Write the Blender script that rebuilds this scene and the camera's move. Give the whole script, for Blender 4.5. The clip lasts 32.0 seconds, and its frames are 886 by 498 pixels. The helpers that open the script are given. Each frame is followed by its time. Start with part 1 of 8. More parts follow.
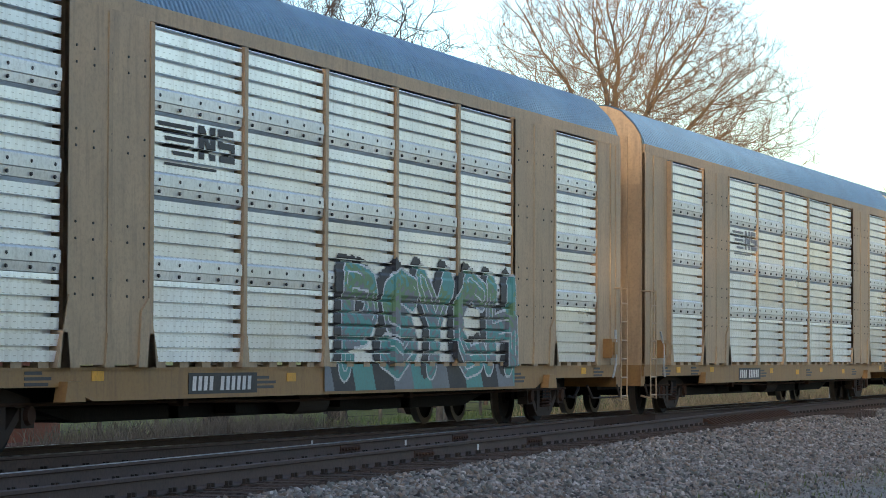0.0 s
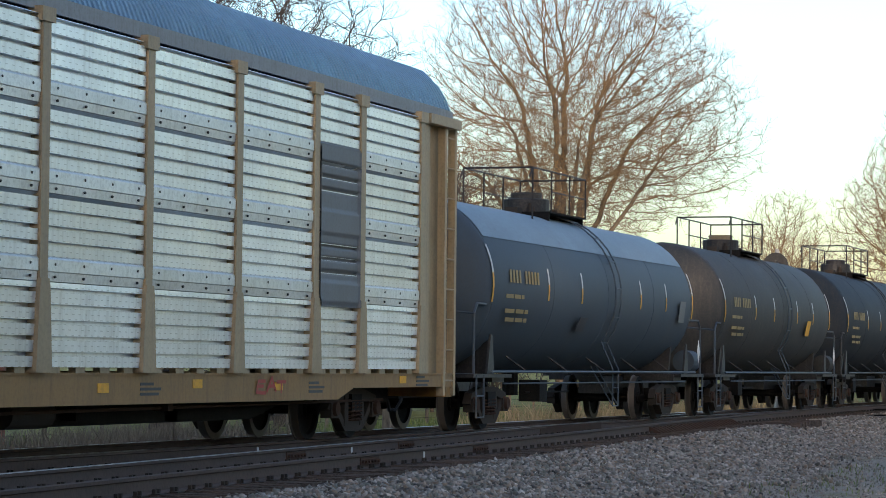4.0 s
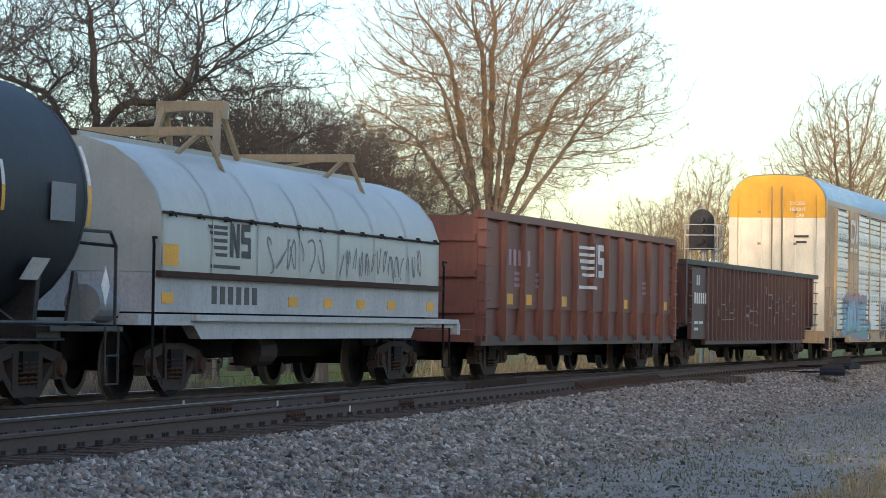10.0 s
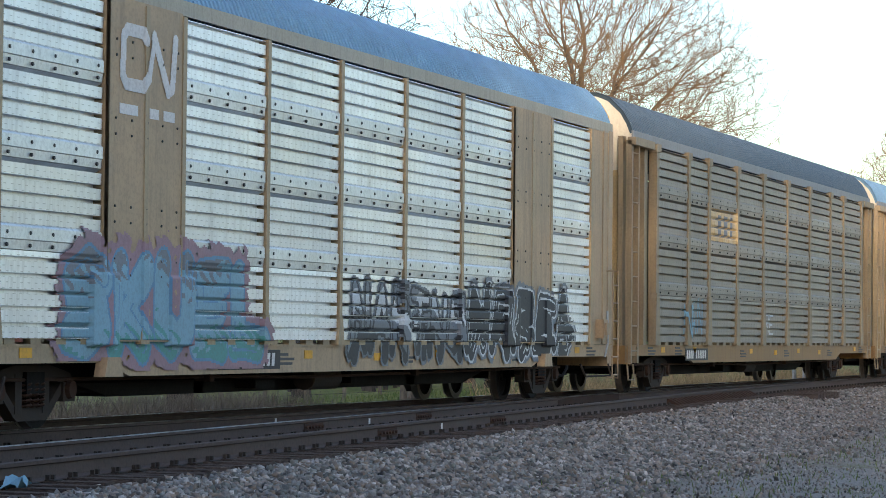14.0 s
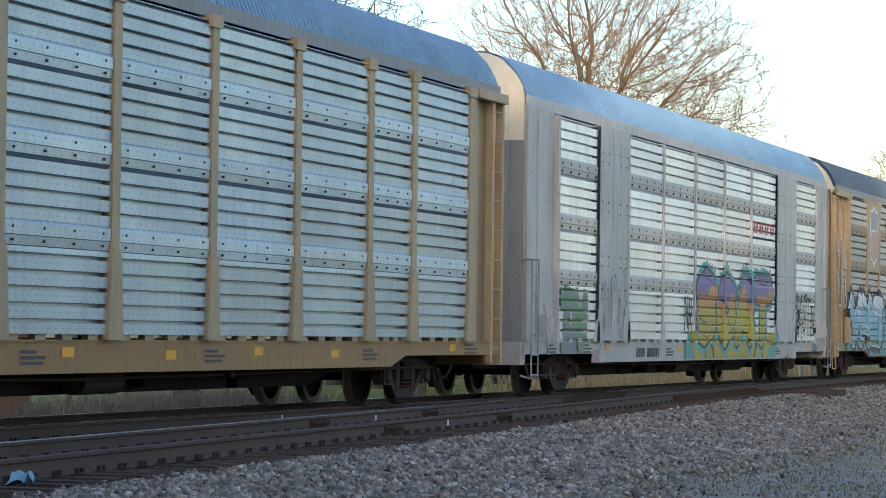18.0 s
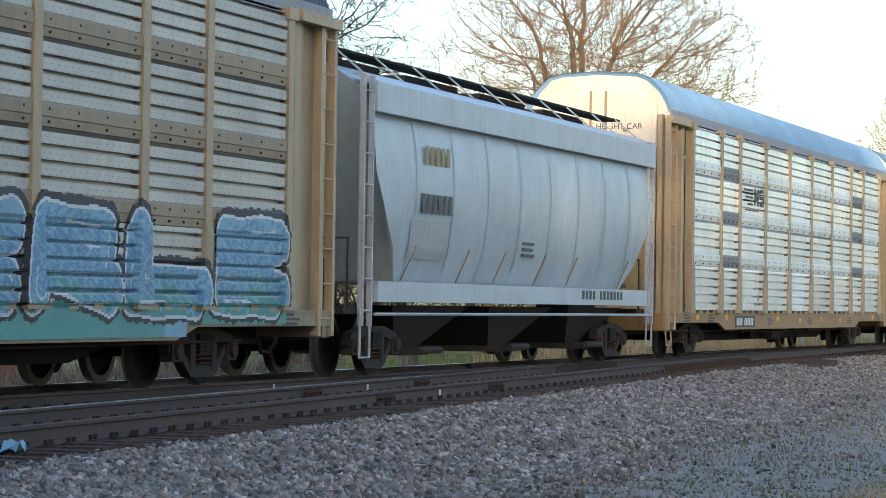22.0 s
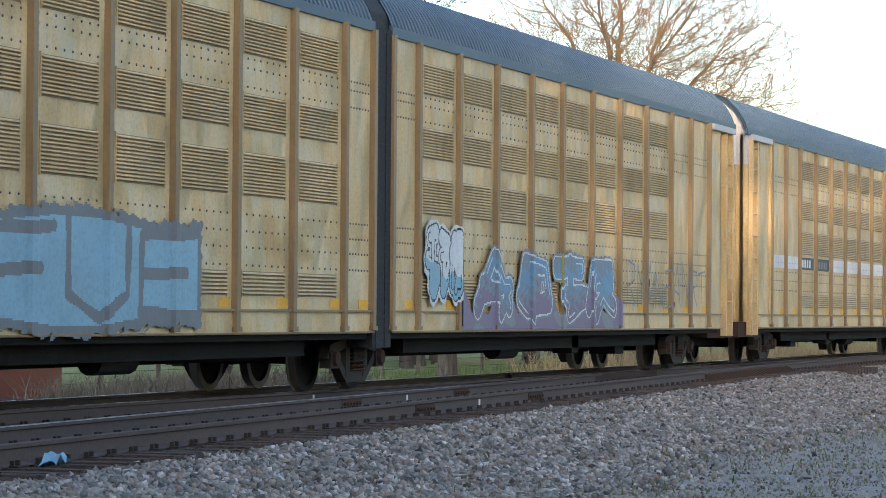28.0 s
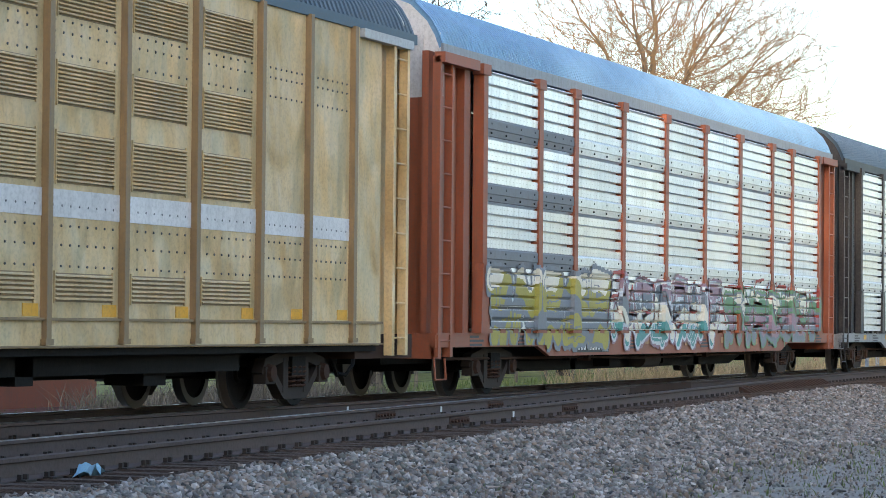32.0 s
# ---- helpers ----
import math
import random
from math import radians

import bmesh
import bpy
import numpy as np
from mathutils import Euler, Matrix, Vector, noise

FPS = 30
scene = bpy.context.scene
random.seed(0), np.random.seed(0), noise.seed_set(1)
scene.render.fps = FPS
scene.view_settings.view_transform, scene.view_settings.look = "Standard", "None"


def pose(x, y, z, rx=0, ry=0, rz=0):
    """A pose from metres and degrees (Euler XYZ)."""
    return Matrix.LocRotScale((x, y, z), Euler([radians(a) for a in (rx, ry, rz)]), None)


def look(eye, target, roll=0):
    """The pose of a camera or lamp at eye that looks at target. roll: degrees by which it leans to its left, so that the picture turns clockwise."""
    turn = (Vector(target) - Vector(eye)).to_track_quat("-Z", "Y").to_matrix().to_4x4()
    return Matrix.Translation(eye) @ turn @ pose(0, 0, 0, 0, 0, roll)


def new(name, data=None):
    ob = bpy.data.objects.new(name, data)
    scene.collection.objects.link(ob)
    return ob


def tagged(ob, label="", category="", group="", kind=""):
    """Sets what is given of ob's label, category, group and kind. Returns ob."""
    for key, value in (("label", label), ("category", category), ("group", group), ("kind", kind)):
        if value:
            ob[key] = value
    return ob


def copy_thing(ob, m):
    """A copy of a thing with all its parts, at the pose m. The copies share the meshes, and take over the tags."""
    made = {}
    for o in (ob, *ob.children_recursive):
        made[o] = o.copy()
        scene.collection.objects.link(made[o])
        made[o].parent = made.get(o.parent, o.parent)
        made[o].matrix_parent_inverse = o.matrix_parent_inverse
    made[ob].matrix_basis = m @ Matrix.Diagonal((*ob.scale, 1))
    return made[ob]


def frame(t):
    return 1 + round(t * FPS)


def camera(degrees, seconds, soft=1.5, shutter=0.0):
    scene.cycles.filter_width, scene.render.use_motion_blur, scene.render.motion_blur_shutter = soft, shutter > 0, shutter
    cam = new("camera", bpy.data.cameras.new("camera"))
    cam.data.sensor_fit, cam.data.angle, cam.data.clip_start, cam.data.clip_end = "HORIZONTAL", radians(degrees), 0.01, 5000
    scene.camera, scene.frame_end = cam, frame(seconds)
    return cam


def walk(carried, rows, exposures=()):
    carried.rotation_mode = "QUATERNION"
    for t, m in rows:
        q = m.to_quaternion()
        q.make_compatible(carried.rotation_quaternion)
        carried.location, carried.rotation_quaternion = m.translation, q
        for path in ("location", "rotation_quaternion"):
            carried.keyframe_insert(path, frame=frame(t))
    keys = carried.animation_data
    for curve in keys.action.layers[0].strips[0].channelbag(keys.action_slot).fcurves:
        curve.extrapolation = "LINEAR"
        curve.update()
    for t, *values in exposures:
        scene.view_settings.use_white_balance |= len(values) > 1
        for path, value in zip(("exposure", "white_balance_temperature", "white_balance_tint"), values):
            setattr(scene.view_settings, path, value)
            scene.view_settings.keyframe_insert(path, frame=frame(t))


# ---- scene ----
# -- the camera and how the train rolls --
PATH = [  # seconds, tilt, lean and turn in degrees
    (0.0, 92.181, -0.191, -71.218),
    (0.5, 92.158, -0.148, -71.382),
    (1.0, 92.086, -0.134, -71.646),
    (1.5, 92.084, -0.156, -71.916),
    (2.0, 92.072, -0.104, -72.165),
    (2.5, 92.104, -0.044, -72.321),
    (3.0, 92.174, -0.173, -72.291),
    (3.5, 92.262, -0.330, -72.237),
    (4.0, 92.337, -0.536, -72.280),
    (4.5, 92.348, -0.746, -72.835),
    (6.5, 91.882, -0.968, -74.352),
    (7.0, 91.800, -1.125, -74.574),
    (7.5, 91.730, -1.176, -74.652),
    (8.0, 91.686, -1.218, -74.683),
    (8.5, 91.620, -1.236, -74.632),
    (9.0, 91.535, -1.171, -74.407),
    (9.5, 91.468, -1.034, -74.057),
    (10.0, 91.448, -0.866, -73.747),
    (10.5, 91.465, -0.817, -73.506),
    (11.0, 91.474, -0.679, -73.290),
    (11.5, 91.520, -0.527, -73.026),
    (12.0, 91.610, -0.368, -72.773),
    (12.5, 91.715, -0.373, -72.514),
    (13.0, 91.798, -0.468, -72.250),
    (13.5, 91.828, -0.666, -72.045),
    (14.0, 91.764, -0.546, -71.929),
    (14.5, 91.683, -0.588, -71.848),
    (15.0, 91.643, -0.654, -71.811),
    (15.5, 91.677, -0.667, -71.777),
    (17.5, 91.750, -0.641, -71.655),
    (18.0, 91.698, -0.694, -71.798),
    (18.5, 91.609, -0.876, -71.877),
    (19.0, 91.518, -0.790, -71.976),
    (19.5, 91.388, -0.785, -71.984),
    (20.0, 91.280, -0.781, -71.989),
    (20.5, 91.176, -0.801, -71.959),
    (21.0, 91.123, -0.777, -71.938),
    (21.5, 91.100, -0.747, -71.929),
    (22.0, 91.097, -0.782, -71.960),
    (22.5, 91.274, -0.647, -72.015),
    (23.0, 91.501, -0.558, -72.070),
    (23.5, 91.589, -0.497, -72.137),
    (24.0, 91.585, -0.435, -72.178),
    (24.5, 91.564, -0.500, -72.183),
    (25.0, 91.540, -0.561, -72.175),
    (25.5, 91.511, -0.547, -72.159),
    (26.0, 91.475, -0.529, -72.021),
    (26.5, 91.472, -0.505, -71.816),
    (28.5, 91.200, -0.379, -70.976),
    (29.0, 91.112, -0.352, -70.770),
    (29.5, 91.002, -0.336, -70.562),
    (30.0, 91.006, -0.295, -70.394),
    (30.5, 91.241, -0.300, -70.319),
    (31.0, 91.397, -0.332, -70.376),
    (31.5, 91.498, -0.297, -70.470),
    (32.0, 91.516, -0.520, -70.501),
]
TRAIN = [  # seconds, metres that the train has rolled
    (0.0, 0.00), (0.5, 8.01), (1.0, 16.07), (1.5, 24.16), (2.0, 32.18), (2.5, 40.15), (3.0, 48.14), (3.5, 56.19), (4.0, 64.27), (4.5, 72.35), (6.5, 104.42), (7.0, 112.38), (7.5, 120.34), (8.0, 128.28), (8.5, 136.23), (9.0, 144.20), (9.5, 152.18), (10.0, 160.17), (10.5, 168.19), (11.0, 176.26), (11.5, 184.43), (12.0, 192.64), (12.5, 200.84), (13.0, 208.94), (13.5, 216.96), (14.0, 225.00), (14.5, 233.03), (15.0, 241.09), (15.5, 249.16), (17.5, 281.52), (18.0, 289.63), (18.5, 297.70), (19.0, 305.72), (19.5, 313.62), (20.0, 321.58), (20.5, 329.61), (21.0, 337.72), (21.5, 345.88), (22.0, 354.10), (22.5, 362.36), (23.0, 370.56), (23.5, 378.72), (24.0, 386.83), (24.5, 394.91), (25.0, 403.01), (25.5, 411.13), (26.0, 419.28), (26.5, 427.46), (28.5, 460.43), (29.0, 468.74), (29.5, 477.08), (30.0, 485.43), (30.5, 493.78), (31.0, 502.10), (31.5, 510.40), (32.0, 518.63)]
SIDE, EYE, LENS = 13.77, 1.080, 17.52
EXPO = [(0.0, -0.02), (3.0, -0.05), (4.5, -0.2), (7.0, 0.15), (11.0, 0.12), (12.0, 0.08), (13.0, 0.15), (14.0, 0.2), (15.0, 0.4), (16.5, 0.4), (18.0, 0.25), (19.0, 0.25), (21.0, 0.55), (22.0, 0.45), (23.0, 0.32), (24.0, 0.05), (25.0, 0.0), (26.5, 0.15), (28.5, 0.85), (30.0, 1.0), (32.0, 0.75)]      # seconds, stops
KELVIN, TINT, SKY, SUN = 6650.0, 18.0, 0.52, 2.7

RAIL_N, RAIL_F = SIDE + 0.80, SIDE + 2.235      # the two rails under the train
MID = SIDE + 1.52                               # the middle of the train

cam = camera(LENS, 32.0, 0.6, 0.03)
walk(cam, [(t, pose(0, 0, EYE, a, b, c)) for t, a, b, c in PATH],
     exposures=[(t, e, KELVIN, TINT) for t, e in EXPO])

# -- daylight: a low evening sun behind the camera, along the track --
SUN_UP, SUN_TURN = 7.0, 20.0
world = bpy.data.worlds.new("evening_sky")
scene.world = world
world.use_nodes = True
wn = world.node_tree
sky = wn.nodes.new("ShaderNodeTexSky")
sky.sky_type, sky.sun_disc = "NISHITA", False
sky.sun_elevation = radians(SUN_UP)
sky.sun_rotation = radians(-90 - SUN_TURN)
sky.air_density, sky.dust_density, sky.ozone_density = 0.95, 1.7, 2.4
wn.nodes["Background"].inputs["Strength"].default_value = SKY
wn.links.new(sky.outputs[0], wn.nodes["Background"].inputs[0])
sun = new("sun", bpy.data.lights.new("sun", "SUN"))
sun.data.energy, sun.data.angle, sun.data.color = SUN, radians(0.7), (1.0, 0.81, 0.58)
_a, _e = radians(SUN_TURN), radians(SUN_UP)
sun.matrix_world = look((-math.cos(_a) * math.cos(_e) * 200, -math.sin(_a) * math.cos(_e) * 200, math.sin(_e) * 200), (0, 0, 0))


# -- materials --
def nodes_of(name):
    m = bpy.data.materials.new(name)
    m.use_nodes = True
    return m, m.node_tree.nodes, m.node_tree.links, m.node_tree.nodes["Principled BSDF"]


def mathn(n, l, op, a, b=None):
    x = n.new("ShaderNodeMath")
    x.operation = op
    for i, v in enumerate((a, b)):
        if v is None:
            continue
        if isinstance(v, (int, float)):
            x.inputs[i].default_value = v
        else:
            l.new(v, x.inputs[i])
    return x.outputs[0]


def mixn(n, l, fac, a, b, kind="MIX"):
    x = n.new("ShaderNodeMix")
    x.data_type, x.blend_type = "RGBA", kind
    for sock, v in ((x.inputs[0], fac), (x.inputs[6], a), (x.inputs[7], b)):
        if isinstance(v, (int, float)):
            sock.default_value = v
        elif isinstance(v, tuple):
            sock.default_value = (*v, 1)
        else:
            l.new(v, sock)
    return x.outputs[2]


def ramp(n, l, fac, lo, hi):
    x = n.new("ShaderNodeMapRange")
    x.inputs[1].default_value, x.inputs[2].default_value = lo, hi
    l.new(fac, x.inputs[0])
    return x.outputs[0]


def noisen(n, l, vec, scale, detail=4.0, rough=0.6):
    x = n.new("ShaderNodeTexNoise")
    x.inputs["Scale"].default_value, x.inputs["Detail"].default_value, x.inputs["Roughness"].default_value = scale, detail, rough
    l.new(vec, x.inputs["Vector"])
    return x.outputs[0]


def coords(n, l, stretch=(1, 1, 1)):
    """Object coordinates, shifted from object to object so that no two wear alike."""
    tc, info, mp = n.new("ShaderNodeTexCoord"), n.new("ShaderNodeObjectInfo"), n.new("ShaderNodeMapping")
    mp.inputs["Scale"].default_value = stretch
    l.new(tc.outputs["Object"], mp.inputs["Vector"])
    sh = n.new("ShaderNodeVectorMath")
    sh.operation = "ADD"
    l.new(mp.outputs[0], sh.inputs[0])
    l.new(mathn(n, l, "MULTIPLY", info.outputs["Random"], 37.0), sh.inputs[1])
    return tc.outputs["Object"], sh.outputs[0], info.outputs["Random"]


def paint(name, colour, rough=0.55, metal=0.0, dirt=(0.10, 0.08, 0.06), grime=0.5, streak=True, bump=0.15, jitter=0.12, gloss=0.4, dents=0.0):
    """Worn paint or metal: colour with blotches, fine grain, streaks that run down and a little relief."""
    m, n, l, b = nodes_of(name)
    raw, vec, rnd = coords(n, l)
    big = noisen(n, l, vec, 0.9, 5)
    fine = noisen(n, l, vec, 22.0, 3)
    lo = tuple(c * 0.78 for c in colour)
    col = mixn(n, l, ramp(n, l, big, 0.35, 0.7), lo, colour)
    col = mixn(n, l, mathn(n, l, "MULTIPLY", ramp(n, l, fine, 0.45, 0.8), 0.35), col, dirt)
    if streak:
        _, sv, _ = coords(n, l, (7.0, 7.0, 0.55))
        st = noisen(n, l, sv, 1.3, 4, 0.7)
        col = mixn(n, l, mathn(n, l, "MULTIPLY", ramp(n, l, st, 0.5, 0.82), grime), col, dirt)
    hs = n.new("ShaderNodeHueSaturation")
    l.new(col, hs.inputs["Color"])
    l.new(mathn(n, l, "ADD", mathn(n, l, "MULTIPLY", rnd, jitter), 1 - jitter / 2), hs.inputs["Value"])
    l.new(hs.outputs[0], b.inputs["Base Color"])
    b.inputs["Metallic"].default_value = metal
    b.inputs["Specular IOR Level"].default_value = gloss
    l.new(mathn(n, l, "ADD", mathn(n, l, "MULTIPLY", big, 0.25), rough - 0.12), b.inputs["Roughness"])
    bp = n.new("ShaderNodeBump")
    bp.inputs["Strength"].default_value, bp.inputs["Distance"].default_value = bump, 0.01
    l.new(fine, bp.inputs["Height"])
    if dents:
        dn = n.new("ShaderNodeBump")
        dn.inputs["Strength"].default_value, dn.inputs["Distance"].default_value = 0.8, dents
        l.new(noisen(n, l, coords(n, l, (1.3, 1.0, 0.8))[1], 1.1, 2, 0.4), dn.inputs["Height"])
        l.new(dn.outputs[0], bp.inputs["Normal"])
    l.new(bp.outputs[0], b.inputs["Normal"])
    return m


def perforated(name, colour, metal, rough, hole=0.72, dirt=(0.12, 0.10, 0.07), grime=0.35):
    """Galvanised sheet with rows of small slots punched through it."""
    m, n, l, b = nodes_of(name)
    raw, vec, rnd = coords(n, l)
    sep = n.new("ShaderNodeSeparateXYZ")
    l.new(raw, sep.inputs[0])
    rowz = mathn(n, l, "DIVIDE", sep.outputs[2], 0.0584)
    odd = mathn(n, l, "MULTIPLY", mathn(n, l, "FLOOR", rowz), 0.5)
    fx = mathn(n, l, "FRACT", mathn(n, l, "ADD", mathn(n, l, "DIVIDE", sep.outputs[0], 0.17), odd))
    fz = mathn(n, l, "FRACT", rowz)
    slot = mathn(n, l, "MULTIPLY", mathn(n, l, "LESS_THAN", fx, 0.36), mathn(n, l, "LESS_THAN", fz, 0.17))
    big = noisen(n, l, vec, 1.1, 5)
    blotch = noisen(n, l, vec, 0.35, 2)
    fine = noisen(n, l, vec, 30.0, 2)
    _, sv, _ = coords(n, l, (9.0, 9.0, 0.4))
    st = noisen(n, l, sv, 1.2, 4, 0.7)
    col = mixn(n, l, ramp(n, l, big, 0.3, 0.75), tuple(c * 0.8 for c in colour), colour)
    col = mixn(n, l, mathn(n, l, "MULTIPLY", ramp(n, l, st, 0.48, 0.8), grime), col, dirt)
    col = mixn(n, l, mathn(n, l, "MULTIPLY", slot, hole), col, (0.02, 0.022, 0.025))
    hs = n.new("ShaderNodeHueSaturation")
    l.new(col, hs.inputs["Color"])
    l.new(mathn(n, l, "ADD", mathn(n, l, "MULTIPLY", rnd, 0.22), 0.89), hs.inputs["Value"])
    l.new(hs.outputs[0], b.inputs["Base Color"])
    b.inputs["Metallic"].default_value = metal
    l.new(mathn(n, l, "ADD", mathn(n, l, "MULTIPLY", blotch, 0.3), rough - 0.15), b.inputs["Roughness"])
    bp = n.new("ShaderNodeBump")
    bp.inputs["Strength"].default_value, bp.inputs["Distance"].default_value = 0.2, 0.004
    wave = noisen(n, l, coords(n, l, (1.0, 1.0, 0.35))[1], 2.6, 2)
    l.new(mathn(n, l, "ADD", mathn(n, l, "MULTIPLY", fine, 0.35), mathn(n, l, "MULTIPLY", wave, 14.0)), bp.inputs["Height"])
    l.new(bp.outputs[0], b.inputs["Normal"])
    return m


def grainy(name, cols, scales, rough=0.9, bump=0.6, dist=0.03, stretch=(1, 1, 1), islands=0.0, spec=0.3, hues=None):
    """Stone, soil, bark and timber: three colours mixed by two scales of noise."""
    m, n, l, b = nodes_of(name)
    raw, vec, rnd = coords(n, l, stretch)
    a1 = noisen(n, l, vec, scales[0], 5)
    a2 = noisen(n, l, vec, scales[1], 4)
    col = mixn(n, l, ramp(n, l, a1, 0.35, 0.65), cols[0], cols[1])
    col = mixn(n, l, ramp(n, l, a2, 0.5, 0.75), col, cols[2])
    if islands:
        geo = n.new("ShaderNodeNewGeometry")
        hs = n.new("ShaderNodeHueSaturation")
        l.new(col, hs.inputs["Color"])
        l.new(mathn(n, l, "ADD", mathn(n, l, "MULTIPLY", geo.outputs["Random Per Island"], islands), 1 - islands / 2), hs.inputs["Value"])
        col = hs.outputs[0]
        if hues:
            pickn = mathn(n, l, "FRACT", mathn(n, l, "MULTIPLY", geo.outputs["Random Per Island"], 7.31))
            col = mixn(n, l, mathn(n, l, "MULTIPLY", ramp(n, l, pickn, 0.55, 1.0), 0.75), col, hues[0])
            col = mixn(n, l, mathn(n, l, "MULTIPLY", ramp(n, l, pickn, 0.40, 0.0), 0.75), col, hues[1])
    l.new(col, b.inputs["Base Color"])
    b.inputs["Roughness"].default_value = rough
    b.inputs["Specular IOR Level"].default_value = spec
    bp = n.new("ShaderNodeBump")
    bp.inputs["Strength"].default_value, bp.inputs["Distance"].default_value = bump, dist
    l.new(a2, bp.inputs["Height"])
    l.new(bp.outputs[0], b.inputs["Normal"])
    return m


def ground_paint():
    """Ballast by the track, gravel lane, short grass beyond, all in one sheet."""
    m, n, l, b = nodes_of("ground")
    tc = n.new("ShaderNodeTexCoord")
    vec = tc.outputs["Object"]
    sep = n.new("ShaderNodeSeparateXYZ")
    l.new(vec, sep.inputs[0])
    y = sep.outputs[1]
    wob = noisen(n, l, vec, 0.5, 4)
    yy = mathn(n, l, "ADD", y, mathn(n, l, "MULTIPLY", mathn(n, l, "SUBTRACT", wob, 0.5), 4.0))
    stone = noisen(n, l, vec, 16.0, 6, 0.75)
    vor = n.new("ShaderNodeTexVoronoi")
    vor.inputs["Scale"].default_value = 15.0
    l.new(vec, vor.inputs["Vector"])
    big = noisen(n, l, vec, 0.25, 4)
    # ballast tone kept dark: shadow between the loose stones put into the colour
    bal = mixn(n, l, ramp(n, l, stone, 0.3, 0.7), (0.032, 0.027, 0.023), (0.22, 0.19, 0.158))
    bal = mixn(n, l, ramp(n, l, big, 0.5, 0.75), bal, (0.11, 0.10, 0.09))
    lane = mixn(n, l, ramp(n, l, stone, 0.35, 0.65), (0.21, 0.184, 0.155), (0.38, 0.332, 0.278))
    lane = mixn(n, l, ramp(n, l, noisen(n, l, vec, 0.8, 5), 0.52, 0.72), lane, mixn(n, l, ramp(n, l, stone, 0.35, 0.65), (0.14, 0.135, 0.075), (0.30, 0.27, 0.17)))
    grass = mixn(n, l, ramp(n, l, noisen(n, l, vec, 2.2, 5), 0.35, 0.7), (0.13, 0.14, 0.04), (0.30, 0.28, 0.09))
    dry = mixn(n, l, ramp(n, l, noisen(n, l, vec, 5.0, 5), 0.35, 0.7), (0.16, 0.12, 0.06), (0.34, 0.27, 0.14))
    near = mixn(n, l, ramp(n, l, yy, 5.2, 3.8), lane, dry)
        # loose ballast runs out a few steps from the track; between the rails, out to the side track, brake dust and
        # oil, with the shade under the train put into the colour
    u = mathn(n, l, "MAXIMUM", mathn(n, l, "SUBTRACT", 92.0, sep.outputs[0]), 0.0)
    off = mathn(n, l, "MINIMUM", mathn(n, l, "MULTIPLY", mathn(n, l, "MULTIPLY", u, u), 0.00097), mathn(n, l, "MAXIMUM", mathn(n, l, "ADD", mathn(n, l, "MULTIPLY", u, 0.07), -1.26), 0.0))
    shoulder = mathn(n, l, "ADD", mathn(n, l, "ADD", y, off), mathn(n, l, "MULTIPLY", mathn(n, l, "SUBTRACT", wob, 0.5), 1.4))
    near = mixn(n, l, ramp(n, l, shoulder, RAIL_N - 3.9, RAIL_N - 3.1), near, bal)
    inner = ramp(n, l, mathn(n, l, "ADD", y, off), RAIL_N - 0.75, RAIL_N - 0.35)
    oily_shade = mixn(n, l, ramp(n, l, stone, 0.3, 0.7), (0.010, 0.008, 0.007), (0.058, 0.047, 0.040))
    near = mixn(n, l, inner, near, oily_shade)
    far = mixn(n, l, ramp(n, l, yy, 19.5, 22.0), near, dry)
    far = mixn(n, l, ramp(n, l, yy, 25.0, 28.0), far, grass)
    l.new(far, b.inputs["Base Color"])
    b.inputs["Roughness"].default_value = 0.95
    b.inputs["Specular IOR Level"].default_value = 0.15
    bp = n.new("ShaderNodeBump")
    bp.inputs["Strength"].default_value, bp.inputs["Distance"].default_value = 0.55, 0.04
    l.new(mathn(n, l, "ADD", stone, vor.outputs[0]), bp.inputs["Height"])
    l.new(bp.outputs[0], b.inputs["Normal"])
    return m


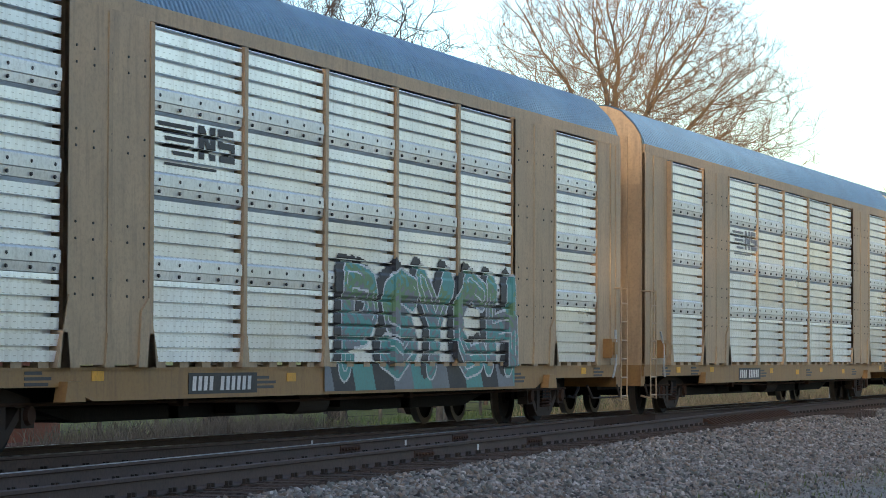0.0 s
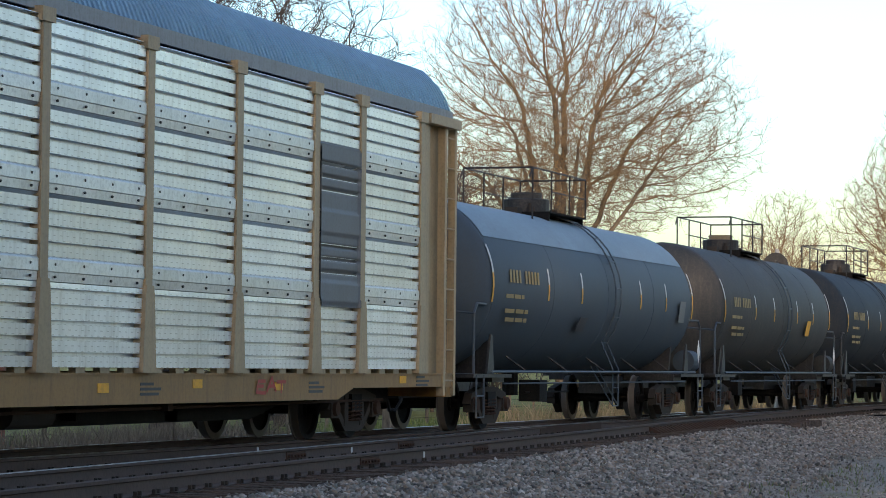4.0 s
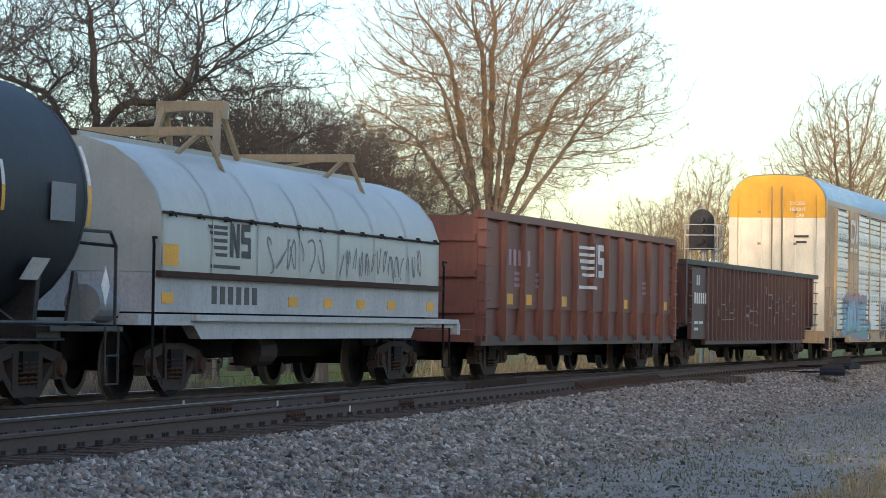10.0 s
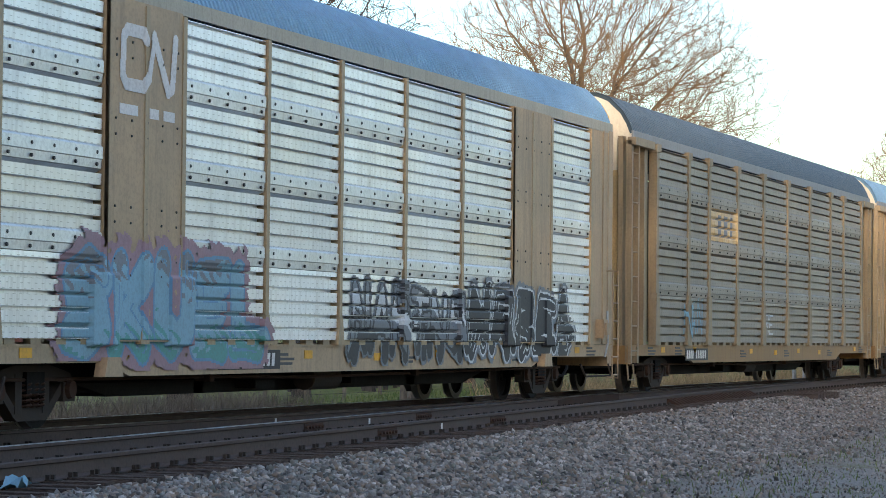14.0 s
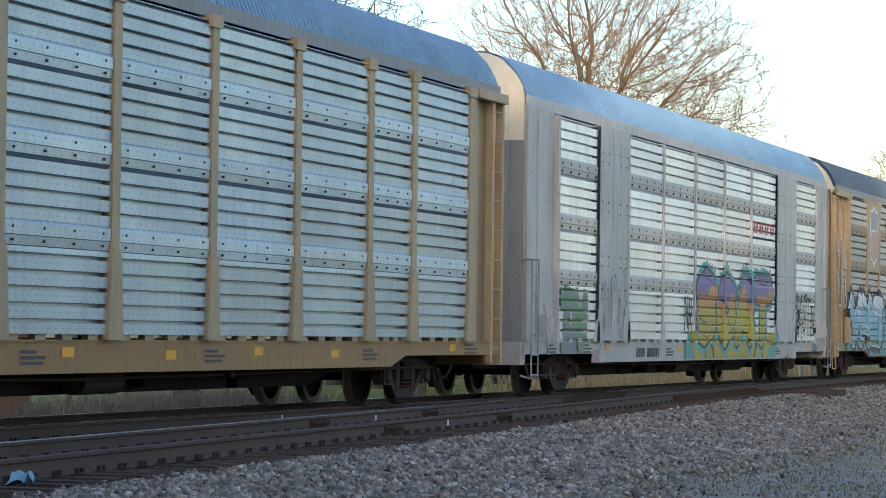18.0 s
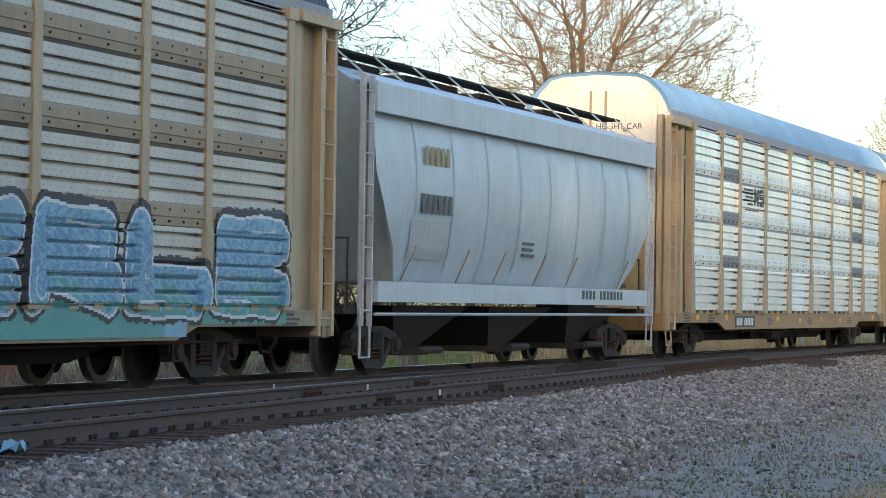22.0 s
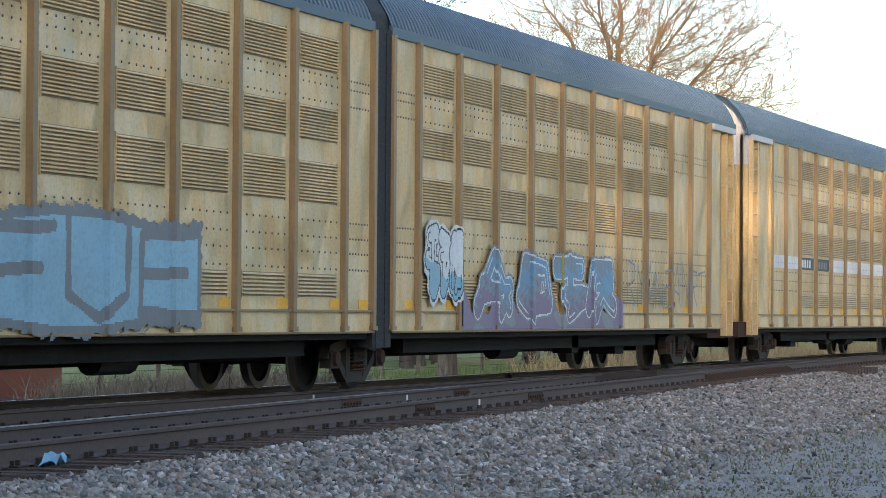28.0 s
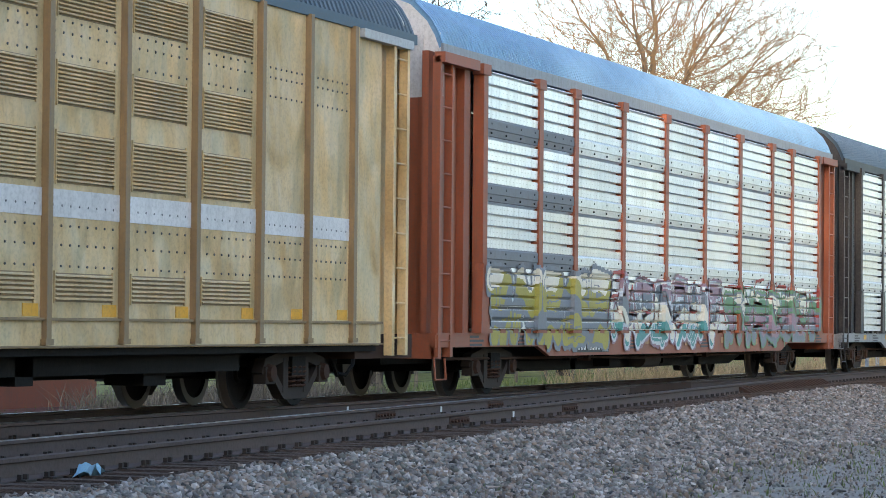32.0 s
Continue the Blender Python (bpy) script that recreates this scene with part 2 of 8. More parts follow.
PAL = dict(
    tan=paint("tan_paint", (0.33, 0.25, 0.15)),
    brown=paint("brown_paint", (0.48, 0.34, 0.20), grime=0.55),
    yellow=paint("ochre_paint", (0.66, 0.47, 0.225), grime=0.25, gloss=0.5, dents=0.5),
    sill_ochre=paint("rust_stained_ochre", (0.34, 0.19, 0.065), dirt=(0.13, 0.06, 0.03), grime=0.6),
    # ochre darkened to hold the shade of posts, lips and slots, plus dirt streaks
    post_ochre=paint("shaded_grimy_ochre", (0.27, 0.17, 0.072), grime=0.6),
    mauve=paint("mauve_spray", (0.19, 0.145, 0.225), streak=False),
    bright=paint("yellow_paint", (0.76, 0.40, 0.035), dirt=(0.40, 0.20, 0.05), grime=0.25),
    mark=paint("marker_yellow", (0.85, 0.42, 0.03), grime=0.15, streak=False),
    silver=paint("silver_paint", (0.48, 0.48, 0.47), rough=0.5, metal=0.25),
    orange=paint("oxide_orange_paint", (0.33, 0.09, 0.04), grime=0.4),
    black=paint("black_paint", (0.02, 0.02, 0.022), dirt=(0.10, 0.09, 0.08), grime=0.3),
    white=paint("white_paint", (0.72, 0.70, 0.66), grime=0.25),
    cream=paint("cream_paint", (0.84, 0.77, 0.60), dirt=(0.45, 0.36, 0.24), grime=0.25),
    grey=paint("grey_paint", (0.28, 0.30, 0.31)),
    lightgrey=paint("pale_grey_paint", (0.46, 0.48, 0.48), grime=0.35),
    bluegrey=paint("blue_grey_paint", (0.17, 0.23, 0.29)),
    oxide=paint("oxide_red_paint", (0.165, 0.058, 0.040), dirt=(0.06, 0.032, 0.024), grime=0.75, bump=0.3),
    maroon=paint("rusted_maroon_paint", (0.062, 0.022, 0.020), dirt=(0.03, 0.015, 0.013), grime=0.7, bump=0.35),
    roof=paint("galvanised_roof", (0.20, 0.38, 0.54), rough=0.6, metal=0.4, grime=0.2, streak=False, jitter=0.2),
    roof_dark=paint("dulled_roof", (0.062, 0.105, 0.142), rough=0.55, metal=0.3, grime=0.3, streak=False),
    band_olive=paint("olive_grey_band", (0.50, 0.50, 0.45), rough=0.5, grime=0.25),
    band=paint("galvanised_band", (0.82, 0.83, 0.80), rough=0.42, metal=0.6, grime=0.25),
    patch_blue=paint("faded_blue_paint", (0.27, 0.32, 0.38), grime=0.2),
    faded_red=paint("faded_red_paint", (0.40, 0.22, 0.20), grime=0.2),
    patch=paint("grey_patch_paint", (0.17, 0.18, 0.19), grime=0.2),
    sheet=perforated("galvanised_sheet", (0.90, 0.95, 0.97), 0.62, 0.34, 0.34),
    sheet_dull=perforated("dulled_sheet", (0.33, 0.295, 0.245), 0.35, 0.5, 0.4, grime=0.5),
    sheet_tan=perforated("sun_faded_sheet", (0.52, 0.50, 0.45), 0.45, 0.5, 0.4),
    sheet_pale=perforated("pale_sheet", (0.92, 0.95, 0.96), 0.58, 0.38, 0.32),
    sheet_blue=perforated("bluish_sheet", (0.48, 0.58, 0.64), 0.55, 0.42, 0.35),
    weathered=paint("weathered_tan_paint", (0.43, 0.32, 0.185), rough=0.5, grime=0.45),
    darkblue=paint("dark_blue_grey_paint", (0.06, 0.085, 0.11)),
    pale_tan=paint("pale_tan_paint", (0.46, 0.41, 0.32), rough=0.5, metal=0.15),
    tank_black=paint("black_tank_paint", (0.030, 0.037, 0.045), rough=0.62, gloss=0.16, dirt=(0.07, 0.06, 0.05), grime=0.35),
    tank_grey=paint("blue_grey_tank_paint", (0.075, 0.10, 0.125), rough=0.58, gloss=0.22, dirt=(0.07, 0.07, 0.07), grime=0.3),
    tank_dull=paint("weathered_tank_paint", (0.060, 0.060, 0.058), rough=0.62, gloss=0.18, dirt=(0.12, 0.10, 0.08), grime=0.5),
    tank_top=paint("pale_tank_top", (0.26, 0.34, 0.39), rough=0.55, gloss=0.25, grime=0.2),
    cover=paint("pale_cover_paint", (0.40, 0.43, 0.395), rough=0.45, dirt=(0.30, 0.24, 0.18), grime=0.5),
    hopper=paint("hopper_grey_paint", (0.43, 0.515, 0.535), rough=0.45, dirt=(0.22, 0.17, 0.13), grime=0.45),
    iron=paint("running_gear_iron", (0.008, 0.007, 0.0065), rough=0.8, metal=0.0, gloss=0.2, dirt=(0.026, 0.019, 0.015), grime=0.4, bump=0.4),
    iron_grey=paint("dusty_cast_iron", (0.050, 0.040, 0.033), rough=0.85, gloss=0.2, metal=0.0, dirt=(0.045, 0.034, 0.026), bump=0.4),
    tread=paint("polished_tread", (0.13, 0.11, 0.095), rough=0.45, gloss=0.5, metal=0.0, streak=False),
    rust=paint("rusty_steel", (0.068, 0.038, 0.026), rough=0.85, gloss=0.15, metal=0.0, dirt=(0.05, 0.035, 0.03), bump=0.4),
    railside=paint("rail_side", (0.115, 0.080, 0.066), rough=0.8, gloss=0.2, metal=0.0, dirt=(0.008, 0.007, 0.0065), streak=False, bump=0.3),
    railhead=paint("polished_rail_head", (0.62, 0.60, 0.58), rough=0.34, metal=0.95, streak=False, bump=0.03),
    rubber=paint("black_rubber", (0.012, 0.012, 0.013), rough=0.8, streak=False),
    bars=paint("stencil_white", (0.78, 0.77, 0.74), streak=False, grime=0.1),
    darkbars=paint("stencil_dark", (0.05, 0.05, 0.055), streak=False, grime=0.1),
    goldbars=paint("stencil_gold", (0.34, 0.24, 0.09), streak=False, grime=0.1),
    redbars=paint("stencil_red", (0.45, 0.06, 0.04), streak=False, grime=0.1),
    teal=paint("teal_spray", (0.09, 0.34, 0.31), streak=False), purple=paint("purple_spray", (0.19, 0.145, 0.30), streak=False),
    lime=paint("olive_spray", (0.41, 0.35, 0.055), streak=False), sky_spray=paint("pale_blue_spray", (0.22, 0.43, 0.53), streak=False),
    blue_spray=paint("blue_spray", (0.12, 0.29, 0.45), streak=False), black_spray=paint("black_spray", (0.025, 0.025, 0.03), streak=False),
    white_spray=paint("white_spray", (0.66, 0.69, 0.69), streak=False), green_spray=paint("green_spray", (0.15, 0.29, 0.14), streak=False),
    orange_spray=paint("orange_spray", (0.50, 0.25, 0.10), streak=False), pink_spray=paint("pink_spray", (0.36, 0.22, 0.25), streak=False),
    grey_spray=paint("grey_spray", (0.20, 0.22, 0.24), streak=False),
    tie=grainy("creosoted_timber", ((0.050, 0.038, 0.031), (0.13, 0.095, 0.078), (0.23, 0.18, 0.15)), (3.0, 30.0), stretch=(6, 0.6, 6), spec=0.06),
    stone=grainy("ballast_stone", ((0.085, 0.073, 0.064), (0.42, 0.375, 0.325), (0.22, 0.175, 0.14)), (4.0, 40.0), rough=0.85, bump=0.3, dist=0.01, islands=1.7, hues=((0.30, 0.205, 0.135), (0.20, 0.195, 0.155))),
    # bark and twigs in two tones: sunlit trees golden, shaded trees dark by colour
    bark=grainy("grey_bark", ((0.10, 0.08, 0.06), (0.22, 0.175, 0.125), (0.07, 0.055, 0.045)), (2.0, 14.0), stretch=(1, 1, 0.25)),
    bark_dark=grainy("dark_bark", ((0.045, 0.036, 0.03), (0.10, 0.082, 0.065), (0.03, 0.025, 0.02)), (2.0, 14.0), stretch=(1, 1, 0.25)),
    twig=grainy("sunlit_golden_twigs", ((0.19, 0.125, 0.065), (0.31, 0.20, 0.10), (0.23, 0.15, 0.08)), (0.6, 6.0), bump=0.1),
    twig_dark=grainy("shaded_dark_twigs", ((0.050, 0.041, 0.035), (0.095, 0.078, 0.064), (0.07, 0.058, 0.049)), (0.6, 6.0), bump=0.1),
    straw=grainy("dry_grass_blades", ((0.36, 0.25, 0.13), (0.48, 0.34, 0.18), (0.25, 0.19, 0.10)), (1.2, 8.0), bump=0.1, islands=0.5),
    reed=grainy("bleached_reeds", ((0.15, 0.12, 0.085), (0.26, 0.21, 0.15), (0.10, 0.08, 0.06)), (1.2, 8.0), bump=0.1, islands=0.5),
    needles=grainy("evergreen_leaves", ((0.03, 0.05, 0.02), (0.06, 0.085, 0.03), (0.04, 0.05, 0.025)), (1.2, 8.0), bump=0.1, islands=0.5),
    weed=grainy("green_weeds", ((0.08, 0.12, 0.03), (0.15, 0.19, 0.05), (0.22, 0.20, 0.08)), (1.2, 8.0), bump=0.1, islands=0.5),
    # stained stones, darkened further to paint in the shade under the train
    stone_dark=grainy("oily_shaded_ballast", ((0.018, 0.015, 0.013), (0.075, 0.062, 0.053), (0.045, 0.035, 0.029)), (4.0, 40.0), rough=0.85, bump=0.3, dist=0.01, islands=1.2, spec=0.06),
    ground=ground_paint(),
)


# -- mesh tools --
class Shape:
    """Gathers boxes, prisms, tubes and sheets into one mesh."""

    def __init__(self):
        self.v, self.f = [], []

    def add(self, v, f):
        o = len(self.v)
        self.v.extend(v)
        self.f.extend([tuple(i + o for i in q) for q in f])
        return self

    def box(self, x0, y0, z0, x1, y1, z1):
        v = [(x, y, z) for x in (x0, x1) for y in (y0, y1) for z in (z0, z1)]
        return self.add(v, [(0, 1, 3, 2), (4, 6, 7, 5), (0, 4, 5, 1), (2, 3, 7, 6), (0, 2, 6, 4), (1, 5, 7, 3)])

    def prism(self, pts, a, b, axis="x"):
        """The outline pts (counter-clockwise or not) drawn out along an axis from a to b. Outline axes: x: (y, z), y: (x, z), z: (x, y)."""
        put = {"x": lambda s, p: (s, p[0], p[1]), "y": lambda s, p: (p[0], s, p[1]), "z": lambda s, p: (p[0], p[1], s)}[axis]
        k = len(pts)
        v = [put(a, p) for p in pts] + [put(b, p) for p in pts]
        f = [(i, (i + 1) % k, k + (i + 1) % k, k + i) for i in range(k)]
        return self.add(v, f + [tuple(range(k))[::-1], tuple(range(k, 2 * k))])

    def rod(self, p, q, r, n=6, r2=None, caps=True):
        p, q = Vector(p), Vector(q)
        d = (q - p).normalized()
        u = d.orthogonal().normalized()
        w = d.cross(u)
        r2 = r if r2 is None else r2
        v = []
        for c, rr in ((p, r), (q, r2)):
            for i in range(n):
                a = 2 * math.pi * i / n
                v.append(tuple(c + (u * math.cos(a) + w * math.sin(a)) * rr))
        f = [(i, (i + 1) % n, n + (i + 1) % n, n + i) for i in range(n)]
        if caps:
            f += [tuple(range(n))[::-1], tuple(range(n, 2 * n))]
        return self.add(v, f)

    def path(self, pts, r, n=6):
        """One bent tube along the points."""
        p = [Vector(q) for q in pts]
        rr, ref = [], None
        for i, c in enumerate(p):
            d = (p[min(i + 1, len(p) - 1)] - c).normalized() + (c - p[max(i - 1, 0)]).normalized()
            d = d.normalized() if d.length > 1e-6 else (p[1] - p[0]).normalized()
            ref = d.orthogonal().normalized() if ref is None else (ref - d * ref.dot(d)).normalized()
            w = d.cross(ref)
            rr.append([tuple(c + (ref * math.cos(2 * math.pi * k / n) + w * math.sin(2 * math.pi * k / n)) * r) for k in range(n)])
        return self.rings(rr)

    def rings(self, rings, closed=True, caps=True):
        """A skin over rings of equally many points."""
        k = len(rings[0])
        v = [tuple(p) for r in rings for p in r]
        f = []
        for j in range(len(rings) - 1):
            for i in range(k if closed else k - 1):
                f.append((j * k + i, j * k + (i + 1) % k, (j + 1) * k + (i + 1) % k, (j + 1) * k + i))
        if caps and closed:
            f += [tuple(range(k))[::-1], tuple(range((len(rings) - 1) * k, len(rings) * k))]
        return self.add(v, f)

    def turned(self, prof, c, axis="y", n=24):
        """A turned body: prof is a row of (along, radius)."""
        cx, cy, cz = c
        rr = []
        for s, r in prof:
            ring = []
            for i in range(n):
                a = 2 * math.pi * i / n
                ring.append((cx + r * math.cos(a), cy + s, cz + r * math.sin(a)) if axis == "y" else (cx + s, cy + r * math.cos(a), cz + r * math.sin(a)))
            rr.append(ring)
        return self.rings(rr)

    def mesh(self, name, mat, smooth=0):
        me = bpy.data.meshes.new(name)
        me.from_pydata(self.v, [], self.f)
        for mm in (mat if isinstance(mat, (list, tuple)) else [mat]):
            me.materials.append(mm)
        bm = bmesh.new()
        bm.from_mesh(me)
        bmesh.ops.recalc_face_normals(bm, faces=bm.faces)
        bm.to_mesh(me)
        bm.free()
        if smooth:
            me.polygons.foreach_set("use_smooth", [True] * len(me.polygons))
            me.set_sharp_from_angle(angle=radians(smooth))
        return me


MESHES = {}


def shared(key, make, mat, smooth=0):
    """The mesh of that key and material, made once."""
    k = (key, mat)
    if k not in MESHES:
        MESHES[k] = make().mesh(key if isinstance(key, str) else key[0], PAL[mat], smooth)
    return MESHES[k]


def part(name, me, parent, at=(0, 0, 0), label="", turn=None):
    ob = new(name, me)
    ob.parent = parent
    ob.matrix_basis = Matrix.Translation(at) if turn is None else Matrix.Translation(at) @ turn
    if label:
        ob["label"] = label
    if name in ("rivets", "stencil", "number", "fittings", "brake_gear"):
        ob["kind"] = "stuff"
    return ob


def thing(name, label, category, at=(0, 0, 0), group="", kind=""):
    return tagged(_at(new(name), at), label, category, group, kind)


def _at(ob, at):
    ob.matrix_basis = Matrix.Translation(at)
    return ob


def raw_mesh(name, v, f, mat):
    """A large mesh from arrays of corners and triangles."""
    me = bpy.data.meshes.new(name)
    v, f = np.asarray(v, np.float32), np.asarray(f, np.int32)
    k = f.shape[1]
    me.vertices.add(len(v))
    me.vertices.foreach_set("co", v.ravel())
    me.loops.add(f.size)
    me.loops.foreach_set("vertex_index", f.ravel())
    me.polygons.add(len(f))
    me.polygons.foreach_set("loop_start", np.arange(0, f.size, k, dtype=np.int32))
    me.update(calc_edges=True)
    me.validate()
    me.materials.append(mat)
    return me


# -- ground and track --
POINTS_X, LEAD, SLOPE = 92.0, 36.0, 0.070       # where the side track leaves, its curve and its angle


def apart(x):
    """How far the side track has drawn off towards the camera at x."""
    u = np.maximum(POINTS_X - np.asarray(x, float), 0)
    return np.where(u < LEAD, u * u * SLOPE / (2 * LEAD), LEAD * SLOPE / 2 + (u - LEAD) * SLOPE)


def bed(x, y):
    """Height of the ground: the ballast bed with its shoulders, then nearly level land."""
    near = RAIL_N - np.minimum(apart(x), 6.5) - 0.62
    d1, d2 = near - y, y - (RAIL_F + 1.0)
    d = np.maximum(d1, d2)
    z = -0.250 - np.clip(d - 0.12, 0, 0.5) * 0.06 - np.clip(d - 0.5, 0, 1.9) * 0.22 - np.clip(d - 2.4, 0, 3) * 0.03
    return z


def build_ground():
    xs = np.concatenate([np.linspace(-900, -60, 15), np.linspace(-55, 10, 20), np.arange(10.5, 130, 0.5), np.linspace(131, 260, 65), np.linspace(265, 900, 40), np.linspace(950, 4000, 12)])
    ys = np.concatenate([np.linspace(-1500, -40, 14), np.linspace(-35, 2, 16), np.arange(2.3, 24, 0.3), np.linspace(24.5, 60, 36), np.linspace(65, 300, 24), np.linspace(340, 2500, 14)])
    X, Y = np.meshgrid(xs, ys, indexing="ij")
    Z = bed(X, Y)
    rng = np.random.default_rng(3)
    fine = (np.abs(Y - 12) < 12) & (X > 5) & (X < 140)
    Z = Z + np.where(fine, rng.normal(0, 0.012, X.shape), 0)
    ny = len(ys)
    i = (np.arange(len(xs) - 1)[:, None] * ny + np.arange(ny - 1)[None]).ravel()
    ob = new("ground", raw_mesh("ground", np.stack([X, Y, Z], -1).reshape(-1, 3), np.stack([i, i + ny, i + ny + 1, i + 1], 1), PAL["ground"]))
    tagged(ob, "grey crushed-stone trackbed running out into gravel, dry grass and lawn", "ground", kind="structure")


def build_stones():
    """Loose ballast on the shoulder that the camera sees best."""
    rng = np.random.default_rng(5)
    n = 95000
    x = 17 + 98 * rng.random(n) ** 1.7
    edge = RAIL_N - np.minimum(apart(x), 6.5) - 0.66
    wide = 2.7 + 0.35 * np.sin(x * 0.31) + 0.25 * np.sin(x * 0.83 + 1.0)
    y = edge + 0.04 * rng.normal(size=n) - wide * rng.random(n) - 0.5 * np.abs(rng.normal(size=n)) * (rng.random(n) < 0.25)
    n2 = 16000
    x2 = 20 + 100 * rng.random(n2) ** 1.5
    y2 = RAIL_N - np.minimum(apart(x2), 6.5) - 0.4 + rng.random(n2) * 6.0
    for x, y, mat, name, label in ((x, y, "stone", "ballast_stones", "loose grey crushed-stone ballast on the track shoulder"), (x2, y2, "stone_dark", "stained_ballast", "oil-stained ballast stones between the rails, coloured darker for the shade there")):
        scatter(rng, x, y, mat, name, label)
    x = 24 + 70 * rng.random(34000) ** 1.6
    scatter(rng, x, 3.6 + 7.5 * rng.random(34000) ** 0.8, "stone", "lane_gravel", "fine grey gravel strewn over the lane", 0.5)


def scatter(rng, x, y, mat, name, label, size=1.0):
    n = len(x)
    z = bed(x, y)
    r = (0.016 + 0.034 * rng.random(n) ** 1.7) * size
    base = np.array([(1, 0, 0), (0, 1, 0), (0, 0, 1), (-1, 0, 0), (0, -1, 0), (0, 0, -1)], float)
    tri = np.array([(0, 1, 2), (1, 3, 2), (3, 4, 2), (4, 0, 2), (1, 0, 5), (3, 1, 5), (4, 3, 5), (0, 4, 5)])
    v = base[None] * (0.65 + 0.7 * rng.random((n, 6, 1))) * r[:, None, None]
    q = rng.normal(size=(n, 4))
    q /= np.linalg.norm(q, axis=1)[:, None]
    w, a, b, c = q.T
    R = np.stack([1 - 2 * (b * b + c * c), 2 * (a * b - c * w), 2 * (a * c + b * w), 2 * (a * b + c * w), 1 - 2 * (a * a + c * c), 2 * (b * c - a * w),
                  2 * (a * c - b * w), 2 * (b * c + a * w), 1 - 2 * (a * a + b * b)], 1).reshape(n, 3, 3)
    v = np.einsum("nij,nkj->nki", R, v)
    v += np.stack([x, y, z + r * 0.55], 1)[:, None]
    f = (np.arange(n)[:, None, None] * 6 + tri[None]).reshape(-1, 3)
    tagged(new(name, raw_mesh(name, v.reshape(-1, 3), f, PAL[mat])), label, "gravel", kind="stuff")


RAIL = [(-0.076, -0.186), (0.076, -0.186), (0.076, -0.175), (0.012, -0.155), (0.010, -0.048), (0.036, -0.036), (0.037, -0.006), (0.028, 0.0),
        (-0.028, 0.0), (-0.037, -0.006), (-0.036, -0.036), (-0.010, -0.048), (-0.012, -0.155), (-0.076, -0.175)]


def rail_mesh(name, line, shiny=True):
    """A rail swept along a line of (x, y); the head's top is bright where wheels run."""
    s = Shape()
    s.rings([[(x, y + a, b) for a, b in RAIL] for x, y in line])
    me = s.mesh(name, [PAL["railside"], PAL["railhead"]], 40)
    if shiny:
        for p in me.polygons:
            if p.center.z > -0.008:
                p.material_index = 1
    return me


def side_y(x):
    return RAIL_N - float(apart(x))


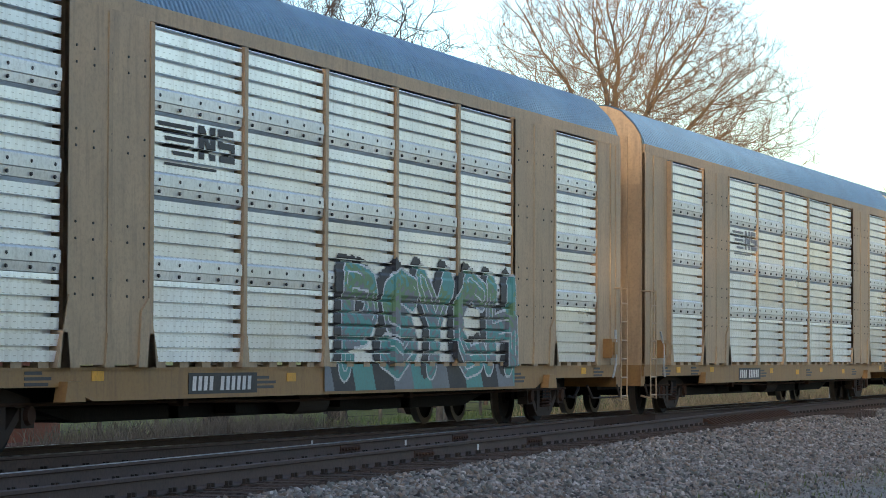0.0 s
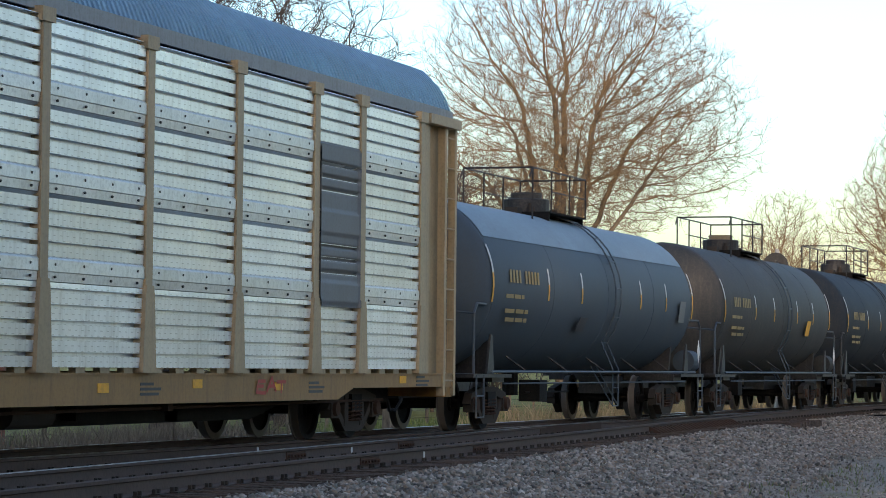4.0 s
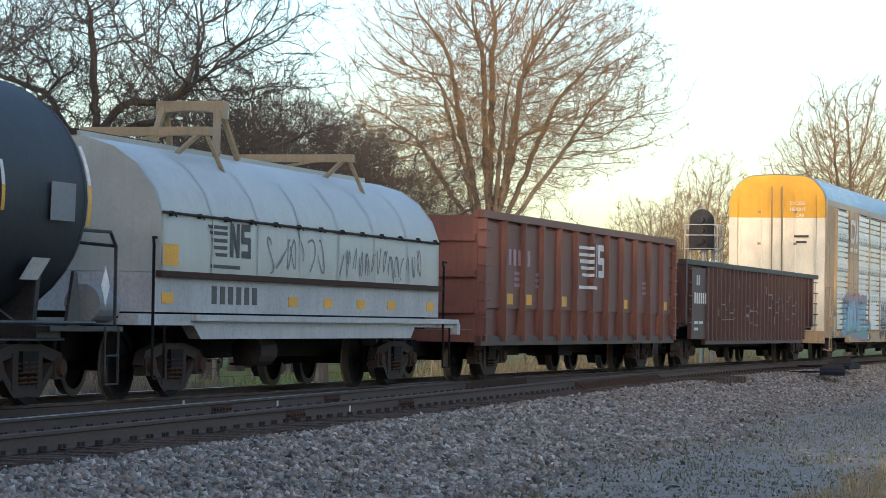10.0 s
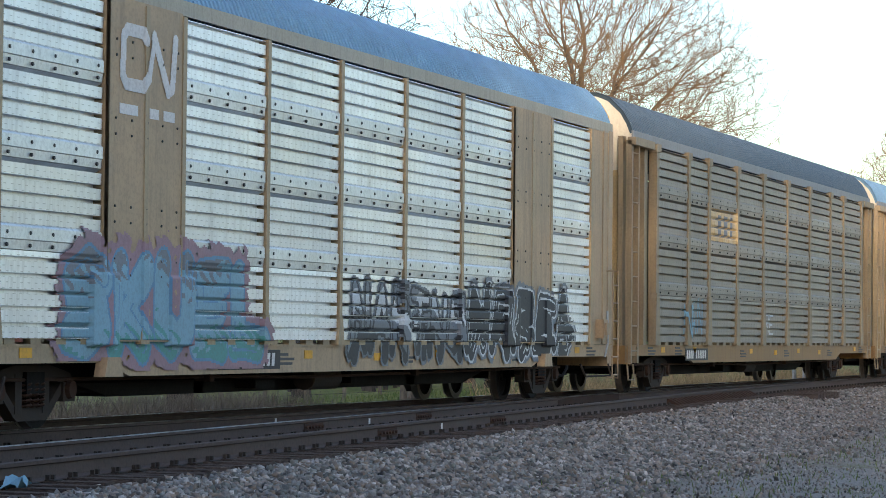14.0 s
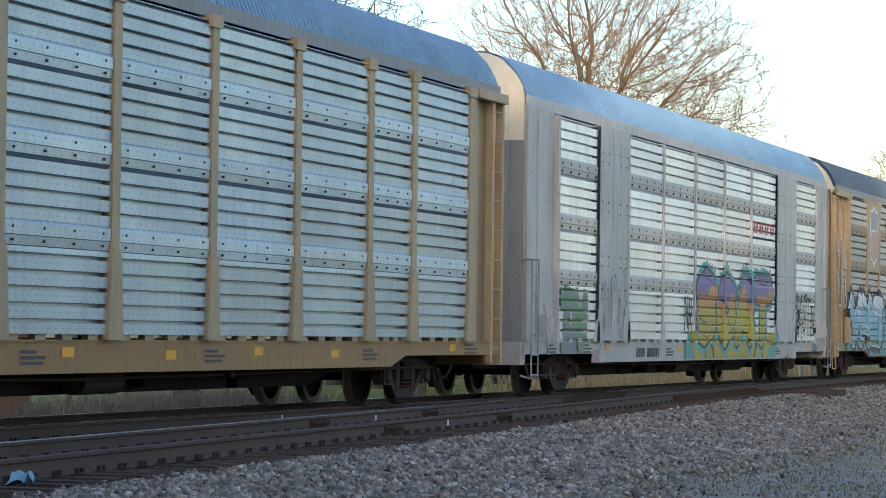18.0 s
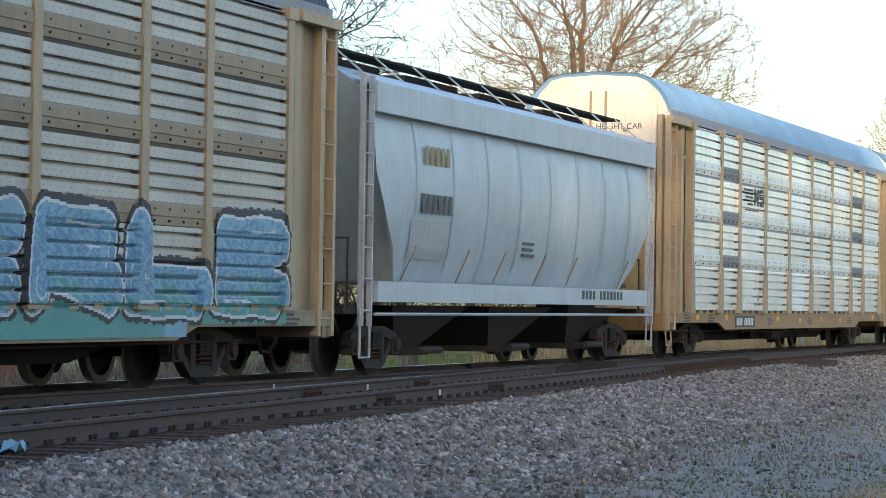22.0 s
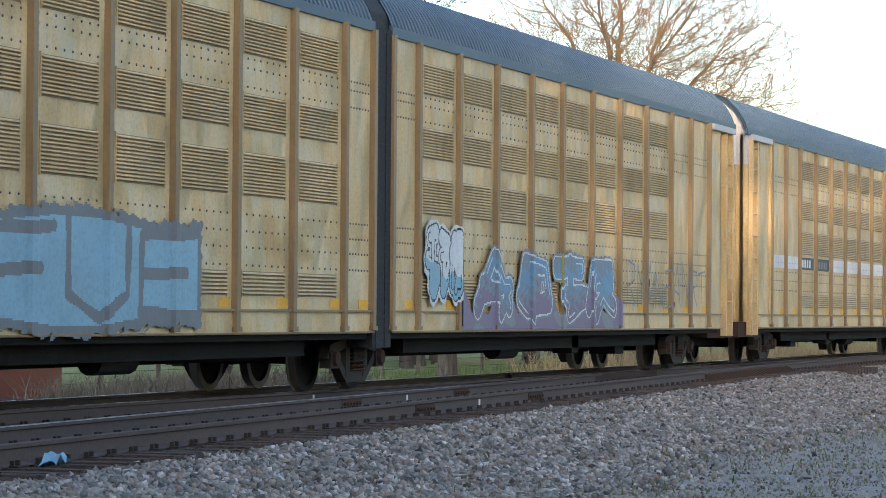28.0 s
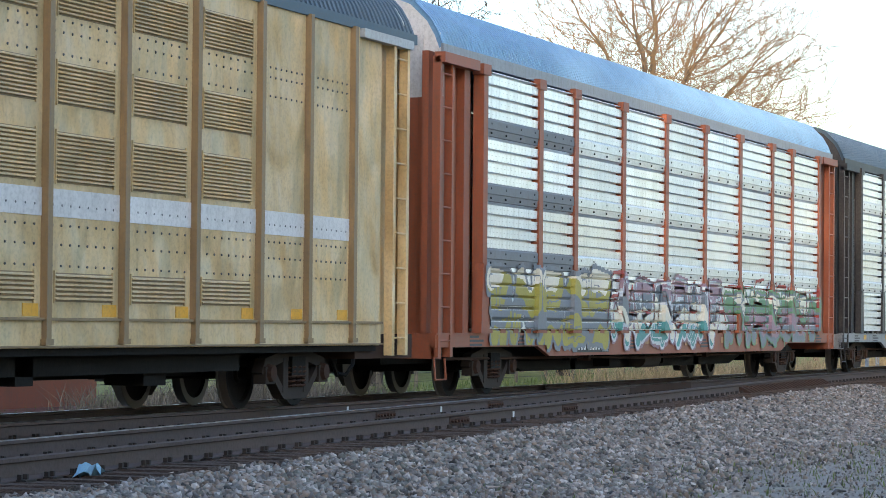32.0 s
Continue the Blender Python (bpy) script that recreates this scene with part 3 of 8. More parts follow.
def build_track():
    main = thing("main_track", "straight main railway track with brown-sided steel rails on timber ties", "railway track", kind="structure")
    for y in (RAIL_N, RAIL_F):
        part("rail", rail_mesh("rail", [(-200, y), (0, y), (200, y), (1500, y)]), main, label="bright-topped steel rail")
    side = thing("side_track", "side track joining the main track by a turnout", "railway track", kind="structure")
    xs = [-60, -20] + list(np.arange(10, 95, 2.5))
    part("rail", rail_mesh("rail", [(x, side_y(x)) for x in xs if x < 90], False), side, label="brown steel rail of the side track")
    part("rail", rail_mesh("rail", [(x, side_y(x) + 1.435) for x in xs]), side, label="bright-topped steel rail of the side track")
    # ties
    tie = Shape().box(-0.115, -1.3, -0.36, 0.115, 1.3, -0.18).mesh("tie", PAL["tie"])
    rest = []
    x, k = 14.0, 0
    rng = random.Random(4)
    while x < 330:
        g = float(apart(x))
        near_m = (x > 18) and k < 290
        spots = [(MID, 1.0)] if g > 2.9 or g < 0.05 else [(MID - g / 2, (2.6 + g) / 2.6)]
        if g > 2.9:
            spots.append((MID - g - 0.06, 1.06))
        for yy, sc in spots:
            turn = Matrix.Rotation(rng.uniform(-0.02, 0.02), 4, "Z") @ Matrix.Diagonal((rng.uniform(0.9, 1.05), sc * rng.uniform(0.98, 1.05), 1, 1))
            if near_m:
                part("tie", tie, side if yy < MID - 1.5 else main, (x, yy + rng.uniform(-0.06, 0.06), rng.uniform(-0.012, 0.008)), turn=turn)
                k += 1
            else:
                rest.append((x, yy, sc))
        x += 0.53
    s = Shape()
    for x, yy, sc in rest:
        s.box(x - 0.115, yy - 1.3 * sc, -0.36, x + 0.115, yy + 1.3 * sc, -0.18)
    far = part("far_ties", s.mesh("far_ties", PAL["tie"]), main)
    far["kind"] = "stuff"
    # tie plates and spikes
    s = Shape()
    x = 14.0
    while x < 110:
        for y in (side_y(x), side_y(x) + 1.435, RAIL_N):
            s.box(x - 0.09, y - 0.17, -0.185, x + 0.09, y + 0.17, -0.172)
            for dy in (-0.095, 0.09):
                for dx in (-0.05, 0.045):
                    s.box(x + dx - 0.014, y + dy - 0.018, -0.172, x + dx + 0.014, y + dy + 0.018, -0.13)
        x += 0.53
    sp = part("tie_plates_and_spikes", s.mesh("tie_plates_and_spikes", PAL["iron_grey"]), side)
    sp["kind"] = "stuff"
    # joint bars with bolts
    bar = Shape().box(-0.35, -0.045, -0.15, 0.35, -0.012, -0.05)
    for i in range(6):
        bar.rod((-0.29 + i * 0.116, -0.075, -0.1), (-0.29 + i * 0.116, -0.04, -0.1), 0.022, 6)
    barm = bar.mesh("joint_bar", PAL["rust"])
    for x, y, ow in JOINTS:
        part("joint_bar", barm, ow == "m" and main or side, (x, (RAIL_N if ow == "m" else side_y(x) + (1.435 if ow == "f" else 0)), 0), label="rusty bolted joint bar")
    mark = Shape().box(-0.035, -0.016, -0.14, 0.035, -0.0125, -0.06).mesh("paint_mark", PAL["bars"])
    for x, y, ow in MARKS:
        part("paint_mark", mark, ow == "m" and main or side, (x, (RAIL_N if ow == "m" else side_y(x) + (1.435 if ow == "f" else 0)), 0), label="white painted mark on the rail web")
    # the frog, guard rail and the switch gear
    fx = POINTS_X - 38.5
    part("frog", Shape().prism([(fx - 2.6, RAIL_N - 0.20), (fx + 2.4, RAIL_N - 0.05), (fx + 2.4, RAIL_N + 0.06), (fx - 2.6, RAIL_N + 0.20)], -0.16, -0.012, "z").mesh("frog", PAL["rust"]), side, label="worn cast steel frog")
    for yy in (RAIL_F - 0.09,):
        part("guard_rail", rail_mesh("guard_rail", [(fx - 3, yy - 0.05), (fx - 2, yy), (fx + 2, yy), (fx + 3, yy - 0.05)], False), main)
    for i in range(26):
        x = fx + 1.0 + i * 0.42
        part("rail_brace", shared("rail_brace", lambda: Shape().prism([(-0.28, -0.18), (-0.02, -0.18), (-0.02, -0.06), (-0.10, -0.08)], -0.05, 0.05, "x"), "rust"), side, (x, side_y(x), 0))
    for i in range(8):
        x = fx + 13.5 + i * 0.5
        part("tie_end", shared("tie_end", lambda: Shape().box(-0.11, -0.5, -0.34, 0.11, 0.3, -0.16), "tie"), side, (x, side_y(x) - 0.9, 0))
    st = thing("switch_machine", "low dark iron switch throw mechanism beside the track", "switch machine", (89.5, RAIL_N - 1.5, -0.2))
    part("base", Shape().prism([(-1.3, 0), (1.3, 0), (1.1, 0.16), (0.2, 0.22), (-0.9, 0.2), (-1.25, 0.1)], -0.35, 0.35, "y").mesh("base", PAL["iron"]), st)
    part("cover", Shape().prism([(-0.5, 0.2), (0.5, 0.2), (0.35, 0.30), (-0.35, 0.32)], -0.28, 0.28, "y").mesh("cover", PAL["iron_grey"]), st)
    part("throw_rod", Shape().rod((0.2, 0.3, 0.08), (0.2, 1.6, 0.06), 0.025).mesh("throw_rod", PAL["iron"]), st)
    st2 = copy_thing(st, pose(82.5, RAIL_N - 2.2, -0.28, 0, 0, 8))
    st2["label"] = "dark rubber-topped plank and iron mechanism beside the switch"
    tarp = Shape()
    rng = random.Random(8)
    g = [[(i * 0.12 - 0.3 + rng.uniform(-.03, .03), j * 0.12 - 0.2 + rng.uniform(-.03, .03), max(0.0, 0.10 * math.sin(i * 1.7 + j) + 0.07 + rng.uniform(0, 0.08)) * (0.4 if i in (0, 5) else 1)) for j in range(5)] for i in range(6)]
    tarp.rings(g, closed=False)
    tarp.rings([[(x, y, z - 0.006) for x, y, z in r] for r in g], closed=False)
    t = new("plastic_scrap", tarp.mesh("plastic_scrap", PAL["sky_spray"], 60))
    t.matrix_basis = Matrix.Translation((TARP[0], TARP[1], -0.2)) @ Matrix.Diagonal((0.36, 0.36, 0.6, 1))
    tagged(t, "crumpled scrap of pale blue plastic lying by the rail", "litter")
    stick = new("stick", Shape().rod((-0.28, 0, 0.03), (0.0, 0.02, 0.05), 0.018, 6).rod((0, 0.02, 0.05), (0.27, -0.03, 0.03), 0.016, 6, 0.01).mesh("stick", PAL["bark_dark"]))
    stick.matrix_basis = Matrix.Translation((31.5, 6.5, float(bed(31.5, 6.5)) + 0.0))
    tagged(stick, "short dark stick lying on the gravel", "stick")


# -- running gear --
WHEELS = []      # wheel, its car, its place along the car and on the truck, its radius

def wheel_shape(r=0.457):
    s = Shape()
    s.turned([(-0.07, 0.06), (-0.07, 0.12), (-0.03, 0.13), (-0.01, r - 0.09), (-0.065, r - 0.075), (-0.07, r - 0.004), (0.035, r), (0.045, r + 0.025), (0.062, r + 0.02), (0.065, r - 0.08), (0.02, r - 0.10), (0.0, 0.14), (0.06, 0.12), (0.06, 0.06)], (0, 0, 0), "y", 32)
    return s


def wheel_mesh(r):
    k = ("wheel", r)
    if k not in MESHES:
        me = wheel_shape(r).mesh("wheel", [PAL["iron"], PAL["tread"]], 35)
        for p in me.polygons:
            c = p.center
            if math.hypot(c.x, c.z) > r - 0.04:
                p.material_index = 1
        MESHES[k] = me
    return MESHES[k]


def frame_shape():
    """A cast side frame: top chord, sagging bottom chord, columns and pedestal jaws."""
    s = Shape()
    y0, y1 = -0.07, 0.07
    s.prism([(-1.10, 0.46), (-0.98, 0.64), (-0.42, 0.74), (0.42, 0.74), (0.98, 0.64), (1.10, 0.46), (0.98, 0.42), (0.80, 0.52), (0.38, 0.60), (-0.38, 0.60), (-0.80, 0.52), (-0.98, 0.42)], y0, y1, "y")
    s.prism([(-0.86, 0.50), (-0.46, 0.18), (-0.36, 0.12), (0.36, 0.12), (0.46, 0.18), (0.86, 0.50), (0.74, 0.54), (0.40, 0.27), (-0.40, 0.27), (-0.74, 0.54)], y0, y1, "y")
    for c in (-0.34, 0.34):
        s.box(c - 0.08, y0 - 0.01, 0.2, c + 0.08, y1 + 0.01, 0.64)
    for c in (-0.89, 0.89):
        s.box(c - 0.15, y0 - 0.03, 0.32, c + 0.15, y1, 0.54)
    return s


def spring_shape():
    """One coil spring: a round bar wound five times."""
    rr = []
    for i in range(41):
        a = 2 * math.pi * i / 8
        c, s = math.cos(a), math.sin(a)
        z = 0.27 + 0.29 * i / 40
        rr.append([(c * (0.080 + 0.017 * math.cos(b)), s * (0.080 + 0.017 * math.cos(b)), z + 0.017 * math.sin(b)) for b in (0.0, 1.57, 3.14, 4.71)])
    return Shape().rings(rr)


def truck(car, x, r=0.457, label="dark cast-iron truck with four steel wheels"):
    """A two-axle truck: bolster with side frames, springs, bearing caps, axles and wheels."""
    t = part("truck", shared(("bolster", r), lambda: Shape().box(-0.22, 0.3, 0.42, 0.22, 2.74, 0.66).box(-0.9, 0.9, 0.40, 0.9, 1.05, 0.5).box(-0.9, 2.0, 0.40, 0.9, 2.15, 0.5).rod((-0.89, 0.62, r), (-0.89, 2.42, r), 0.085, 10).rod((0.89, 0.62, r), (0.89, 2.42, r), 0.085, 10), "iron"), car, (x, 0, 0), label)
    for y in (0.42, 2.62):
        part("side_frame", shared("side_frame", frame_shape, "iron_grey"), t, (0, y, 0))
        for c in (-0.15, 0.03, 0.18):
            part("coil_spring", shared("coil_spring", spring_shape, "rust"), t, (c, y - 0.05 if y < 1 else y + 0.05, -0.02))
        for c in (-0.89, 0.89):
            sg = -1 if y < 1 else 1
            part("bearing_cap", shared("bearing_cap", lambda: Shape().turned([(-0.05, 0.02), (-0.05, 0.10), (0.02, 0.12), (0.12, 0.12), (0.12, 0.03)], (0, 0, 0), "y", 14), "rust"), t, (c, y + sg * 0.10, r))
    for c in (-0.89, 0.89):
        WHEELS.append((part("wheel", wheel_mesh(r), t, (c, 0.80, r)), car, x + c, c, r))
        part("wheel", wheel_mesh(r), t, (c, 2.235, r), turn=Matrix.Rotation(math.pi, 4, "Z"))
    return t


def couplers(car, length, z=0.86):
    for x, s in ((0.0, 1), (length, -1)):
        part("coupler", shared(("coupler", s), lambda: Shape().box(0.06, 1.44, -0.09, 0.95, 1.60, 0.09).prism([(0.05, 1.36), (0.22, 1.32), (0.26, 1.70), (0.02, 1.68), (0.0, 1.58), (0.10, 1.54)], -0.14, 0.14, "z") if s > 0 else Shape().box(-0.95, 1.44, -0.09, -0.06, 1.60, 0.09).prism([(-0.05, 1.68), (-0.22, 1.72), (-0.26, 1.34), (-0.02, 1.36), (0.0, 1.46), (-0.10, 1.50)], -0.14, 0.14, "z"), "iron"), car, (x, 0, z))
        hose = Shape().path([(s * 0.5, 1.2, -0.12), (s * 0.32, 1.15, -0.35), (s * 0.12, 1.18, -0.5), (0.0, 1.25, -0.48)], 0.03)
        part("air_hose", MESHES.setdefault(("hose", s), hose.mesh("air_hose", PAL["rubber"])), car, (x, 0, z))


def ladder_shape(w, h, n, stile=0.05, out=0.05):
    s = Shape()
    s.box(0, -out, 0, stile, 0.02, h).box(w - stile, -out, 0, w, 0.02, h)
    for i in range(n):
        z = h * (i + 0.5) / n
        s.rod((stile, -out + 0.02, z), (w - stile, -out + 0.02, z), 0.014, 5)
    return s


def rung_ladder(w, h, n):
    """A ladder of round bars that stands off the wall."""
    s = Shape()
    for x in (0, w):
        s.path([(x, 0.05, 0.05), (x, -0.14, 0.0), (x, -0.14, h), (x, 0.05, h)], 0.022, 6)
    for i in range(n):
        z = h * (i + 0.2) / n
        s.rod((0, -0.14, z), (w, -0.14, z), 0.016, 5)
    return s


def grabs(car, key, w, h, n, mat, at):
    """Bent grab irons one over the other."""
    for i in range(n):
        part("grab_iron", shared(key, lambda: Shape().path([(0, 0.03, 0), (0, -0.07, 0), (w, -0.07, 0), (w, 0.03, 0)], 0.014, 5), mat), car, (at[0], at[1], at[2] + h * i / (n - 1)))


def plate(w, h, t=0.006):
    return Shape().box(0, -t, 0, w, 0, h)


def char_bars(n, w, h, lean=0.15):
    """A row of n plain upright blocks, as a number that is not spelled out."""
    s = Shape()
    k = w / n
    for i in range(n):
        if i == 4 and n > 6:
            continue
        x = i * k
        s.prism([(x, 0), (x + k * 0.58, 0), (x + k * 0.58 + lean * h, h), (x + lean * h, h)], -0.004, 0, "y")
    return s


def lettering(parent, text, at, size, mat, turn=None, name="lettering"):
    """Readable words in Blender's own font, as a thin mesh."""
    cu = bpy.data.curves.new(name, "FONT")
    cu.body, cu.size, cu.extrude = text, size, 0.002
    ob = new(name, cu)
    me = bpy.data.meshes.new_from_object(ob.evaluated_get(bpy.context.evaluated_depsgraph_get()))
    bpy.data.objects.remove(ob)
    me.materials.clear()
    me.materials.append(PAL[mat])
    return part(name, me, parent, at, turn=turn)


FACE_SIDE = Matrix.Rotation(radians(90), 4, "X")                                     # reads on a wall that looks along -y
FACE_END = Matrix.Rotation(radians(-90), 4, "Z") @ Matrix.Rotation(radians(90), 4, "X")   # reads on a wall that looks along -x


# -- paint that follows the relief of a car's side --
RIB = [(0.0, 0.086), (0.120, 0.090), (0.122, -0.01), (0.165, -0.01), (0.168, 0.086), (0.175, 0.086)]
BANDS = (4.04, 3.07, 2.10)
SHEETS = [(4.18, 0.70), (3.21, 0.69), (2.24, 0.69), (1.03, 0.93)]
BAYS2 = [2.75, 1.92, 2.85, 2.85, 2.85, 2.85, 2.85, 1.92, 2.75]
START = 2.42


def rack_relief(x, z, edges, post):
    """How far the side of a rack stands out at x, z."""
    y = np.zeros_like(x)
    for z0, h in SHEETS:
        inside = (z >= z0) & (z <= z0 + h)
        y = np.where(inside, np.where(((z - z0) % 0.175 > 0.130) & ((z - z0) % 0.175 < 0.160), 0.0, 0.088), y)
    for b in BANDS:
        y = np.where(abs(z - b) < 0.15, 0.112, y)
    for e in edges:
        foot = z < 2.0 if post > 0.1 else z < 1.35
        y = np.where(abs(x - e) < post + np.where(foot, 0.04 + (2.0 - z) * 0.09 if post > 0.1 else 0.10, 0.03), np.where(foot, 0.146, 0.128), y)
    return np.where(z < 1.02, 0.05, y)


def sprayed(car, name, box, pick, mats, relief, label, dx=0.03, dz=0.03, lift=0.008):
    """A skin of paint on a car's side: pick(x, z) gives the number of the colour, or -1 for bare metal."""
    x0, z0, x1, z1 = box
    nx, nz = int((x1 - x0) / dx), int((z1 - z0) / dz)
    X, Z = np.meshgrid(x0 + np.arange(nx + 1) * dx, z0 + np.arange(nz + 1) * dz, indexing="ij")
    Y = -relief(X, Z) - lift
    k = pick((X[:-1, :-1] + dx / 2), (Z[:-1, :-1] + dz / 2))
    if car.name.startswith("autorack"):
        xm = X[:-1, :-1]
        k = np.where((Z[:-1, :-1] < 0.77) & ((xm < 5.7) | (xm > LENGTH - 5.7)), -1, k)
    i = (np.arange(nx)[:, None] * (nz + 1) + np.arange(nz)[None])
    keep = k >= 0
    f = np.stack([i, i + nz + 1, i + nz + 2, i + 1], -1)[keep]
    if not len(f):
        return
    used, inv = np.unique(f, return_inverse=True)
    me = raw_mesh(name, np.stack([X, Y, Z], -1).reshape(-1, 3)[used], inv.reshape(-1, 4), PAL[mats[0]])
    for m in mats[1:]:
        me.materials.append(PAL[m])
    me.polygons.foreach_set("material_index", k[keep].astype(np.int32))
    return part(name, me, car, label=label)


def strokes(lines, r, x, z):
    """Distance from x, z to the nearest of the lines, less the pen's radius."""
    d = np.full(x.shape, 9.0)
    for pts in lines:
        for (ax, az), (bx, bz) in zip(pts, pts[1:]):
            vx, vz = bx - ax, bz - az
            t = np.clip(((x - ax) * vx + (z - az) * vz) / (vx * vx + vz * vz + 1e-9), 0, 1)
            d = np.minimum(d, np.hypot(x - ax - t * vx, z - az - t * vz))
    return d - r


def letter(rng, x, z, w, h):
    """One wild letter-like shape of broad strokes in its cell."""
    a = lambda lo, hi: x + rng.uniform(lo, hi) * w
    b = lambda lo, hi: z + rng.uniform(lo, hi) * h
    foot, head = (a(0.0, 0.12), b(0, 0.05)), (a(0.05, 0.3), b(0.88, 1.0))
    k = rng.randrange(6)
    if k == 0:
        return [[foot, (a(0.4, 0.6), b(0.92, 1)), (a(0.85, 1), b(0, 0.05))], [(a(0.2, 0.3), b(0.3, 0.4)), (a(0.7, 0.8), b(0.3, 0.4))]]
    if k == 1:
        return [[foot, head, (a(0.8, 0.95), b(0.85, 0.95)), (a(0.8, 1), b(0.5, 0.6)), (a(0.2, 0.3), b(0.42, 0.5))], [(a(0.4, 0.5), b(0.4, 0.5)), (a(0.9, 1.0), b(0, 0.05))]]
    if k == 2:
        return [[(a(0, 0.1), b(0.88, 1)), (a(0.9, 1), b(0.88, 1))], [(a(0.45, 0.55), b(0.9, 0.95)), (a(0.4, 0.6), b(0, 0.05))]]
    if k == 3:
        return [[foot, head, (a(0.85, 1), b(0.0, 0.08)), (a(0.85, 1), b(0.9, 1))]]
    if k == 4:
        return [[(a(0.85, 1), b(0.85, 1)), head, foot, (a(0.85, 1), b(0, 0.08))], [(a(0.1, 0.2), b(0.45, 0.55)), (a(0.7, 0.85), b(0.45, 0.55))]]
    return [[(a(0.3, 0.6), b(0.4, 0.6)), (a(0.6, 0.7), b(0.3, 0.4)), (a(0.1, 0.15), b(0.2, 0.3)), head, (a(0.8, 0.9), b(0.85, 0.95)), (a(0.9, 1), b(0.15, 0.25)), (a(0.3, 0.6), b(0, 0.06)), (a(0.05, 0.1), b(0.2, 0.3))]]


GLYPHS = {      # broad-stroke letters in a cell one wide and one high
    "S": [[(0.9, 0.85), (0.5, 1.0), (0.12, 0.8), (0.2, 0.58), (0.75, 0.45), (0.88, 0.2), (0.5, 0.0), (0.08, 0.12)]],
    "O": [[(0.5, 1.0), (0.12, 0.75), (0.1, 0.25), (0.5, 0.0), (0.9, 0.25), (0.88, 0.75), (0.5, 1.0)]],
    "A": [[(0.05, 0.0), (0.4, 1.0), (0.65, 1.0), (0.95, 0.0)], [(0.25, 0.35), (0.78, 0.35)]],
    "T": [[(0.02, 0.95), (0.98, 0.95)], [(0.5, 0.95), (0.5, 0.0)]],
    "P": [[(0.12, 0.0), (0.15, 1.0), (0.75, 0.95), (0.85, 0.65), (0.6, 0.42), (0.2, 0.42)]],
    "Y": [[(0.05, 1.0), (0.48, 0.5), (0.9, 1.0)], [(0.48, 0.5), (0.45, 0.0)]],
    "C": [[(0.92, 0.88), (0.5, 1.0), (0.1, 0.7), (0.1, 0.3), (0.5, 0.0), (0.92, 0.1)]],
    "H": [[(0.1, 0.0), (0.12, 1.0)], [(0.88, 0.0), (0.86, 1.0)], [(0.12, 0.45), (0.86, 0.5)]],
    "K": [[(0.12, 0.0), (0.15, 1.0)], [(0.9, 1.0), (0.2, 0.45), (0.9, 0.0)]],
    "U": [[(0.1, 1.0), (0.1, 0.25), (0.5, 0.0), (0.88, 0.25), (0.9, 1.0)]],
    "E": [[(0.9, 1.0), (0.12, 0.95), (0.1, 0.05), (0.92, 0.0)], [(0.12, 0.5), (0.75, 0.52)]],
    "L": [[(0.12, 1.0), (0.1, 0.05), (0.92, 0.02)]],
    "M": [[(0.05, 0.0), (0.15, 1.0), (0.5, 0.4), (0.85, 1.0), (0.95, 0.0)]],
    "R": [[(0.1, 0.0), (0.12, 1.0), (0.8, 0.92), (0.8, 0.58), (0.2, 0.48), (0.92, 0.0)]],
    "F": [[(0.9, 1.0), (0.12, 0.95), (0.1, 0.0)], [(0.12, 0.52), (0.75, 0.55)]],
    "V": [[(0.02, 1.0), (0.5, 0.0), (0.98, 1.0)]],
}


def set_out(rng, text, box, pad, lean=0.0):
    """The strokes of a row of letters in a box, each letter a little off the line."""
    x0, z0, x1, z1 = box
    cell = (x1 - x0) / len(text)
    out = []
    for i, ch in enumerate(text):
        h = (z1 - z0 - 2 * pad) * rng.uniform(0.88, 1.0)
        zz = z0 + pad + rng.uniform(0, 0.06)
        w = cell * 1.10 - pad * 1.5
        xx = x0 + i * cell + pad * 0.70
        out.append([[(xx + u * w + lean * v * h + rng.uniform(-0.03, 0.03), zz + v * h) for u, v in line] for line in GLYPHS[ch]])
    return out


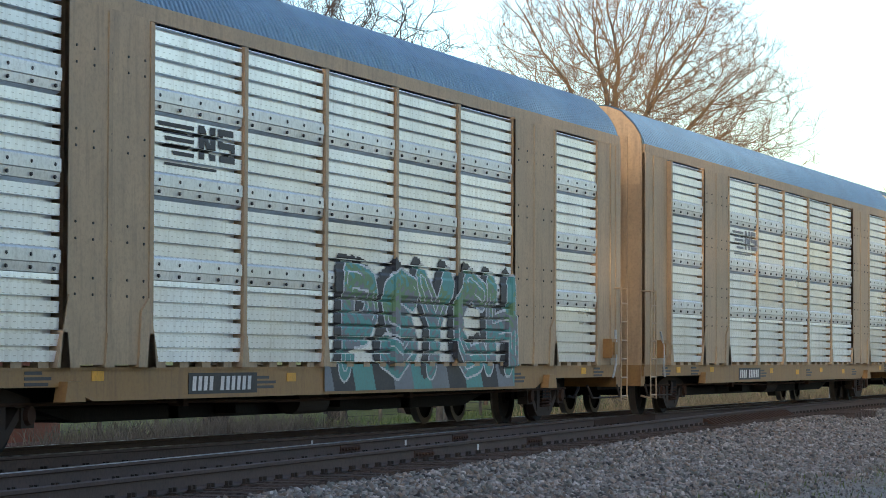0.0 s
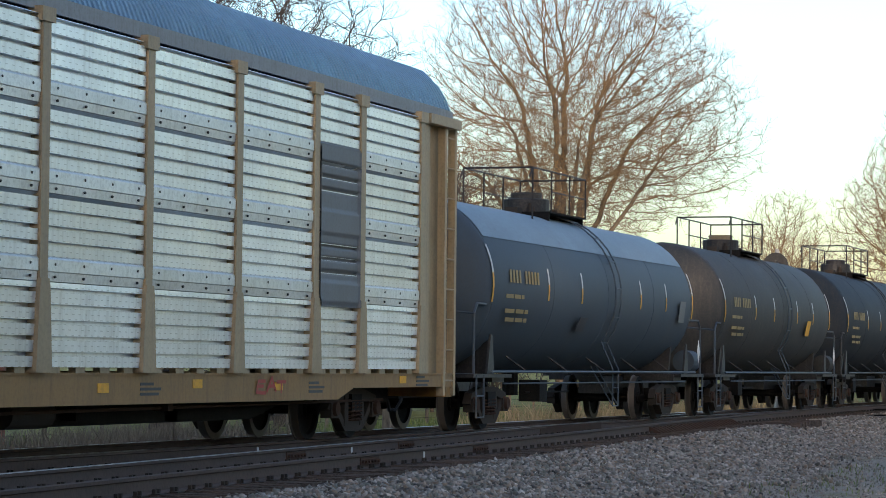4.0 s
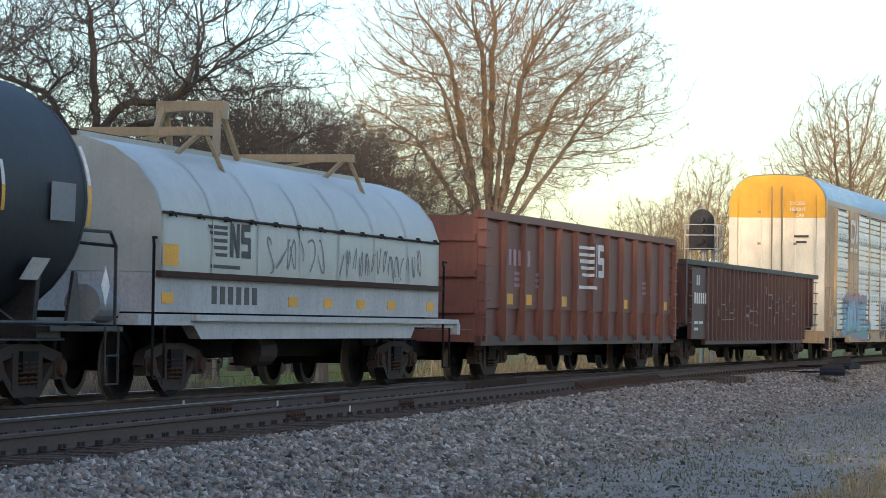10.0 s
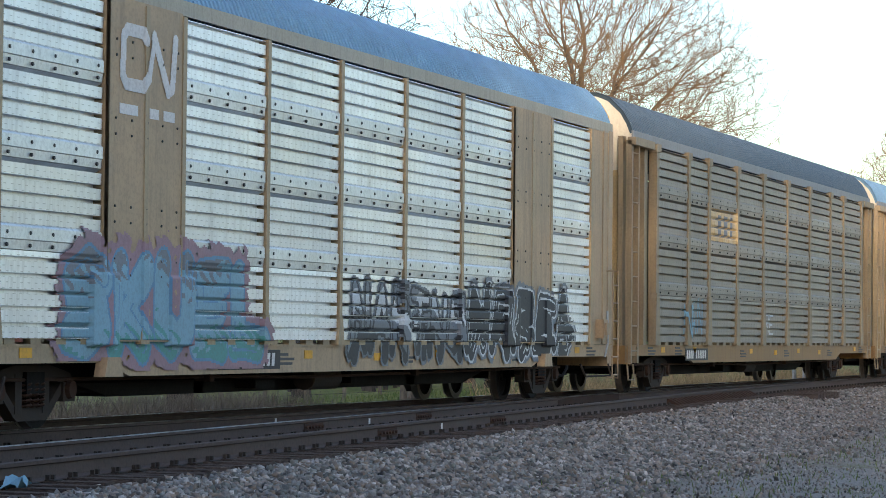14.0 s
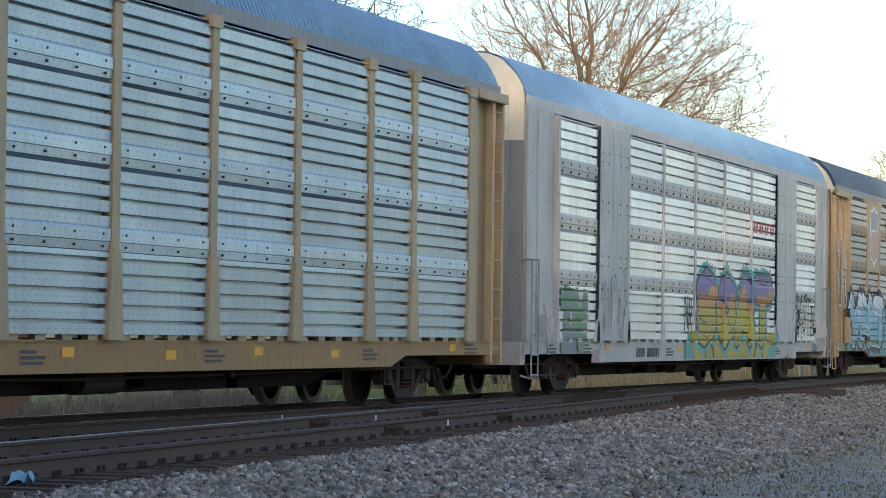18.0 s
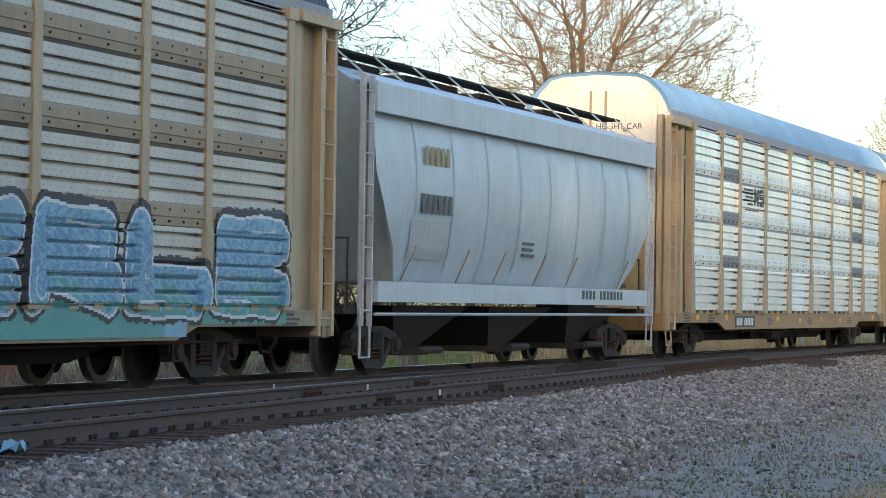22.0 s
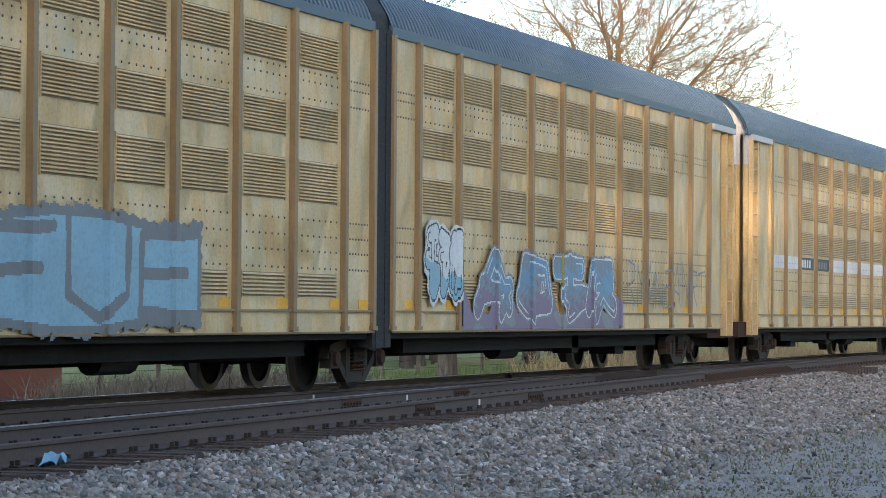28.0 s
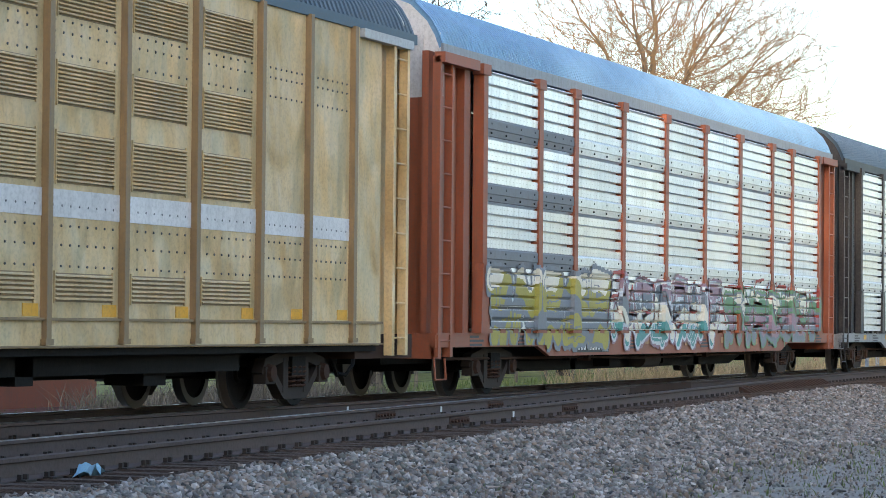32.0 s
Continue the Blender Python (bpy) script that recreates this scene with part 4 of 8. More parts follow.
def piece(car, relief, seed, box, n, fat, cols, label, edge=0.07, halo=0.0, text="", shade=None, soft=0.0, block=False):
    """A painted piece: fat letters one over the other, filled in cols[2:] by height, outlined in cols[0], with a sprayed cloud or a cast shade in cols[1]."""
    x0, z0, x1, z1 = box
    rng = random.Random(seed)
    cell = (x1 - x0) / max(n, 1)
    if text:
        marks = set_out(rng, text, box, fat, rng.uniform(-0.05, 0.08))
    else:
        extra = lambda i: [[(x0 + (i + rng.uniform(0.1, 0.5)) * cell, z0 + fat + rng.uniform(0.1, 0.5) * (z1 - z0)), (x0 + (i + rng.uniform(0.6, 1.1)) * cell, z0 + fat + rng.uniform(0.2, 0.6) * (z1 - z0 - 2 * fat)), (x0 + (i + rng.uniform(0.3, 0.9)) * cell, z0 + fat * 0.8)]]
        marks = [extra(i) + letter(rng, x0 + i * cell + fat * 0.75, z0 + fat + rng.uniform(0, 0.06), cell - fat * 1.3, (z1 - z0 - 2 * fat) * rng.uniform(0.82, 1.0)) for i in range(n)]
    nrng = np.random.default_rng(seed)

    def pick(x, z):
        grain = 0.5 + 0.22 * np.sin(x * 23 + 5 * np.sin(z * 11)) + 0.22 * np.sin(z * 31 + x * 7 + seed) + 0.06 * (nrng.random(x.shape) - 0.5)
        wave = 0.16 * np.sin(x * 2.2 + seed) + 0.05 * np.sin(x * 9) + soft * (grain - 0.5) + 0.10 * np.sin(x * 4.3 + z * 3 + seed)
        fill = 2 + np.clip(((z1 - z + wave) / (z1 - z0) * (len(cols) - 2)).astype(int), 0, len(cols) - 3)
        bend = 0.02 * np.sin(x * 5.1 + seed) * np.sin(z * 6.3)
        ds = [strokes(m, fat, x, z) + bend for m in marks]
        every = np.min(ds, axis=0)
        k = np.where(every < halo * (0.35 + grain), 1, -1)
        if shade:
            k = np.where(np.min([strokes(m, fat, x - shade[0], z - shade[1]) for m in marks], axis=0) < 0.05 * grain, 1, k)
        if block:
            rim = np.maximum(np.abs(x - (x0 + x1) / 2) - (x1 - x0) / 2, np.abs(z - (z0 + z1) / 2) - (z1 - z0) / 2 + 0.06 * np.sin(x * 1.3))
            k = np.where(rim < 0.10 * grain, np.where(rim > -0.07, 1, fill), -1)
            return np.where((every < 0) & (rim < 0), 0, k)
        for d in ds:
            k = np.where(d < 0, 0, k)
            k = np.where(d < -edge, fill, k)
            k = np.where((np.abs(d + fat * 0.62) < 0.014) & (np.sin(x * 2.3 + z * 5 + seed) > 0.55), 0, k)
        return k
    return sprayed(car, "graffiti", (x0 - 0.35, max(0.66, z0 - 0.35), x1 + 0.35, z1 + 0.35), pick, cols, relief, label, 0.02, 0.02)


def loops(seed, x0, z0, w, h, n):
    """n loose looping pen strokes side by side."""
    rng = random.Random(seed)
    out = []
    for i in range(n):
        cx, cz = x0 + (i + 0.5) * w / n, z0 + h * rng.uniform(0.35, 0.65)
        a, b, f, p, q = w / n * rng.uniform(0.35, 0.6), h * rng.uniform(0.3, 0.5), rng.choice((1, 2, 2, 3)), rng.uniform(0, 6), rng.uniform(0, 6)
        k = rng.uniform(0.5, 0.9)
        out.append([(cx + a * math.cos(t * 0.3 + p) * (0.6 + 0.4 * t / 20), cz + b * math.sin(t * 0.3 * f * k + q)) for t in range(rng.randint(12, 24))])
    return out


def tag(car, relief, seed, box, n, pen, col, label):
    rng = random.Random(seed)
    k = (box[2] - box[0]) / n
    lines = loops(seed, box[0], box[1], box[2] - box[0], box[3] - box[1], n) if pen < 0.017 else []
    fine = 0.011 if pen < 0.03 else 0.018
    for i in range(0 if pen < 0.017 else n):
        lines += letter(rng, box[0] + i * k, box[1] + rng.uniform(0, 0.15) * (box[3] - box[1]), k * 0.92, (box[3] - box[1]) * rng.uniform(0.7, 1.0))
    return sprayed(car, "graffiti_tag", (box[0] - 0.2, box[1] - 0.1, box[2] + 0.2, box[3] + 0.2), lambda x, z: np.where(strokes(lines, pen, x, z) < 0, 0, -1), [col], relief, label, fine, fine)


def horse_bars(car, relief, x, z, w, h, col="black_spray"):
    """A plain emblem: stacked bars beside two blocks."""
    def pick(X, Z):
        u, v = (X - x) / w, (Z - z) / h
        bars = (u > 0.30 * (1 - v)) & (u < 0.46) & (((v - 0.30) / 0.70 * 5.0) % 1 < 0.5)
        blocks = (np.abs(u - 0.56) < 0.035) | (np.abs(u - 0.70) < 0.035) | (np.abs(u - 0.63 + 0.14 * (v - 0.65) / 0.7) < 0.03)
        blocks = blocks | (((np.abs(v - 0.37) < 0.07) | (np.abs(v - 0.65) < 0.07) | (np.abs(v - 0.93) < 0.07)) & (np.abs(u - 0.88) < 0.09))
        blocks = blocks | ((np.abs(u - 0.80) < 0.03) & (v > 0.6)) | ((np.abs(u - 0.96) < 0.03) & (v < 0.7))
        return np.where((v > 0.30) & (v < 1) & (bars | blocks), 0, np.where((v > 0.05) & (v < 0.12) & (u > 0.1) & (u < 0.75), 0, -1))
    return sprayed(car, "emblem", (x, z, x + w, z + h), pick, [col], relief, "faded black company emblem", 0.016, 0.016)


# -- autoracks --
ROOF = [(-0.03, 5.10), (0.05, 5.30), (0.17, 5.50), (0.44, 5.77), (0.68, 5.86), (1.52, 5.91), (2.36, 5.86), (2.60, 5.77), (2.87, 5.50), (2.99, 5.30), (3.07, 5.10)]
LENGTH = 28.45


def roof_shape(x0, x1, pitch=0.14, deep=0.08):
    """A sheet roof pressed into crosswise ribs with narrow grooves between them."""
    s = Shape()
    n = int((x1 - x0) / pitch)
    step = (x1 - x0) / n
    rr = []
    for i in range(n):
        for u, o in ((0.0, 0.0), (0.46, 0.0), (0.56, -deep), (0.90, -deep)):
            rr.append([(x0 + (i + u) * step, y + (o if y < 1.52 else -o) * -min(1, abs(y - 1.52) / 1.4), z + o * (0.9 if 0.4 < y < 2.6 else 0.55)) for y, z in ROOF])
    s.rings(rr, closed=False)
    return s


def outline(z0, inset=0.0):
    return [(0.02 + inset, z0)] + [(min(max(y, 0.02 + inset), 3.02 - inset), z - 0.03) for y, z in ROOF] + [(3.02 - inset, z0)]


def end_doors(car, x, facing, lower, upper, split, base=0.95):
    """Tall two-tone end doors with pressed ribs, hinges and locking bars."""
    d = 0.09 * facing
    part("end_door", MESHES.setdefault(("endlo", x, lower, split), Shape().prism([(0.02, base), (0.02, split), (3.02, split), (3.02, base)], x, x + d).mesh("end_door", PAL[lower])), car)
    part("end_door", MESHES.setdefault(("endup", x, upper, split), Shape().prism(outline(split), x, x + d).mesh("end_door", PAL[upper])), car)
    for y in (0.32, 0.98, 1.30, 1.74, 2.06, 2.72):
        top = 5.45 if 0.5 < y < 2.5 else 5.25
        part("door_rib", shared(("door_rib", facing, split, base), lambda: Shape().box(-d * 0.5, -0.035, base + 0.05, 0, 0.035, split), lower), car, (x, y, 0))
        part("door_rib", shared(("door_rib", facing, split, top), lambda: Shape().box(-d * 0.5, -0.035, split, 0, 0.035, top), upper), car, (x, y, 0))
    for y in (1.36, 1.68):
        part("locking_bar", shared(("locking_bar", facing), lambda: Shape().rod((-d * 0.9, 0, base), (-d * 0.9, 0, 5.5), 0.022).box(-d, -0.06, 2.1, 0, 0.06, 2.16), "tan"), car, (x, y, 0))
    for y in (0.95, 2.09):
        for z in (1.5, 2.6, 3.7, 4.7):
            part("hinge", shared(("hinge", facing), lambda: Shape().box(-d * 0.7, -0.05, -0.035, 0, 0.05, 0.035), "tan"), car, (x, y, z))


def sheet_shape(w, h):
    pts, z = [], 0.0
    while z < h - 1e-6:
        for a, o in RIB[:-1]:
            if z + a < h - 0.004:
                pts.append((-o, z + a))
        z += 0.175
    pts.append((-0.085, h))
    return Shape().prism(pts + [(0.05, h), (0.05, 0.0)], 0, w)


def rivet_row(x0, x1, zs, step, y, r=0.016):
    s = Shape()
    x = x0
    while x <= x1 + 1e-6:
        for z in zs:
            s.rod((x, y - 0.01, z), (x, y + 0.012, z), r, 5)
        x += step
    return s


def band_shape(w):
    s = Shape().prism([(0.0, -0.14), (-0.085, -0.13), (-0.092, -0.03), (-0.104, -0.02), (-0.104, 0.11), (-0.08, 0.14), (0.02, 0.14), (0.02, -0.14)], 0, w)
    return s


def post_flared():
    s = Shape().box(-0.10, -0.118, 0.98, 0.10, 0.05, 4.86)
    s.prism([(-0.20, 0.97), (0.20, 0.97), (0.13, 1.9), (0.10, 2.0), (-0.10, 2.0), (-0.13, 1.9)], -0.138, 0.0, "y")
    return s


def rack_common(car, c, deck_x0=0.5):
    """Deck, sills, roof and running gear that all the racks have."""
    L = LENGTH
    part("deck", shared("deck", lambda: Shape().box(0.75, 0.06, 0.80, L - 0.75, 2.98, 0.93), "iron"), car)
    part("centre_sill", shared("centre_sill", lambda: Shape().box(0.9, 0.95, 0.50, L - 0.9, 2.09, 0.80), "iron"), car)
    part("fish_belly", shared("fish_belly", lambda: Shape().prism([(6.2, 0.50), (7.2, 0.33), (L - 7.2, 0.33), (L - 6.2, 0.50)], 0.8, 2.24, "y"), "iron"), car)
    for y in (0.0, 3.04):
        part("side_sill", shared(("side_sill", y), lambda: Shape().prism([(deck_x0, 0.76), (5.3, 0.76), (5.95, 0.60), (L - 5.95, 0.60), (L - 5.3, 0.76), (L - deck_x0, 0.76), (L - deck_x0, 0.94), (deck_x0, 0.94)], y - 0.035, y + 0.035, "y").box(deck_x0, y - 0.05, 0.94, L - deck_x0, y + 0.05, 0.97), c["sill"]), car)
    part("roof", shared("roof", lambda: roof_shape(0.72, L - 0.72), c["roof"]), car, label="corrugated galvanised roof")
    for y in (-0.02, 3.06):
        part("eave_strip", shared(("eave", y), lambda: Shape().box(0.72, y - 0.02, 4.93, L - 0.72, y + 0.02, 5.115), c["eave"]), car)
    truck(car, 4.2)
    truck(car, L - 4.2)
    couplers(car, L)
    part("brake_pipe", shared("brake_pipe", lambda: Shape().path([(2, 0.35, 0.58), (9, 0.3, 0.56), (12.5, 0.3, 0.52), (L - 3, 0.32, 0.57)], 0.022).box(8.9, 0.2, 0.5, 9.05, 0.4, 0.66).box(17, 0.2, 0.5, 17.15, 0.4, 0.66), "rust"), car)
    part("air_tank", shared("air_tank", lambda: Shape().rod((13.0, 0.5, 0.50), (14.1, 0.5, 0.50), 0.17, 14), "iron_grey"), car)
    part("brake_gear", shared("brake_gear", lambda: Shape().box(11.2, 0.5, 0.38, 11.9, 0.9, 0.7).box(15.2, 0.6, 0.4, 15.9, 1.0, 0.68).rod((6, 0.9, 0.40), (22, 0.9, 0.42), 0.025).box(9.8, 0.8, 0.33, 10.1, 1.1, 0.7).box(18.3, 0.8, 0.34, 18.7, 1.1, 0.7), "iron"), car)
    for i, x in enumerate((3.1, 5.9, 11.6, 14.4, 17.2, 20.0, 25.2)):
        part("reflector", shared("reflector", lambda: plate(0.30, 0.11), c.get("mark", "mark")), car, (x, -0.037, 0.82 if x < 6 or x > L - 6 else 0.74 if i % 2 else 0.78))
    for x in (2.0, 4.3, 10.6, 15.6, 21.3, 26.0):
        part("stencil", shared("stencil", lambda: Shape().box(0, -0.004, 0, 0.55, 0, 0.035).box(0, -0.004, 0.06, 0.62, 0, 0.095).box(0, -0.004, 0.12, 0.4, 0, 0.155), "darkbars"), car, (x, -0.037, 0.775 if x < 6 or x > L - 6 else 0.70))
    px = c["plate"]
    if c.get("board", True):
        part("number_plate", shared("number_board", lambda: plate(2.1, 0.25), "black"), car, (px, -0.037, 0.65), "black board with a white number")
    part("number", shared("number_bars", lambda: char_bars(11, 1.85, 0.17), "bars" if c.get("board", True) else "darkbars"), car, (px + 0.1, -0.0435, 0.69))


def rack_modern(name, label, x0, c):
    """A rack with evenly set flared posts, outside ladders and galvanised sheets."""
    car = thing(name, label, "autorack", group="freight train cars")
    L = LENGTH
    rack_common(car, c)
    edges = [START]
    for w in BAYS2:
        edges.append(edges[-1] + w)
    for i, w in enumerate(BAYS2):
        a = edges[i] + 0.11
        ww = round(w - 0.22, 3)
        for z, h in SHEETS:
            part("side_sheet", shared(("side_sheet", ww, h), lambda: sheet_shape(ww, h), c["sheet"]), car, (a, 0, z))
        for j, z in enumerate(BANDS):
            grey = i in c.get("patches", ()) 
            part("side_band", shared(("side_band", ww), lambda: band_shape(ww), "patch" if grey else c["band"]), car, (a, 0, z))
        part("rivets", shared(("rivets", ww), lambda: [s := rivet_row(0.2, ww - 0.15, [b + d for b in BANDS for d in (-0.08, 0.06)], (ww - 0.4) / 3, -0.104), s][1], "black"), car, (a, 0, 0))
        part("far_side_sheet", shared(("far_sheet", ww), lambda: Shape().box(0, 3.02, 1.03, ww, 3.04, 4.88), c["sheet"]), car, (a, 0, 0))
        for k in range(4):
            part("sheet_foot", shared("sheet_foot", lambda: Shape().box(0.2, -0.06, 0.965, 0.45, 0.03, 1.03), c["frame"]), car, (a + k * ww / 4, 0, 0))
    for e in edges:
        part("post", shared("post_flared", post_flared, c["frame"]), car, (e, 0, 0))
        part("post_bracket", shared("post_bracket", lambda: Shape().prism([(-0.14, 4.80), (0.04, 4.80), (0.04, 4.96), (-0.14, 4.96)], -0.17, 0.17), c["frame"]), car, (e, 0, 0))
        part("far_post", shared("far_post", lambda: Shape().box(-0.1, 3.0, 0.97, 0.1, 3.1, 4.9), c["frame"]), car, (e, 0, 0))
    for x, s in ((0.55, 1), (L - 0.55, -1)):
        part("ladder", shared("rack_ladder", lambda: ladder_shape(0.62, 4.3, 9, 0.10, 0.10), c["frame"]), car, (x if s > 0 else x - 0.62, 0.04, 0.62), "tall steel ladder")
        part("corner_post", shared(("corner_post", s), lambda: Shape().box(-s * 0.62, 0.12, 0.95, s * 1.25, 0.22, 5.0).box(s * 0.6, 0.0, 0.95, s * 0.85, 0.12, 4.9), c["frame"]), car, (x + s * 0.62, 0, 0))
        part("far_corner_post", shared(("far_corner_post", s), lambda: Shape().box(0, 2.9, 0.95, s * 1.3, 3.04, 5.0), c["frame"]), car, (x + s * 0.3, 0, 0))
        part("ladder_bracket", shared(("ladder_bracket", s), lambda: Shape().prism([(-0.13, 4.83), (0.03, 4.83), (0.03, 4.98), (-0.13, 4.98)], min(0, s * 1.55), max(0, s * 1.55)), c["frame"]), car, (x, 0, 0))
        part("end_sill", shared("end_sill", lambda: Shape().box(-0.15, 0.0, 0.60, 0.15, 3.04, 0.96), c["sill"]), car, (x + s * 0.15, 0, 0))
    end_doors(car, 0.80, 1, c["end"], c["end_top"], 4.35)
    end_doors(car, L - 0.80, -1, c["end"], c["end_top"], 4.35)
    part("uncoupling_step", shared("uncoupling_step", lambda: Shape().path([(0, 0.02, 0.6), (0, 0.0, 0.30), (0.45, 0.0, 0.30), (0.45, 0.02, 0.6)], 0.018), c["frame"]), car, (0.6, 0, 0))
    CARS.append((car, x0, L))
    rel = lambda x, z: rack_relief(x, z, edges, 0.12)
    return car, rel


BAYS1 = [(0.0, 2.65, 0), (2.65, 4.85, 1), (4.85, 7.61, 0), (7.61, 10.37, 0), (10.37, 13.13, 0), (13.13, 15.89, 0), (15.89, 18.65, 0), (18.65, 20.95, 1), (20.95, 23.6, 0)]


def rack_classic(name, label, x0, c):
    """An older rack with slim posts and two broad riveted pillars."""
    car = thing(name, label, "autorack", group="freight train cars")
    L = LENGTH
    rack_common(car, c, 0.62)
    edges = []
    for a, b, pillar in BAYS1:
        a, b = a + START, b + START
        if pillar:
            w = round(b - a, 3)
            part("pillar", shared(("pillar", w), lambda: Shape().box(0.06, -0.105, 1.0, w - 0.06, 0.02, 4.93).box(w / 2 - 0.02, -0.112, 1.0, w / 2 + 0.02, -0.10, 4.9).prism([(-0.2, 0.97), (0.35, 0.97), (0.28, 1.6), (0.08, 1.75)], -0.13, 0.0, "y").prism([(w + 0.2, 0.97), (w - 0.35, 0.97), (w - 0.28, 1.6), (w - 0.08, 1.75)], -0.13, 0.0, "y"), c["pillar"]), car, (a, 0, 0), "broad riveted steel pillar")
            part("rivets", shared(("pillar_rivets", w), lambda: rivet_row(0.25, w - 0.2, [z + d for z in (1.85, 2.45, 3.45, 4.35) for d in (-0.09, 0.09)], (w - 0.45) / 4, -0.108), "black"), car, (a, 0, 0))
            edges += [a, (a + b) / 2, b]
            continue
        ww = round(b - a - 0.16, 3)
        for z, h in SHEETS:
            part("side_sheet", shared(("side_sheet", ww, h), lambda: sheet_shape(ww, h), c["sheet"]), car, (a + 0.08, 0, z))
        for z in BANDS:
            part("side_band", shared(("side_band", ww), lambda: band_shape(ww), c["band"]), car, (a + 0.08, 0, z))
        part("rivets", shared(("rivets4", ww), lambda: rivet_row(0.15, ww - 0.1, [b2 + d for b2 in BANDS for d in (-0.085, 0.05)], (ww - 0.3) / 4, -0.104, 0.022), "black"), car, (a + 0.08, 0, 0))
        part("far_side_sheet", shared(("far_sheet", ww), lambda: Shape().box(0, 3.02, 1.03, ww, 3.04, 4.88), c["sheet"]), car, (a + 0.08, 0, 0))
        for k in range(4):
            part("sheet_foot", shared("sheet_foot", lambda: Shape().box(0.2, -0.06, 0.965, 0.45, 0.03, 1.03), c["frame"]), car, (a + 0.08 + k * ww / 4, 0, 0))
        for e in (a, b):
            if e not in edges:
                edges.append(e)
    for e in edges:
        part("post", shared("post_slim", lambda: Shape().box(-0.055, -0.118, 0.98, 0.055, 0.05, 4.9).prism([(-0.12, 0.97), (0.12, 0.97), (0.055, 1.35), (-0.055, 1.35)], -0.13, 0.0, "y"), c["frame"]), car, (e, 0, 0))
        part("far_post", shared("far_post", lambda: Shape().box(-0.1, 3.0, 0.97, 0.1, 3.1, 4.9), c["frame"]), car, (e, 0, 0))
    for s, x in ((1, 0.70), (-1, L - 0.70)):
        lo, hi = min(0, s * (START - 0.72)), max(0, s * (START - 0.72))
        part("corner_plate", shared(("corner_plate", s), lambda: Shape().box(lo, -0.03, 0.98, hi, 0.04, 4.95), c["pillar"]), car, (x, 0, 0))
        part("corner_strip", shared(("corner_strip", s), lambda: Shape().box(s * 0.62, -0.05, 0.98, s * 0.68, -0.03, 4.95), c["pillar"]), car, (x, 0, 0))
        part("corner_post", shared(("corner_post1", s), lambda: Shape().box(0, -0.045, 0.98, s * 0.30, 0.1, 4.97), c["pillar"]), car, (x, 0, 0))
        part("far_corner_plate", shared(("far_corner_plate", s), lambda: Shape().box(lo, 3.0, 0.98, hi, 3.06, 4.95), c["pillar"]), car, (x, 0, 0))
        part("ladder", shared("low_ladder", lambda: rung_ladder(0.40, 2.0, 6), c.get("rungs", c["pillar"])), car, (x - 0.05 if s > 0 else x - 0.37, -0.02, 0.35), "short steel ladder at the car's corner")
        part("end_sill", shared("end_sill_1", lambda: Shape().box(-0.15, 0.0, 0.58, 0.15, 3.04, 0.97), c["sill"]), car, (x - s * 0.02, 0, 0))
        part("brake_box", shared("brake_box", lambda: Shape().box(-0.16, -0.16, 0.0, 0.16, 0.0, 0.34).box(-0.10, -0.20, 0.06, 0.10, -0.16, 0.28), c["sill"]), car, (x + s * 0.95, -0.03, 1.10))
        part("release_lever", shared(("release_lever", s), lambda: Shape().path([(0, -0.1, 0.35), (s * 0.12, -0.14, 0.05), (s * 0.10, -0.14, -0.25), (s * 0.24, -0.12, -0.50)], 0.02), "lightgrey"), car, (x + s * 0.72, -0.05, 1.25))
        part("cut_lever", shared(("cut_lever", s), lambda: Shape().path([(s * 0.1, 0.0, 0.62), (s * 0.1, -0.06, 0.40), (s * 1.9, -0.06, 0.40), (s * 2.1, -0.02, 0.62)], 0.02), "iron_grey"), car, (x, 0, 0))
        part("jacking_pad", shared("jacking_pad", lambda: Shape().prism([(-0.25, 0.60), (0.25, 0.60), (0.18, 0.82), (-0.18, 0.82)], -0.14, 0.0, "y"), c["sill"]), car, (x + s * 4.6, 0, 0))
    end_doors(car, 0.66, 1, c["end"], c["end_top"], c.get("split", 4.35))
    end_doors(car, L - 0.66, -1, c["end"], c["end_top"], c.get("split", 4.35))
    CARS.append((car, x0, L))
    wide = [(a + START, b + START) for a, b, pillar in BAYS1 if pillar]

    def rel(x, z):
        y = rack_relief(x, z, edges, 0.09)
        for a, b in wide:
            on = (x > a) & (x < b) & (z > 1.0)
            y = np.where(on, 0.108, y)
            y = np.where(on & (np.abs(x - (a + b) / 2) < 0.09), 0.128, y)
            y = np.where((np.minimum(np.abs(x - a), np.abs(x - b)) < 0.36) & (z > 0.95) & (z < 1.78), 0.134, y)
        return np.where((x < START - 0.05) | (x > LENGTH - START), 0.055, y)
    return car, rel


MAX_POSTS = [3.6, 5.15, 6.7, 8.58, 10.45, 12.27, 14.12, 15.9, 17.76, 19.62, 21.47, 22.58]
LOUVRES = [(4.28, 0.44), (3.35, 0.43), (2.53, 0.52), (1.29, 0.29)]


def louvre_shape(w, h):
    """Pressed slats one over the other, a slot under each."""
    s = Shape()
    n = round(h / 0.045)
    for i in range(n):
        z = i * h / n
        s.prism([(0.004, z + 0.016), (-0.016, z + 0.014), (-0.030, z + 0.020), (-0.006, z + 0.044), (0.004, z + 0.044)], 0.02, w - 0.02)
    s.box(0, -0.014, -0.02, 0.02, 0.004, h + 0.03).box(w - 0.02, -0.014, -0.02, w, 0.004, h + 0.03)
    return s


